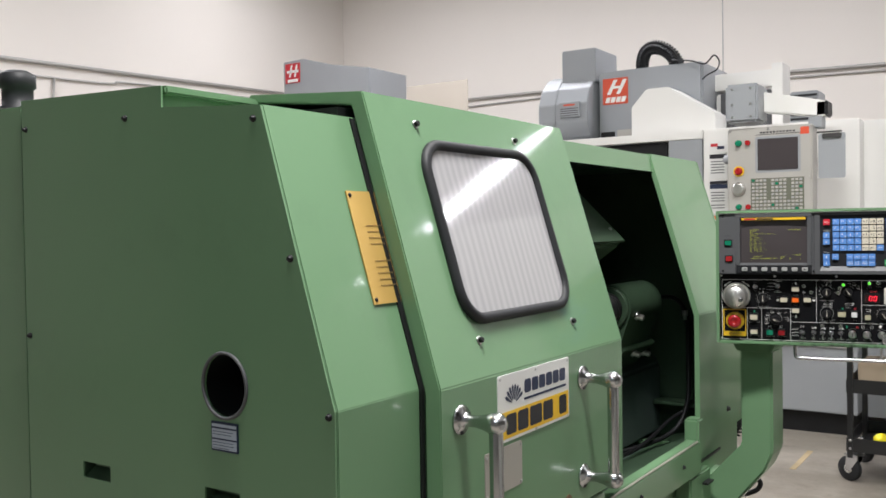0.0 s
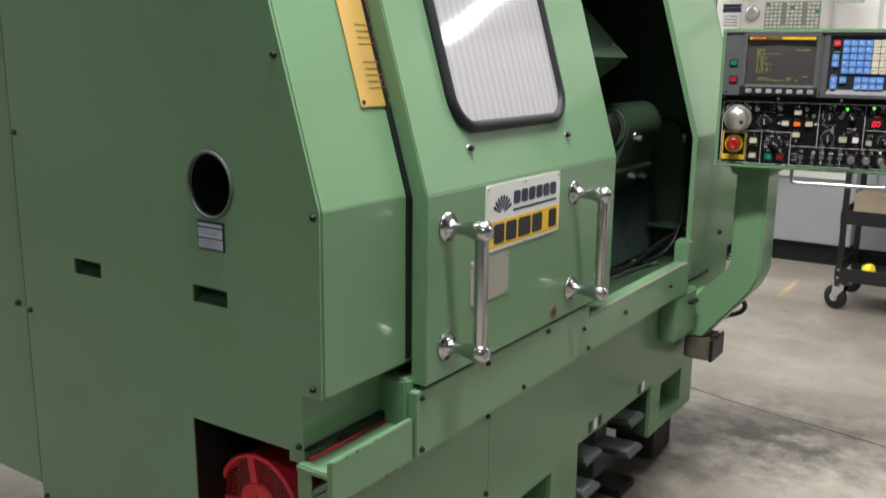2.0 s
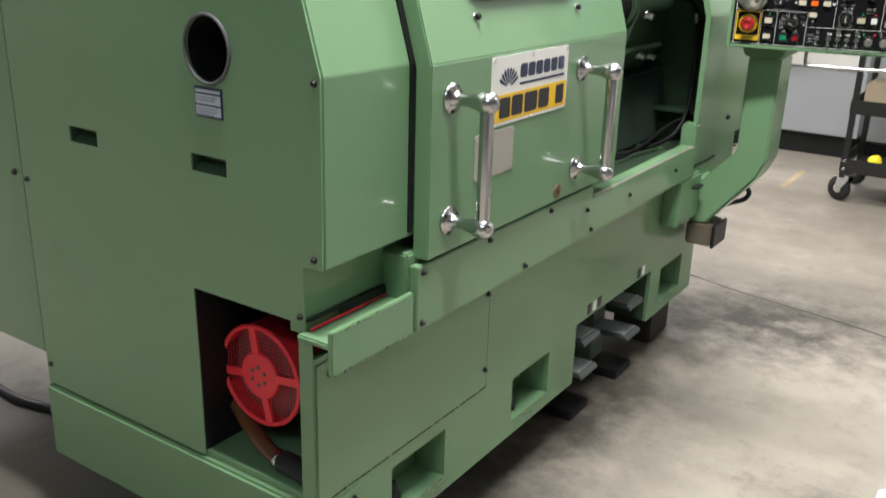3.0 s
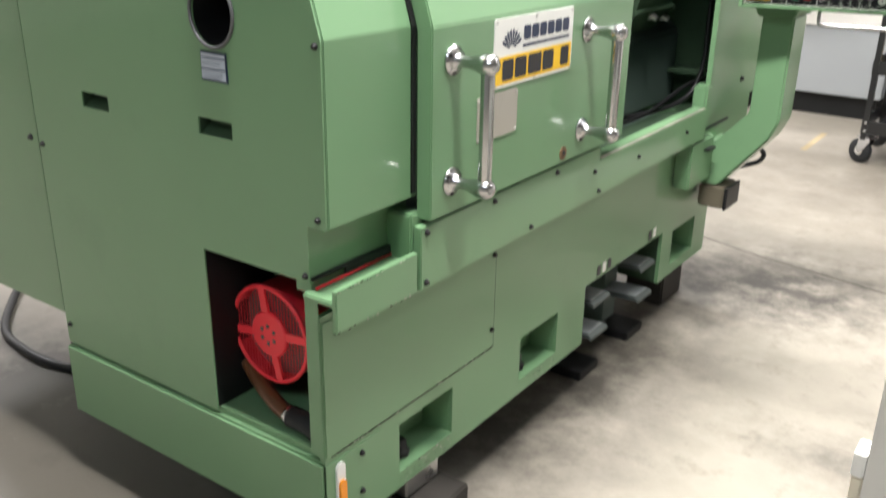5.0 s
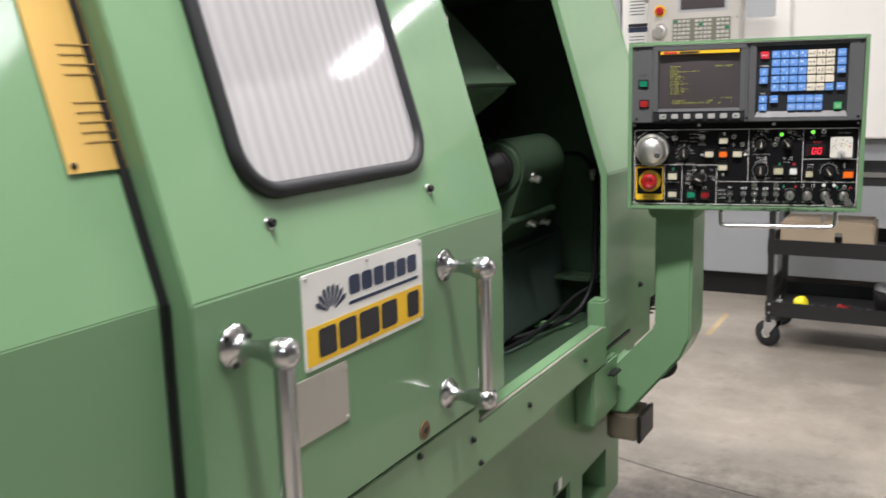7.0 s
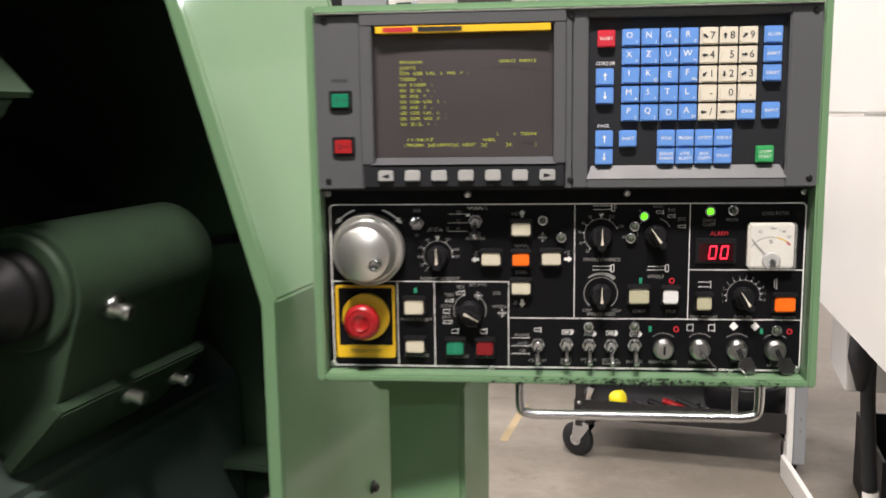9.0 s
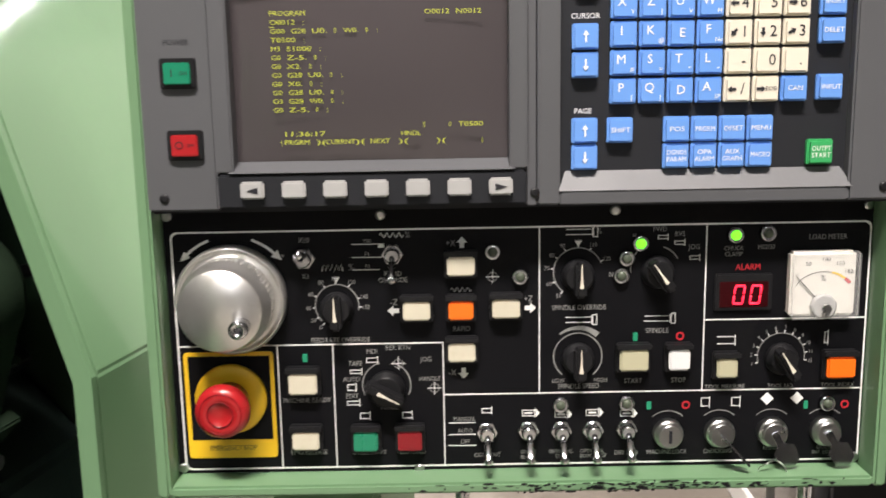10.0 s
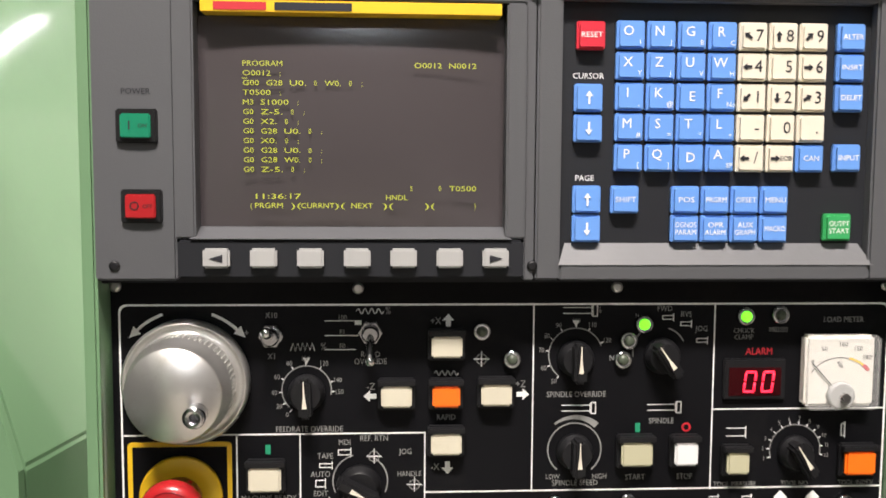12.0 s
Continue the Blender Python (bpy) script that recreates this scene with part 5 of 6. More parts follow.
def zigzag(u, v, n, du, h, sine=False):
    pts = []
    m_ = n * 8 if sine else n * 2
    for k in range(m_ + 1):
        x = u + (k / m_ - 0.5) * du
        y = v + (h * math.sin(k / 8 * 2 * math.pi) if sine else (h if k % 2 else -h))
        pts.append((x, y, LW + 0.0004))
    part("symbol", pp(bm_tube(pts, 0.00035, 4)), WHITE_INK, sp)


zigzag(0.1130, -0.0575, 5, 0.016, 0.0025)
zigzag(0.1580, -0.0335, 4, 0.018, 0.0018, True)
zigzag(0.2094, -0.0760, 4, 0.016, 0.0016, True)
for u, v in ((0.1155, -0.0672), (0.2975, -0.0425)):
    part("mark", pp(bm_prism([(u - 0.0024, v + 0.0022), (u, v - 0.0022), (u + 0.0024, v + 0.0022)], LW, LW + 0.0004, "z")), WHITE_INK, sp)
# small tool and spindle pictograms as outlines
for u, v, w, h in ((0.2985, -0.0335, 0.020, 0.0045), (0.2985, -0.1010, 0.020, 0.0045), (0.3580, -0.1010, 0.020, 0.0045), (0.3610, -0.0385, 0.008, 0.003), (0.3735, -0.0430, 0.008, 0.003), (0.3850, -0.0545, 0.008, 0.003),
                   (0.1407, -0.1300, 0.009, 0.004), (0.1280, -0.1390, 0.009, 0.003), (0.1244, -0.1515, 0.007, 0.005), (0.1255, -0.1640, 0.010, 0.0035), (0.1340, -0.1745, 0.008, 0.005), (0.1665, -0.1745, 0.008, 0.005),
                   (0.2280, -0.1720, 0.008, 0.004), (0.2601, -0.1745, 0.010, 0.005), (0.2854, -0.1760, 0.010, 0.005), (0.3095, -0.1750, 0.010, 0.005), (0.3359, -0.1760, 0.010, 0.005), (0.3965, -0.1680, 0.007, 0.007), (0.4200, -0.1680, 0.007, 0.007),
                   (0.4110, -0.1190, 0.014, 0.006), (0.4870, -0.1180, 0.003, 0.009)):
    bm = bmesh.new()
    for b in ((u - w / 2, u + w / 2, v + h / 2 - 0.0005, v + h / 2), (u - w / 2, u + w / 2, v - h / 2, v - h / 2 + 0.0005), (u + w / 2 - 0.0006, u + w / 2, v - h / 2 - 0.0012, v + h / 2 + 0.0012)):
        bm_box(*b, LW, LW + 0.0004, bm=bm)
    if w == 0.020:
        for b in ((u + 0.0102, u + 0.0108, v - 0.0042, v + 0.0042), (u + 0.0132, u + 0.0138, v - 0.0042, v + 0.0042), (u + 0.0102, u + 0.0138, v + 0.0036, v + 0.0042), (u + 0.0102, u + 0.0138, v - 0.0042, v - 0.0036)):
            bm_box(*b, LW, LW + 0.0004, bm=bm)
    if w == 0.010 and h == 0.005:
        bm_prism([(u + 0.0055, v - 0.0036), (u + 0.0085, v), (u + 0.0055, v + 0.0036)], LW, LW + 0.0004, "z", bm=bm)
        bm_box(u - 0.003, u + 0.003, v - 0.0006, v + 0.0006, LW, LW + 0.0004, bm=bm)
    if w < 0.012:
        bm_box(u - w / 2, u - w / 2 + 0.0006, v - h / 2, v + h / 2, LW, LW + 0.0004, bm=bm)
    part("symbol", pp(bm), WHITE_INK, sp)
for u, v in ((0.4440, -0.1660), (0.4670, -0.1660)):
    part("symbol", pp(bm_prism([(u - 0.005, v), (u, v + 0.005), (u + 0.005, v), (u, v - 0.005)], LW, LW + 0.0004, "z")), WHITE_INK, sp)
for u, v in ((0.1606, -0.1330), (0.1880, -0.1530), (0.2332, -0.0665)):
    arc(u, v, 0.0035, 0, 360, 0.0006)
    line((u - 0.005, v), (u + 0.005, v), 0.0005)
    line((u, v - 0.005), (u, v + 0.005), 0.0005)
for u, v, mt in ((0.0893, -0.1274, GREEN_INK), (0.3415, -0.1150, GREEN_INK), (0.3755, -0.1150, RED_INK), (0.3530, -0.1700, GREEN_INK), (0.3815, -0.1700, RED_INK), (0.4740, -0.1715, GREEN_INK), (0.5040, -0.1715, RED_INK)):
    if mt is GREEN_INK:
        part("mark", plate(u - 0.0017, u + 0.0017, v - 0.0032, v + 0.0032, LW, LW + 0.0006, 0.0002), mt, sp)
    else:
        arc(u, v, 0.0026, 0, 360, 0.0013, mt=mt)

# hand wheel
hw = part("hand_wheel", pp(bm_rev([(0.0405, 0), (0.0415, 0.002), (0.0415, 0.010), (0.040, 0.012), (0.0395, 0.0125), (0.0385, 0.010), (0.0335, 0.010), (0.0335, 0.013)], (0.0372, -0.0795, LW), (0, 0, 1), 48)), ALU, pen, "worn aluminium pulse hand wheel")
part("wheel_body", pp(bm_rev([(0.0335, 0), (0.0335, 0.016), (0.0315, 0.018), (0.0305, 0.030), (0.0290, 0.0325), (0.001, 0.0325)], (0.0372, -0.0795, LW + 0.012), (0, 0, 1), 48)), ALU, hw)
bm = bmesh.new()
for k in range(60):
    a = 2 * math.pi * k / 60
    bm_tube([(0.0372 + 0.0332 * math.cos(a), -0.0795 + 0.0332 * math.sin(a), LW + 0.013), (0.0372 + 0.0332 * math.cos(a), -0.0795 + 0.0332 * math.sin(a), LW + 0.027)], 0.0009, 4, bm=bm)
tagged(part("knurling", pp(bm), ALU, hw), kind="stuff")
part("crank_knob", pp(bm_rev([(0.004, 0), (0.005, 0.002), (0.0065, 0.004), (0.007, 0.016), (0.0062, 0.018), (0.003, 0.018), (0.003, 0.010)], (0.0535, -0.0890, LW + 0.0445), (0, 0, 1), 20)), CHROME, hw, "knurled crank knob")
for a0, a1, turn in ((70, 46, -1), (110, 134, 1)):
    arc(0.0372, -0.0795, 0.047, a0, a1, 0.002, mt=WHITE_INK)
    tip = bm_prism([(0.0435, 0), (0.0505, 0), (0.047, 0.0075 * turn)], LW, LW + 0.0004, "z")
    part("arrow", tip, WHITE_INK, sp, m=PM @ Matrix.Translation((0.0372, -0.0795, 0)) @ Matrix.Rotation(radians(a1), 4, "Z"))
# emergency stop
yel = part("stop_surround", pp(bm_prism(rrect(-0.0035, 0.0652, -0.2065, -0.1215, 0.003, 3), LW, LW + 0.0010, "z")), YELLOW, pen, "yellow emergency stop legend plate")
part("black_field", plate(-0.0002, 0.0622, -0.1915, -0.1247, LW + 0.001, LW + 0.0014), PANELBLK, yel)
write("EMERGENCY STOP", PM, 0.031, -0.1985, LW + 0.0013, 0.0056, INK, yel, width=0.036)
es = part("emergency_stop", pp(bm_rev([(0.0275, 0), (0.0275, 0.003), (0.026, 0.004), (0.020, 0.0045)], (0.0318, -0.1580, LW + 0.0014), (0, 0, 1), 40)), YELLOW, pen, "red mushroom emergency stop on a yellow disc")
part("stem", pp(bm_rev([(0.0145, 0), (0.0145, 0.019)], (0.0318, -0.1580, LW + 0.005), (0, 0, 1), 28)), RED, es)
part("mushroom", pp(bm_rev([(0.0165, 0), (0.0195, 0.002), (0.0205, 0.006), (0.0195, 0.011), (0.0165, 0.0145), (0.009, 0.0155), (0.0085, 0.0145), (0.001, 0.0150)], (0.0318, -0.1580, LW + 0.023), (0, 0, 1), 40)), RED, es)
for r0, r1 in ((0.0088, 0.0098), (0.0150, 0.0156)):
    part("ring_groove", pp(bm_rev([(r0, 0), (r0, 0.0006), (r1, 0.0006), (r1, 0)], (0.0318, -0.1580, LW + 0.0383 - (0.0008 if r0 > 0.01 else 0)), (0, 0, 1), 40, cap=False)), DARKRED, es)


def push(u, v, w, h, mt, frame_mt=None, tall=0.010):
    b = part("push_button", plate(u - w / 2 - 0.0022, u + w / 2 + 0.0022, v - h / 2 - 0.0025, v + h / 2 + 0.0045, LW, LW + tall * 0.55, 0.0012), BLACK, pen)
    part("lens", plate(u - w / 2, u + w / 2, v - h / 2, v + h / 2, LW + tall * 0.55, LW + tall, 0.0014), mt, b)
    part("hood", plate(u - w / 2 - 0.0022, u + w / 2 + 0.0022, v + h / 2 + 0.0004, v + h / 2 + 0.0044, LW + tall * 0.55, LW + tall * 1.05, 0.0006), BLACK, b)


for u, v in ((0.2093, -0.0568), (0.1757, -0.0903), (0.2428, -0.0897), (0.2092, -0.1230)):
    push(u, v, 0.0205, 0.0145, CREAM_LENS)
push(0.2090, -0.0904, 0.0185, 0.0145, ORANGE)
push(0.0880, -0.1458, 0.0215, 0.0165, CREAM_LENS)
push(0.0885, -0.1912, 0.0205, 0.0145, CREAM_LENS)
push(0.1345, -0.1925, 0.0185, 0.0160, GREEN_LENS)
push(0.1683, -0.1925, 0.0185, 0.0160, DARKRED)
push(0.3393, -0.1315, 0.0215, 0.0165, KHAKI_BTN)
push(0.3735, -0.1317, 0.0160, 0.0160, WHITE_BTN)
push(0.4098, -0.1388, 0.0155, 0.0150, KHAKI_BTN)
push(0.4960, -0.1396, 0.0215, 0.0165, ORANGE)


def knob(u, v, ang, r=0.0125, dark=True):
    k = part("rotary_knob", pp(bm_rev([(r, 0), (r * 0.98, 0.004), (r * 0.8, 0.006), (r * 0.78, 0.010)], (u, v, LW), (0, 0, 1), 28)), BLACK, pen)
    b = bm_box(-0.0042, 0.0042, -r * 1.12, r * 0.98, 0.006, 0.020, 0.002)
    part("pointer", b, BLACK, k, m=PM @ Matrix.Translation((u, v, LW)) @ Matrix.Rotation(radians(ang), 4, "Z"))
    ln = bm_prism([(-0.0003, 0.012), (0.0003, 0.012), (0.0006, 0.002), (0.0016, -0.0062), (-0.0016, -0.0062), (-0.0006, 0.002)], 0.0202, 0.0206, "z")
    part("index_line", ln, CREAM, k, m=PM @ Matrix.Translation((u, v, LW)) @ Matrix.Rotation(radians(ang), 4, "Z"))


def scale_marks(u, v, r, items, dr=0.0052, size=0.0048):
    for s, a in items:
        c, d = math.cos(radians(a)), math.sin(radians(a))
        bm = bm_box(0, 0.0022, -0.0003, 0.0003, 0, 0.0004)
        part("tick", bm, WHITE_INK, sp, m=PM @ Matrix.Translation((u + r * c, v + r * d, LW)) @ Matrix.Rotation(radians(a), 4, "Z"))
        if s:
            lab(s, u + (r + dr) * c, v + (r + dr * 0.9) * d, size)


knob(0.1155, -0.0885, 2)
arc(0.1155, -0.0868, 0.0165, -12, 225)
scale_marks(0.1155, -0.0868, 0.0165, [("0", 233), ("20", 212), ("40", 185), ("60", 155), ("80", 122), ("100", 92), ("120", 58), ("140", 18), ("150", -4)])
knob(0.2975, -0.0665, 0)
arc(0.2975, -0.0640, 0.0185, 20, 232)
scale_marks(0.2975, -0.0640, 0.0185, [("50", 232), ("60", 203), ("70", 172), ("80", 146), ("90", 120), ("100", 90), ("110", 62), ("120", 25)])
knob(0.2978, -0.1312, 0)
arc(0.2978, -0.1298, 0.0185, -50, 230, 0.0009)
arc(0.2978, -0.1298, 0.0225, 128, 48, 0.002, taper=(0.0015, 0.0045))
knob(0.1510, -0.1530, -118, 0.0145)
arc(0.1512, -0.1500, 0.0185, -25, 75, 0.0009)
arc(0.1512, -0.1500, 0.0185, 105, 205, 0.0009)
knob(0.3570, -0.0650, 35)
arc(0.3570, -0.0620, 0.0165, 25, 75, 0.0009)
arc(0.3570, -0.0620, 0.0200, 120, 190, 0.0007)
knob(0.4530, -0.1340, 32)
arc(0.4530, -0.1320, 0.0180, -12, 195, 0.0007)
scale_marks(0.4530, -0.1320, 0.0180, [(str(n), 196 - (n - 1) * 18.8) for n in range(1, 13)], 0.0048, 0.0042)


def toggle(u, v, ang=-78, guard=True):
    t = part("toggle_switch", pp(bm_rev([(0.0085, 0), (0.0085, 0.002), (0.0078, 0.0022), (0.0078, 0.0045)], (u, v, LW), (0, 0, 1), 6)), CHROME, pen, "chrome toggle switch")
    part("bushing", pp(bm_rev([(0.006, 0), (0.006, 0.0035), (0.0045, 0.006)], (u, v, LW + 0.0045), (0, 0, 1), 16)), CHROME, t)
    d = Vector((0, math.sin(radians(ang)) * 0.72, 0.72)).normalized()
    part("lever", pp(bm_rev([(0.0022, 0), (0.0028, 0.010), (0.0036, 0.021), (0.0030, 0.0235), (0.001, 0.0245)], (u, v, LW + 0.008), d, 14)), CHROME, t)


toggle(0.0922, -0.0500, 20)
for u, v in ((0.1583, -0.0480), (0.2280, -0.1890), (0.2601, -0.1885), (0.2854, -0.1890), (0.3099, -0.1890), (0.3359, -0.1885)):
    toggle(u, v)
for (ua, va2), (ub, vb2) in (((0.1280, -0.0400), (0.1480, -0.0400)), ((0.1480, -0.0400), (0.1520, -0.0425)), ((0.1280, -0.0500), (0.1500, -0.0500)), ((0.1280, -0.0595), (0.1480, -0.0595)), ((0.1985, -0.1815), (0.2190, -0.1815)), ((0.1985, -0.1910), (0.2190, -0.1910)), ((0.1985, -0.2000), (0.2190, -0.2000))):
    line((ua, va2), (ub, vb2), 0.0005)


def lamp(u, v, mt=None):
    l = part("indicator_lamp", pp(bm_rev([(0.0062, 0), (0.0062, 0.003), (0.0052, 0.0044), (0.0038, 0.0036)], (u, v, LW), (0, 0, 1), 20)), CHROME, pen)
    part("lens", pp(bm_rev([(0.0038, 0), (0.0030, 0.0016), (0.001, 0.0022)], (u, v, LW + 0.0036), (0, 0, 1), 16)), mt or DULL_LENS, l)


for u, v in ((0.2332, -0.0473), (0.2538, -0.0665), (0.3337, -0.0540), (0.3298, -0.0671), (0.4386, -0.0368), (0.2847, -0.1679), (0.3354, -0.1675), (0.4898, -0.1700)):
    lamp(u, v)
for u, v in ((0.3439, -0.0429), (0.4145, -0.0377)):
    lamp(u, v, LED_GREEN)
# key switches and the keys in them
for i, u in enumerate((0.3677, 0.4075, 0.4480, 0.4890)):
    v = -0.1920
    ks = part("key_switch", pp(bm_rev([(0.0115, 0), (0.0115, 0.005), (0.0105, 0.0065), (0.0095, 0.007), (0.0095, 0.010), (0.0085, 0.011)], (u, v, LW), (0, 0, 1), 28)), STEEL, pen, "steel key switch")
    arc(u, v, 0.0175, 48, 132, 0.0007)
    if i == 0:
        part("keyhole", plate(u - 0.0012, u + 0.0012, v - 0.005, v + 0.005, LW + 0.011, LW + 0.0114), INK, ks)
    else:
        ang = (-42, -28, -30)[i - 1]
        if i == 1:
            b = bm_box(-0.0009, 0.0009, -0.027, 0.003, 0.011, 0.022, 0.0004)
        else:
            b = bm_prism([(-0.0028, 0.003), (0.0028, 0.003), (0.0028, -0.008), (0.0090, -0.012), (0.0086, -0.024), (0.0020, -0.029), (-0.0070, -0.025), (-0.0085, -0.013), (-0.0028, -0.008)], 0.011, 0.0128, "z", 0.0003)
        part("inserted_key", b, SATIN, ks, m=PM @ Matrix.Translation((u, v, LW)) @ Matrix.Rotation(radians(-ang), 4, "Z"))
ring = part("key_ring", pp(bm_tube([(0.4455 + 0.0105 * math.cos(k * math.pi / 12), -0.2215 + 0.0105 * math.sin(k * math.pi / 12), LW + 0.014 + 0.002 * math.sin(k)) for k in range(24)], 0.0007, 6, closed=True)), STEEL, pen)
part("hanging_key", pp(bm_box(0.4415, 0.4485, -0.262, -0.232, LW + 0.012, LW + 0.0135, 0.0005)), STEEL, pen)
# alarm display and load meter
al = part("alarm_display", plate(0.4000, 0.4435, -0.0955, -0.0670, LW, LW + 0.003, 0.001), BLACK, pen, "two-digit red alarm display")
part("window", plate(0.4035, 0.4400, -0.0925, -0.0730, LW + 0.003, LW + 0.0036), ALARM_WIN, al)
for k in range(2):
    u = 0.4180 + k * 0.0125
    bm = bmesh.new()
    sk_ = 0.12
    for seg in (((0, -0.0068), (0.007, -0.0068)), ((0, 0.0068), (0.007, 0.0068)), ((0, -0.0060), (0, -0.0006)), ((0, 0.0006), (0, 0.0060)), ((0.007, -0.0060), (0.007, -0.0006)), ((0.007, 0.0006), (0.007, 0.0060))):
        bm_tube([(u - 0.0035 + a + b * sk_, -0.0828 + b, LW + 0.0040) for a, b in seg], 0.0008, 6, bm=bm)
    part("digit", pp(bm), LED_RED, al)
lm = part("load_meter", plate(0.4540, 0.5025, -0.0990, -0.0500, LW, LW + 0.010, 0.002), DIAL, pen, "white square load meter")
part("cover", plate(0.4530, 0.5035, -0.1000, -0.0490, LW + 0.0105, LW + 0.0175, 0.002), CLEAR, lm)
for a0, a1, mt, wd in ((155, 75, INK, 0.0006), (75, 45, YELLOW, 0.0020), (45, 30, RED_INK, 0.0028)):
    bm = bmesh.new()
    rws = []
    for k in range(13):
        a = radians(a0 + (a1 - a0) * k / 12)
        rws.append([bm.verts.new((0.4783 + (0.0225 + s) * math.cos(a), -0.0830 + (0.0225 + s) * 0.8 * math.sin(a), LW + 0.0103)) for s in (-wd / 2, wd / 2)])
    for p, q in zip(rws, rws[1:]):
        bm.faces.new((p[0], p[1], q[1], q[0]))
    part("dial_arc", pp(bm), mt, lm)
for s, u, v in (("0", 0.4585, -0.0680), ("50", 0.4665, -0.0590), ("100", 0.4795, -0.0560), ("150", 0.4900, -0.0590), ("180", 0.4965, -0.0650)):
    write(s, PM, u, v, LW + 0.0104, 0.0045, INK, lm)
write("%", PM, 0.4780, -0.0700, LW + 0.0104, 0.0065, INK, lm)
part("needle", pp(bm_tube([(0.4585, -0.0690, LW + 0.0112), (0.4735, -0.0855, LW + 0.0112)], 0.0004, 4)), INK, lm)
part("hub_cover", pp(bm_rev([(0.0095, 0), (0.0095, 0.003), (0.008, 0.004)], (0.4783, -0.0910, LW + 0.0102), (0, 0, 1), 24)), GREY_LT, lm)
part("hub_screw", pp(bm_rev([(0.0035, 0), (0.0035, 0.002)], (0.4783, -0.0915, LW + 0.0176), (0, 0, 1), 12)), STEEL, lm)
# rail under the housing
part("grab_rail", pp(bm_tube(curve_pts([(0.208, -0.226, -0.02), (0.208, -0.252, -0.02)], 3)[:-1] + curve_pts([(0.208, -0.252, -0.02), (0.211, -0.264, -0.02), (0.224, -0.268, -0.02)], 5) + curve_pts([(0.455, -0.268, -0.02), (0.469, -0.264, -0.02), (0.472, -0.252, -0.02), (0.472, -0.226, -0.02)], 5), 0.0055, 12)), SATIN, pen, "bent steel rail under the housing")
# post and arm down to the lathe
part("post_head", bm_prism([(-0.838, 1.062), (-0.824, 1.030), (-0.716, 1.030), (-0.702, 1.062)], 3.20, 3.40, "y", 0.004), GREEN, pen)
part("post", bm_prism([(-0.818, 1.032), (-0.720, 1.032), (-0.720, 0.705), (-0.745, 0.645), (-0.890, 0.465), (-0.968, 0.465), (-0.968, 0.625), (-0.925, 0.605), (-0.818, 0.725)], 3.23, 3.37, "y", 0.006), GREEN, pen)
part("mounting_block", bm_box(-0.972, -0.918, 3.03, 3.229, 0.49, 0.642, 0.006), GREEN, pen)
BOXBROWN = mat("dusty_brown_box", (0.10, 0.085, 0.06), 0.6, var=0.15)
jb_ = part("junction_box", bm_box(-0.950, -0.862, 3.225, 3.35, 0.388, 0.464, 0.006), BOXBROWN, pen, "dusty junction box under the arm")
part("box_lid", bm_box(-0.8615, -0.850, 3.222, 3.353, 0.385, 0.4645, 0.003), BLACK, jb_)
coil = thing("coiled_cable", "black and grey coiled cable behind the pendant arm", "cable", (-0.88, 3.5, 0.8))
pts = [(-0.950 + 0.011 * math.cos(k * 0.9), 3.668 + 0.011 * math.sin(k * 0.9), 0.80 - k * 0.0018) for k in range(84)]
part("coil", bm_tube(pts, 0.0035, 6), RUBBER, coil)
floor_hose = thing("floor_hose", "dark hose looping out beside the lathe's end", "hose", (-0.85, 3.6, 0))
part("hose_run", bm_tube(curve_pts([(-0.99, 3.5, 0.43), (-0.936, 3.65, 0.432), (-0.885, 3.66, 0.455), (-0.869, 3.66, 0.484), (-0.89, 3.66, 0.505), (-0.936, 3.65, 0.514), (-0.99, 3.58, 0.50)]), 0.009, 10), RUBBER, floor_hose)
part("fitting", bm_rev([(0.016, 0), (0.016, 0.04), (0.011, 0.05)], (-0.99, 3.5, 0.40), (0.3, 0.5, 0.1), 8), ALU, floor_hose)

loop = thing("cable_loop", "smooth black cable bowing out behind the lathe's end", "cable", (-0.97, 3.7, 0.68))
part("cable", bm_tube(curve_pts([(-1.10, 3.645, 0.76), (-1.03, 3.70, 0.735), (-0.975, 3.72, 0.715), (-0.957, 3.72, 0.680), (-0.985, 3.72, 0.648), (-1.05, 3.70, 0.625), (-1.12, 3.645, 0.60)]), 0.0085, 10), RUBBER, loop)

# ---- tool cart ----
cart = thing("tool_cart", "black steel tool cart with open shelves and casters", "tool cart", (-0.45, 5.9, 0))
CX0, CX1, CY0, CY1 = -0.90, -0.06, 5.62, 6.15
for x in (CX0, CX1 - 0.03):
    for y in (CY0, CY1 - 0.03):
        part("post", bm_box(x, x + 0.03, y, y + 0.03, 0.14, 0.93, 0.002), CART_BLK, cart)
for z in (0.175, 0.50, 0.86):
    shelf = part("shelf", bm_box(CX0 + 0.031, CX1 - 0.031, CY0 + 0.0025, CY1 - 0.0025, z, z + 0.004), CART_BLK, cart)
    for b in ((CX0 + 0.03, CX1 - 0.03, CY0 - 0.002, CY0 + 0.002), (CX0 + 0.03, CX1 - 0.03, CY1 - 0.002, CY1 + 0.002), (CX0 - 0.0045, CX0 - 0.0005, CY0, CY1), (CX1 + 0.0005, CX1 + 0.0045, CY0, CY1)):
        part("lip", bm_box(*b, z - 0.002, z + 0.075, 0.0015), CART_BLK, shelf)
part("bright_edge", bm_box(CX0 + 0.03, CX1 - 0.03, CY0 - 0.012, CY0 - 0.004, 0.90, 0.925, 0.003), CHROME, cart)
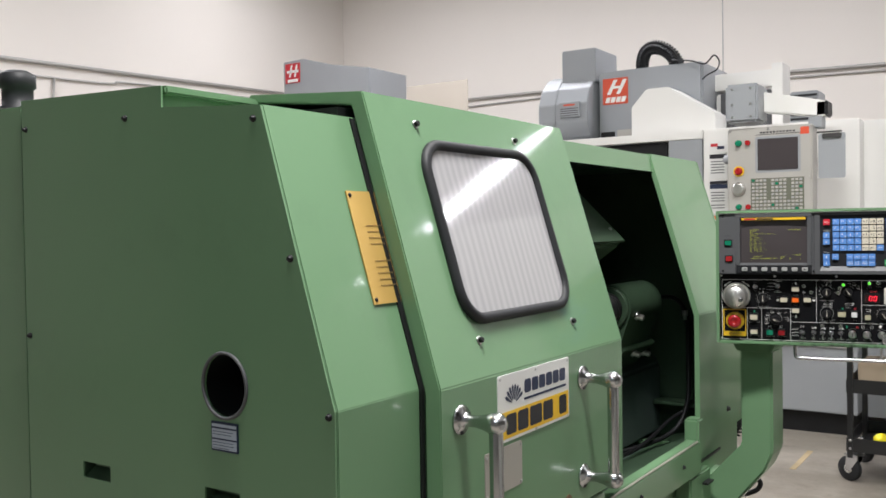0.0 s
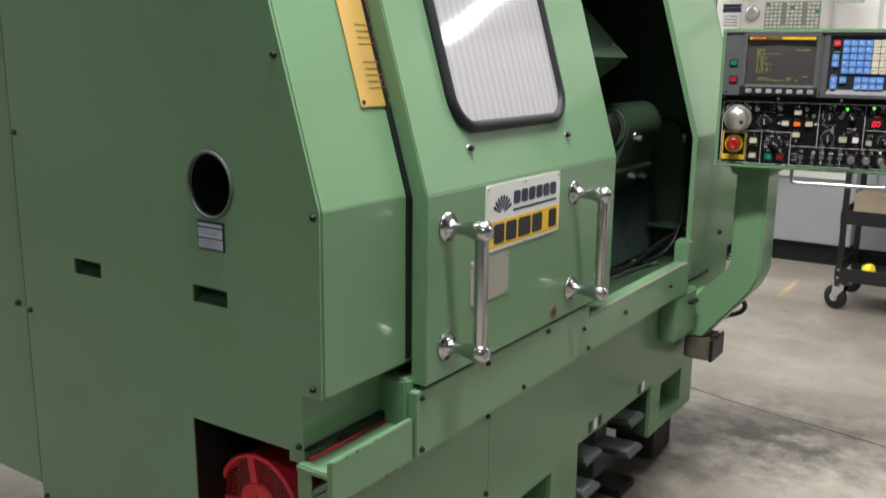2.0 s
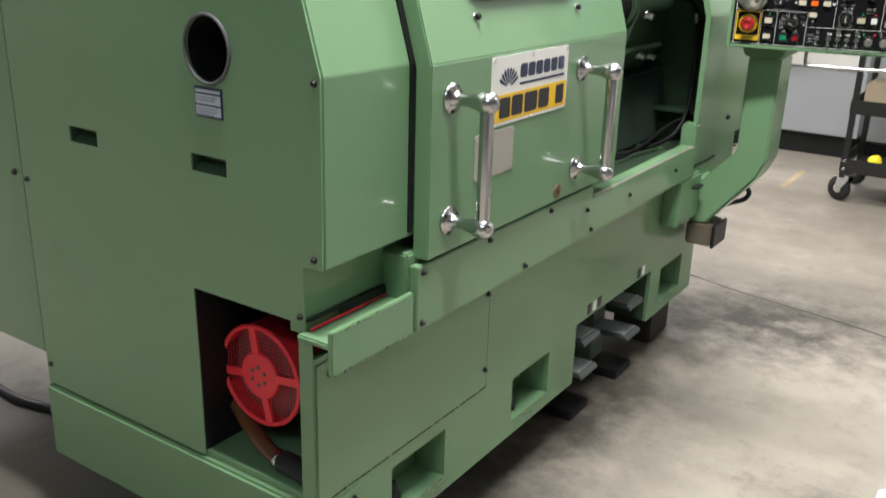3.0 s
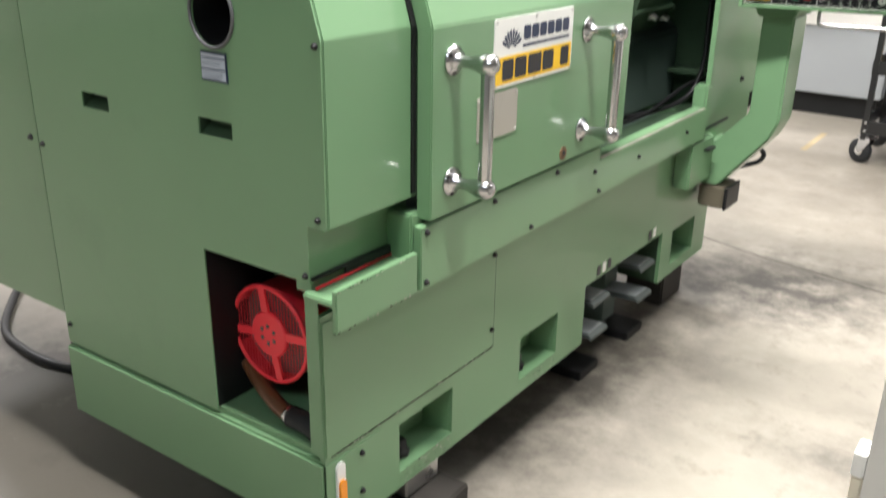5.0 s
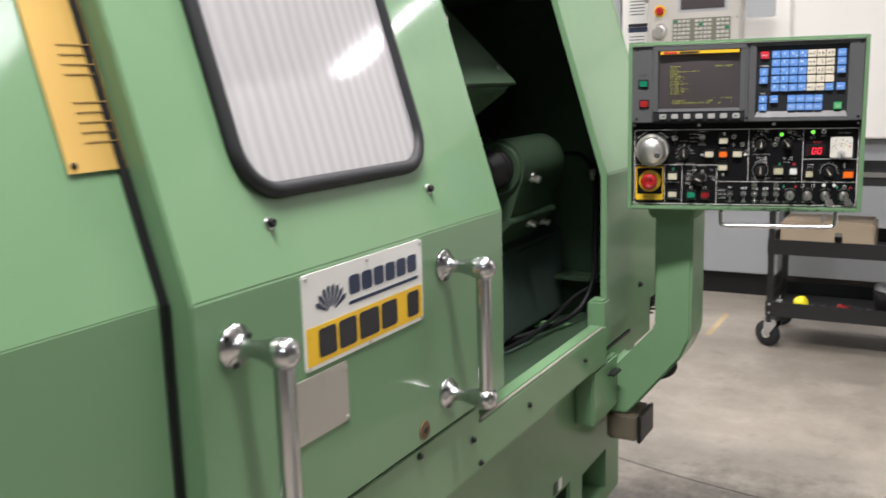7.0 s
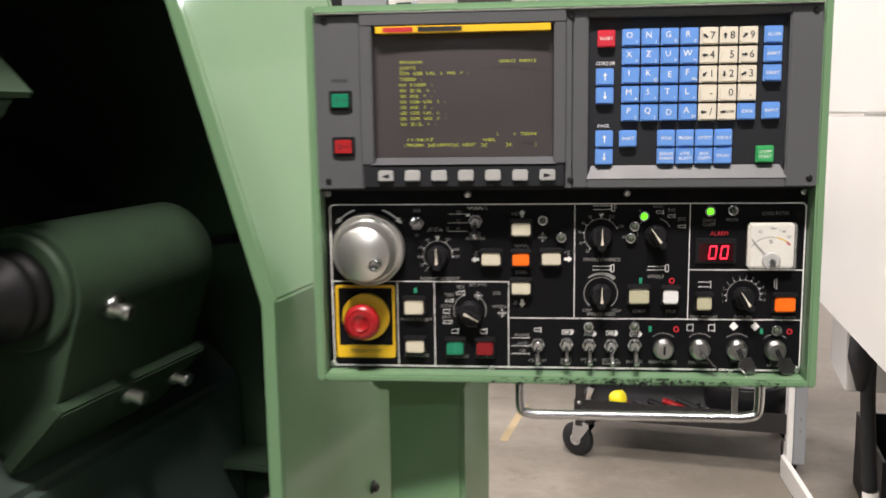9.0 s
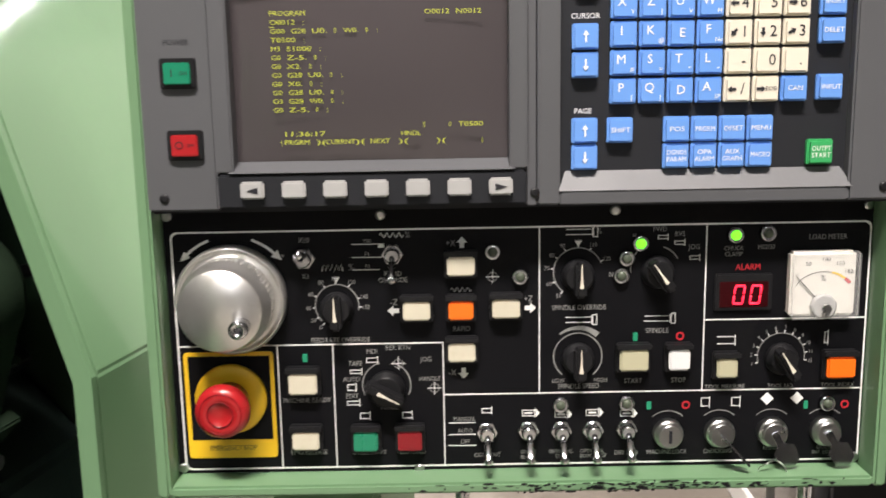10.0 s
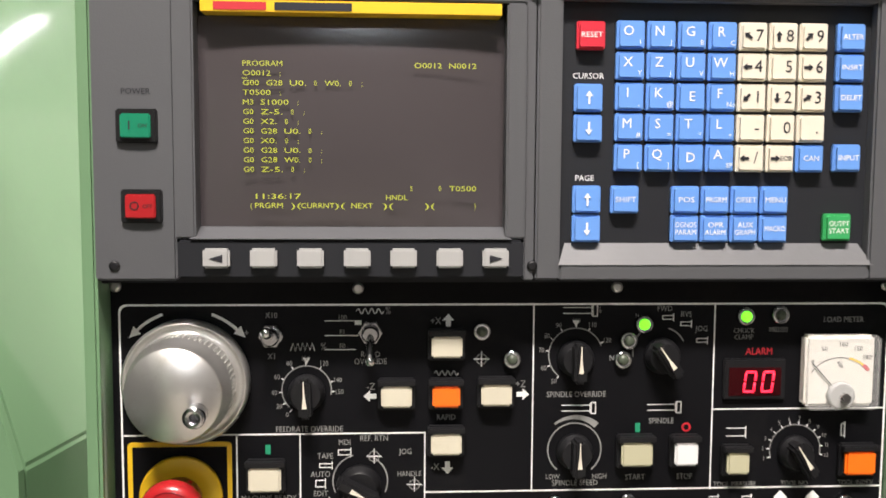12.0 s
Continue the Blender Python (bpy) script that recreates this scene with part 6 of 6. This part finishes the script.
for x in (CX0 + 0.035, CX1 - 0.035):
    for y in (CY0 + 0.04, CY1 - 0.04):
        CW = Matrix.Translation((x, y, 0)) @ Matrix.Rotation(radians(62 if x < -0.5 else 8), 4, "Z")
        w = part("caster", bm_rev([(0.03, -0.016), (0.064, -0.016), (0.069, -0.010), (0.069, 0.010), (0.064, 0.016), (0.03, 0.016)], (0, 0.035, 0.069), (1, 0, 0), 28), RUBBER, cart, "black rubber swivel caster in a bright fork", m=CW)
        for k in (-1, 1):
            part("fork", bm_prism([(-0.030, 0.128), (-0.030, 0.146), (0.040, 0.146), (0.052, 0.060), (0.022, 0.055)], 0.021 * k - 0.002, 0.021 * k + 0.002, "x"), CHROME, w, m=CW)
        part("hub", bm_rev([(0.024, -0.019), (0.024, 0.019)], (0, 0.035, 0.069), (1, 0, 0), 14), ALU, w, m=CW)
        part("plate", bm_box(-0.040, 0.040, -0.040, 0.045, 0.147, 0.156, 0.002), CHROME, w, m=CW)
for x in (CX0 + 0.015, CX1 - 0.015):
    for z in (0.19, 0.235):
        bolt((x, CY0, z), (0, -1, 0), 0.006, 0.006, cart, CHROME)
case = thing("tool_case", "tan tool case with a metal latch on the cart shelf", "case", (-0.62, 5.85, 0.18))
part("case_body", bm_box(-0.86, -0.42, 5.72, 6.0, 0.40 + 0.105, 0.66, 0.012), CARDBOARD, case)
part("latch", bm_box(-0.60, -0.565, 5.705, 5.72, 0.56, 0.61, 0.004), CHROME, case)
bkt = thing("dark_bucket", "round dark grey tub lying on the cart's lower shelf", "tub", (-0.25, 5.85, 0.18))
part("tub", bm_rev([(0.13, 0), (0.15, 0.02), (0.16, 0.12), (0.155, 0.13), (0.145, 0.125), (0.14, 0.03)], (-0.26, 5.85, 0.18), (0, 0, 1), 28), BLACK, bkt)
part("lid", bm_rev([(0.155, 0), (0.155, 0.012), (0.13, 0.018)], (-0.26, 5.85, 0.312), (0, 0, 1), 28), MILL_GREY, bkt)
torch = thing("yellow_tape_measure", "small bright yellow hand tool on the cart", "hand tool", (-0.76, 5.70, 0.18))
part("tool_body", bm_rev([(0.012, 0), (0.03, 0.01), (0.034, 0.03), (0.03, 0.055), (0.016, 0.06)], (-0.765, 5.68, 0.235), (0.6, -0.3, 0.3), 14), mat("bright_yellow_plastic", (0.85, 0.72, 0.02), 0.35, var=0.05), torch)
part("tool_foot", bm_box(-0.79, -0.71, 5.66, 5.74, 0.179, 0.215, 0.004), BLACK, torch)
for k in range(6):
    random.seed(k)
    x = -0.68 + k * 0.055
    tl = thing("hand_tool", "steel hand tool lying on the cart's lower shelf", "hand tool", (x, 5.7, 0.18), "tools on the cart")
    part("shaft", bm_rev([(0.007, 0), (0.007, 0.16)], (x, 5.68 + 0.02 * k, 0.192), (0.9, random.uniform(-0.3, 0.5), 0.10), 10), STEEL, tl)
    part("grip", bm_rev([(0.013, 0), (0.016, 0.02), (0.014, 0.09), (0.010, 0.10)], (x - 0.02, 5.66 + 0.02 * k, 0.195), (-0.8, 0.2, 0.25), 12), (BLACK, RED, RUBBER)[k % 3], tl)
cmark = tagged(part("floor_mark", bm_prism([(-1.235, 5.75), (-1.20, 5.75), (-1.20, 6.25), (-1.235, 6.25)], 0.0005, 0.0015, "z"), mat("worn_yellow_line", (0.36, 0.28, 0.16), 0.7, var=0.3, scale=12, dirt=(0.36, 0.32, 0.27), dirt_amount=0.9)), "worn yellow paint line on the concrete", "floor marking", kind="structure")
cr = part("floor_crack", bm_tube(curve_pts([(-1.7, 4.15, 0), (-1.0, 3.92, 0), (-0.4, 3.80, 0), (0.2, 3.62, 0), (1.0, 3.5, 0), (3.0, 3.1, 0)], 6), 0.0026, 5), mat("crack_dirt", (0.10, 0.09, 0.08), 0.9, var=0.2))
tagged(cr, "fine crack across the concrete floor", "crack", kind="structure")

# ---- vertical mill behind ----
mill = thing("milling_machine", "grey and white vertical machining centre with hanging control arm", "milling machine", (-1.7, 7.5, 0))
MY = 6.75
part("base_panel", bm_box(-3.3, -1.02, MY, 8.6, 0.15, 0.98, 0.006), MILL_GREY, mill)
part("toe_kick", bm_box(-3.25, -1.05, MY + 0.06, 8.5, 0.0, 0.149), BLACK, mill)
part("front_apron", bm_prism([(MY - 0.12, 0.98), (MY - 0.12, 1.05), (MY + 0.02, 1.05), (MY + 0.02, 0.60), (MY - 0.02, 0.60)], -3.28, -1.05, "x"), MILL_WHITE, mill)
part("door_frame", bm_box(-2.03, -1.0, MY - 0.02, 8.4, 1.05, 2.12, 0.008), MILL_WHITE, mill)
part("side_wall", bm_box(-3.55, -3.40, MY - 0.02, 8.4, 1.05, 2.06, 0.008), MILL_WHITE, mill)
part("top_rail", bm_box(-3.55, -2.035, MY - 0.02, MY + 0.08, 2.055, 2.115, 0.004), MILL_WHITE, mill)
part("window_band", bm_box(-3.39, -2.31, MY + 0.02, MY + 0.04, 1.06, 2.05), BLACK, mill, "dark enclosure window")
part("window_slat", bm_box(-3.39, -2.9, MY - 0.005, MY + 0.018, 1.985, 2.03, 0.003), MILL_GREY, mill)
part("grey_jamb", bm_box(-2.29, -2.04, MY - 0.015, MY + 0.02, 1.06, 2.054, 0.003), MILL_GREY, mill)
part("enclosure_back", bm_box(-3.40, -2.03, 8.3, 8.4, 1.0, 2.06), MILL_WHITE, mill)
part("right_wing", bm_box(-1.26, -0.30, 6.92, 8.4, 1.0, 2.12, 0.008), MILL_WHITE, mill)
part("wing_base", bm_box(-1.0, -0.30, 7.0, 8.4, 0.1, 0.99, 0.004), MILL_GREY, mill)
HY = 7.15
part("spindle_head", bm_box(-3.02, -2.16, HY, 7.9, 1.9, 2.69, 0.02), MILL_GREY, mill, "grey spindle head cover")
sh = part("head_shroud", bm_prism([(-2.62, 2.0), (-2.62, 2.34), (-2.50, 2.47), (-2.33, 2.47), (-1.98, 2.25), (-1.98, 2.0)], HY - 0.30, HY - 0.01, "y", 0.006), MILL_WHITE, mill, "white sheet metal shroud")
drum = [(HY + 0.20 + 0.345 * math.cos(radians(a)), 2.365 + 0.345 * math.sin(radians(a))) for a in range(0, 360, 24)]
cyl = part("tool_changer_drum", bm_prism(drum, -3.50, -3.06, "x", 0.006), MILL_GREY, mill, "grey faceted sheet metal motor drum")
part("drum_flange", bm_prism([(HY + 0.20 + 0.352 * math.cos(radians(a)), 2.365 + 0.352 * math.sin(radians(a))) for a in range(0, 360, 24)], -3.36, -3.345, "x"), MILL_GREY, cyl)
dl = part("drum_label", bm_box(-3.30, -3.12, HY - 0.160, HY - 0.120, 2.33, 2.45), MILL_GREY, cyl, "grey warning label")
part("drum_box", bm_box(-3.345, -3.045, HY, 7.6, 2.62, 2.90, 0.006), MILL_GREY, mill)
MARK = mat("orange_red_mark", (0.60, 0.075, 0.03), 0.45, var=0.08)
lg = part("maker_mark", bm_box(-2.98, -2.765, HY - 0.004, HY, 2.42, 2.63), MARK, mill, "orange-red square maker's mark")
for k, (p, q) in enumerate((((-2.945, 2.50), (-2.885, 2.615)), ((-2.865, 2.50), (-2.805, 2.615)))):
    part("mark_bar", bm_prism([(p[0], p[1]), (p[0] + 0.032, p[1]), (q[0] + 0.032, q[1]), (q[0], q[1])], HY - 0.006, HY - 0.0045, "y"), WHITE_INK, lg)
part("mark_bar", bm_box(-2.90, -2.83, HY - 0.0075, HY - 0.0062, 2.545, 2.565), WHITE_INK, lg)
for k in range(4):
    part("mark_bar", bm_prism([(-2.96 + 0.045 * k, 2.435), (-2.925 + 0.045 * k, 2.435), (-2.912 + 0.045 * k, 2.478), (-2.947 + 0.045 * k, 2.478)], HY - 0.006, HY - 0.0045, "y"), WHITE_INK, lg)
part("label_line", bm_box(-3.26, -3.16, HY - 0.1615, HY - 0.1602, 2.42, 2.434), MARK, dl)
for k in range(4):
    part("label_line", bm_box(-3.29, -3.13, HY - 0.1615, HY - 0.1602, 2.340 + 0.018 * k, 2.347 + 0.018 * k), GREY_PL, dl)
part("caution_label", bm_box(-3.0, -2.88, HY - 0.003, HY, 2.14, 2.20), BLACK, mill)
part("caution_label", bm_box(-2.86, -2.72, HY - 0.003, HY, 2.15, 2.21), PEND_GREY, mill)
arch = curve_pts([(-2.715, HY + 0.2, 2.60), (-2.718, HY + 0.2, 2.77), (-2.68, HY + 0.2, 2.86), (-2.59, HY + 0.2, 2.875), (-2.48, HY + 0.2, 2.81), (-2.42, HY + 0.2, 2.70), (-2.41, HY + 0.2, 2.62)], 6)
def flat_sided(bm):
    for f in bm.faces:
        f.smooth = False
    return bm


chain = part("cable_carrier", flat_sided(bm_tube(arch, 0.054, 4)), BLACK, mill, "black ribbed cable carrier arch")
for k in range(1, len(arch) - 1):
    p, q = Vector(arch[k - 1]), Vector(arch[k + 1])
    part("link", flat_sided(bm_rev([(0.056, -0.006), (0.059, -0.005), (0.059, 0.005), (0.056, 0.006)], tuple(arch[k]), tuple((q - p).normalized()), 4)), RUBBER, chain)
part("loose_cable", bm_tube(curve_pts([(-2.40, HY, 2.72), (-2.24, HY - 0.05, 2.69), (-2.13, HY - 0.05, 2.655), (-2.06, HY - 0.05, 2.71), (-2.02, HY - 0.05, 2.66), (-2.04, HY - 0.05, 2.60), (-2.12, HY, 2.58), (-2.17, HY + 0.02, 2.55)]), 0.006, 6), BLACK, mill)
part("column_top", bm_box(-2.15, -1.70, 7.45, 8.2, 2.12, 2.46, 0.01), MILL_WHITE, mill)
part("column_beam", bm_box(-2.35, -1.68, 7.46, 7.7, 2.49, 2.62, 0.006), MILL_WHITE, mill)
part("column_post", bm_box(-1.677, -1.60, 7.25, 7.5, 2.12, 2.63, 0.005), MILL_WHITE, mill)
part("way_cover", bm_box(-2.10, -1.72, 7.40, 7.449, 2.13, 2.46, 0.004), GREY_PL, mill)
mt_ = part("axis_motor", bm_box(-1.55, -1.35, 7.25, 7.5, 2.13, 2.40, 0.01), MILL_GREY, mill)
for k in range(6):
    part("fin", bm_box(-1.54, -1.36, 7.238, 7.249, 2.19 + k * 0.034, 2.205 + k * 0.034), RUBBER, mt_)
# hanging arm and control head
part("arm_joint", bm_box(-1.705, -1.50, 6.15, 6.40, 2.085, 2.33, 0.015), MILL_GREY, mill)
part("arm", bm_prism([(-1.50, 2.155), (-1.50, 2.285), (-1.13, 2.20), (-1.13, 2.10)], 6.30, 6.42, "y", 0.004), MILL_WHITE, mill)
for x in (-1.66, -1.545):
    for z in (2.12, 2.20, 2.30):
        part("screw", bm_rev([(0.008, 0), (0.008, 0.004)], (x, 6.15, z), (0, -1, 0), 8), STEEL, mill)
part("arm_end", bm_box(-1.185, -1.115, 6.30, 6.46, 2.105, 2.20, 0.008), BLACK, mill)
part("arm_clamp", bm_box(-1.225, -1.145, 6.28, 6.40, 2.03, 2.102, 0.005), MILL_GREY, mill)
PY = 6.2
HEAD_GREY = mat("dull_control_grey", (0.40, 0.385, 0.355), 0.42, var=0.06)
KEYBED = mat("olive_key_field", (0.13, 0.135, 0.10), 0.6, var=0.1)
part("key_field", bm_box(-1.560, -1.235, PY - 0.0022, PY - 0.0005, 1.488, 1.725), KEYBED, mill)
ch = part("control_head", bm_box(-1.705, -1.185, PY, PY + 0.14, 1.35, 2.05, 0.008), HEAD_GREY, mill, "beige-grey control head with screen and keys")
part("screen", bm_box(-1.515, -1.27, PY - 0.004, PY - 0.001, 1.775, 1.975), CRT_GLASS, ch)
part("bezel", bm_prism(rrect(-1.53, -1.255, 1.760, 1.990, 0.01), PY - 0.0012, PY, "y"), MILL_GREY, ch)
for r in range(10):
    for c in range(13):
        if c not in (4, 9) or r > 5:
            part("key", bm_box(-1.553 + c * 0.0242, -1.535 + c * 0.0242, PY - 0.005, PY, 1.704 - r * 0.0225, 1.718 - r * 0.0225, 0.001), (GREY_LT, HEAD_GREY, PEND_GREY, GREEN_LENS)[3 if (r * 7 + c * 5) % 37 == 0 else (r + c) % 3], ch)
part("name_strip", bm_box(-1.530, -1.255, PY - 0.002, PY, 2.000, 2.003), INK, ch)
for x, z in ((-1.69, 2.035), (-1.20, 2.035), (-1.69, 1.37), (-1.20, 1.37), (-1.20, 1.72), (-1.45, 2.035)):
    part("screw", bm_rev([(0.007, 0), (0.007, 0.003)], (x, PY, z), (0, -1, 0), 8), STEEL, ch)
for z, mt2, r in ((1.955, GREEN_LENS, 0.018), (1.775, RED, 0.021), (1.66, ALU, 0.038), (1.545, GREEN_LENS, 0.016)):
    part("control_knob", bm_rev([(r * 1.2, 0), (r * 1.2, 0.005), (r, 0.008), (r, 0.025), (r * 0.8, 0.03)], (-1.635, PY, z), (0, -1, 0), 20), mt2, ch)
for z in (1.955, 1.545):
    part("control_knob", bm_rev([(0.016, 0), (0.016, 0.02)], (-1.575, PY, z), (0, -1, 0), 16), RED, ch)
part("stop_disc", bm_rev([(0.034, 0), (0.034, 0.004)], (-1.635, PY, 1.775), (0, -1, 0), 24), YELLOW, ch)
for k in range(11):
    part("mark_bar", bm_box(-1.50 + 0.02 * k, -1.488 + 0.02 * k, PY - 0.002, PY, 2.010, 2.020), INK, ch)
part("mark_bar", bm_box(-1.255, -1.205, PY - 0.002, PY, 1.990, 2.035), MARK, ch)
part("side_knob", bm_rev([(0.03, 0), (0.03, 0.04), (0.02, 0.05)], (-1.70, PY + 0.07, 1.86), (-1, 0, 0), 16), MILL_GREY, ch)
cb = thing("clipboard", "grey clipboard hanging beside the mill's control head", "clipboard", (-1.07, 6.25, 1.7))
part("board", bm_prism(rrect(-1.155, -1.0, 1.71, 1.985, 0.012), 6.22, 6.226, "y"), MILL_GREY, cb)
part("clip", bm_box(-1.13, -1.02, 6.205, 6.219, 1.955, 1.985, 0.004), CHROME, cb)
part("rail", bm_box(-1.165, -1.02, 6.227, 6.24, 1.99, 2.0), CHROME, cb)
for z0, z1, mt3 in ((1.945, 2.03, PLATE), (1.905, 1.935, INK), (1.76, 1.904, PLATE), (1.725, 1.745, INK), (1.69, 1.722, NAVY), (1.50, 1.689, PLATE), (1.47, 1.495, ORANGE)):
    part("safety_label", bm_box(-1.985, -1.86, MY - 0.024, MY - 0.021, z0, z1), mt3, mill)
for x, z in ((-1.975, 1.99), (-1.93, 1.97)):
    part("safety_mark", bm_box(x, x + 0.05, MY - 0.0255, MY - 0.0242, z, z + 0.022), (RED_INK, NAVY)[x > -1.95], mill)
for z in (1.88, 1.86, 1.84, 1.82, 1.80, 1.66, 1.64, 1.62, 1.60, 1.57, 1.55):
    part("label_line", bm_box(-1.975, -1.88, MY - 0.0255, MY - 0.0242, z, z + 0.006), GREY_PL, mill)
# second mill, further back
m2 = thing("milling_machine", "second grey milling machine with its head above the lathe's roof", "milling machine", (-6.8, 8.6, 0))
part("base", bm_box(-7.6, -5.9, 8.3, 9.9, 0.0, 1.9, 0.01), MILL_WHITE, m2)
part("head_cover", bm_prism([(-7.51, 1.9), (-7.51, 3.44), (-7.2, 3.45), (-6.75, 3.33), (-6.21, 3.24), (-6.21, 1.9)], 8.2, 8.9, "y", 0.01), MILL_GREY, m2)
lg2 = part("maker_mark", bm_box(-7.47, -7.24, 8.192, 8.196, 3.18, 3.41), RED_INK, m2)
part("mark_bar", bm_box(-7.44, -7.26, 8.186, 8.190, 3.30, 3.33), WHITE_INK, lg2)
part("mark_bar", bm_prism([(-7.41, 3.25), (-7.385, 3.25), (-7.35, 3.39), (-7.375, 3.39)], 8.186, 8.190, "y"), WHITE_INK, lg2)
part("mark_bar", bm_prism([(-7.33, 3.25), (-7.305, 3.25), (-7.27, 3.39), (-7.295, 3.39)], 8.186, 8.190, "y"), WHITE_INK, lg2)
part("mark_bar", bm_box(-7.43, -7.27, 8.186, 8.190, 3.19, 3.225), WHITE_INK, lg2)
sg = thing("splash_guard", "cloudy plastic splash guard sheet on a stand behind the lathe", "guard sheet", (-5.5, 8.5, 0))
part("sheet", bm_box(-5.92, -5.12, 8.5, 8.508, 2.0, 3.03), glass("cloudy_plastic", (0.62, 0.56, 0.48), 0.4, 0.75), sg)
part("stand", bm_box(-5.9, -5.14, 8.48, 8.54, 0.0, 2.0, 0.004), MILL_GREY, sg)

# ---- white machine across the aisle ----
wm = thing("white_machine", "white enclosed machine tool across the aisle", "machine tool", (0.6, 4.6, 0))
WMX = Matrix.Translation((-0.085, 5.4, 0)) @ Matrix.Rotation(math.atan(0.15), 4, "Z")
part("lower_cover", bm_prism([(0.55, 1.340), (0.55, 0.80), (0, 0.75), (-0.9, 0.665), (-2.1, 0.56), (-2.1, 1.340)], 0.0, 0.03, "x", 0.006), MILL_WHITE, wm, "glossy white side cover", m=WMX)
part("upper_cover", bm_prism([(0.55, 1.347), (0.55, 2.2), (-2.1, 2.2), (-2.1, 1.347)], 0.0, 0.03, "x", 0.006), MILL_WHITE, wm, m=WMX)
part("body", bm_box(0.30, 1.6, -2.0, 0.5, 0.80, 2.15), CABINET, wm, m=WMX)
part("far_leg", bm_box(-0.002, 0.018, 0.20, 0.25, 0.0, 0.78, 0.002), MILL_WHITE, wm, m=WMX)
part("leg_channel", bm_box(0.022, 0.066, 0.21, 0.26, 0.06, 0.78, 0.003), MILL_GREY, wm, "grey steel leg channel", m=WMX)
part("floor_strip", bm_box(-0.012, 0.006, -2.2, 0.25, 0.0, 0.085, 0.004), MILL_WHITE, wm, m=WMX)
part("under_box", bm_box(-0.005, 0.16, 5.12, 5.45, 0.50, 0.70, 0.004), CABINET, wm)
part("drain_hose", bm_tube(curve_pts([(0.052, 5.08, 0.64), (0.055, 5.08, 0.50), (0.066, 5.08, 0.32), (0.076, 5.08, 0.20)]), 0.022, 12), RUBBER, wm, "thick black drain hose")
part("hose_end", bm_rev([(0.024, 0), (0.024, 0.10), (0.019, 0.12)], (0.078, 5.08, 0.20), (0.03, 0, -1), 14), PEND_GREY, wm)
part("funnel", bm_rev([(0.035, 0), (0.04, 0.08), (0.012, 0.18)], (0.02, 5.0, 0.72), (0, 0, -1), 16), RUBBER, wm)
bin_ = thing("drip_bin", "open black drip bin on the floor", "bin", (0.32, 5.4, 0))
bm = bm_box(0.12, 0.52, 5.15, 5.65, 0.04, 0.05)
for b in ((0.12, 0.13, 5.15, 5.65), (0.51, 0.52, 5.15, 5.65), (0.13, 0.51, 5.15, 5.16), (0.13, 0.51, 5.64, 5.65)):
    bm_box(*b, 0.0, 0.27, bm=bm)
bmesh.ops.recalc_face_normals(bm, faces=bm.faces)
part("tub", bm, BLACK, bin_)
# pale cabinet close beside the path
nc = thing("grey_cabinet", "pale grey sheet metal cabinet with a dark door seam", "cabinet", (0.3, 1.7, 0))
NX, NY = -0.074, 1.36
part("side_post", bm_box(NX, NX + 0.042, NY, 2.1, 0.0, 1.054, 0.006), CABINET, nc)
part("door", bm_box(NX + 0.049, NX + 0.9, NY + 0.004, NY + 0.03, 0.03, 1.054, 0.003), CABINET, nc)
part("body", bm_box(NX + 0.043, NX + 0.9, NY + 0.034, 2.1, 0.0, 1.054), RUBBER, nc)
part("buffer", bm_box(NX - 0.002, NX + 0.07, NY - 0.006, NY + 0.06, 1.055, 1.092, 0.004), BLACK, nc, "black corner buffer")
part("buffer_cap", bm_box(NX + 0.012, NX + 0.07, NY + 0.004, NY + 0.06, 1.093, 1.22, 0.004), CABINET, nc)
part("latch_strip", bm_box(NX - 0.014, NX - 0.001, NY + 0.01, NY + 0.04, 0.45, 0.715, 0.002), CREAM, nc, "yellowed latch strip")
part("latch_tip", bm_box(NX - 0.016, NX - 0.001, NY + 0.006, NY + 0.044, 0.716, 0.75, 0.002), WHITE_BTN, nc)
# cable on the floor behind the lathe's end
fcb = thing("floor_cable", "thick black cable lying on the concrete behind the lathe", "cable", (-2.4, 1.7, 0))
part("cable", bm_tube(curve_pts([(-1.93, 1.72, 0.42), (-2.0, 1.70, 0.12), (-2.2, 1.66, 0.02), (-2.45, 1.62, 0.014), (-2.75, 1.72, 0.014), (-3.2, 2.2, 0.014), (-3.6, 3.2, 0.014)]), 0.014, 10), RUBBER, fcb)
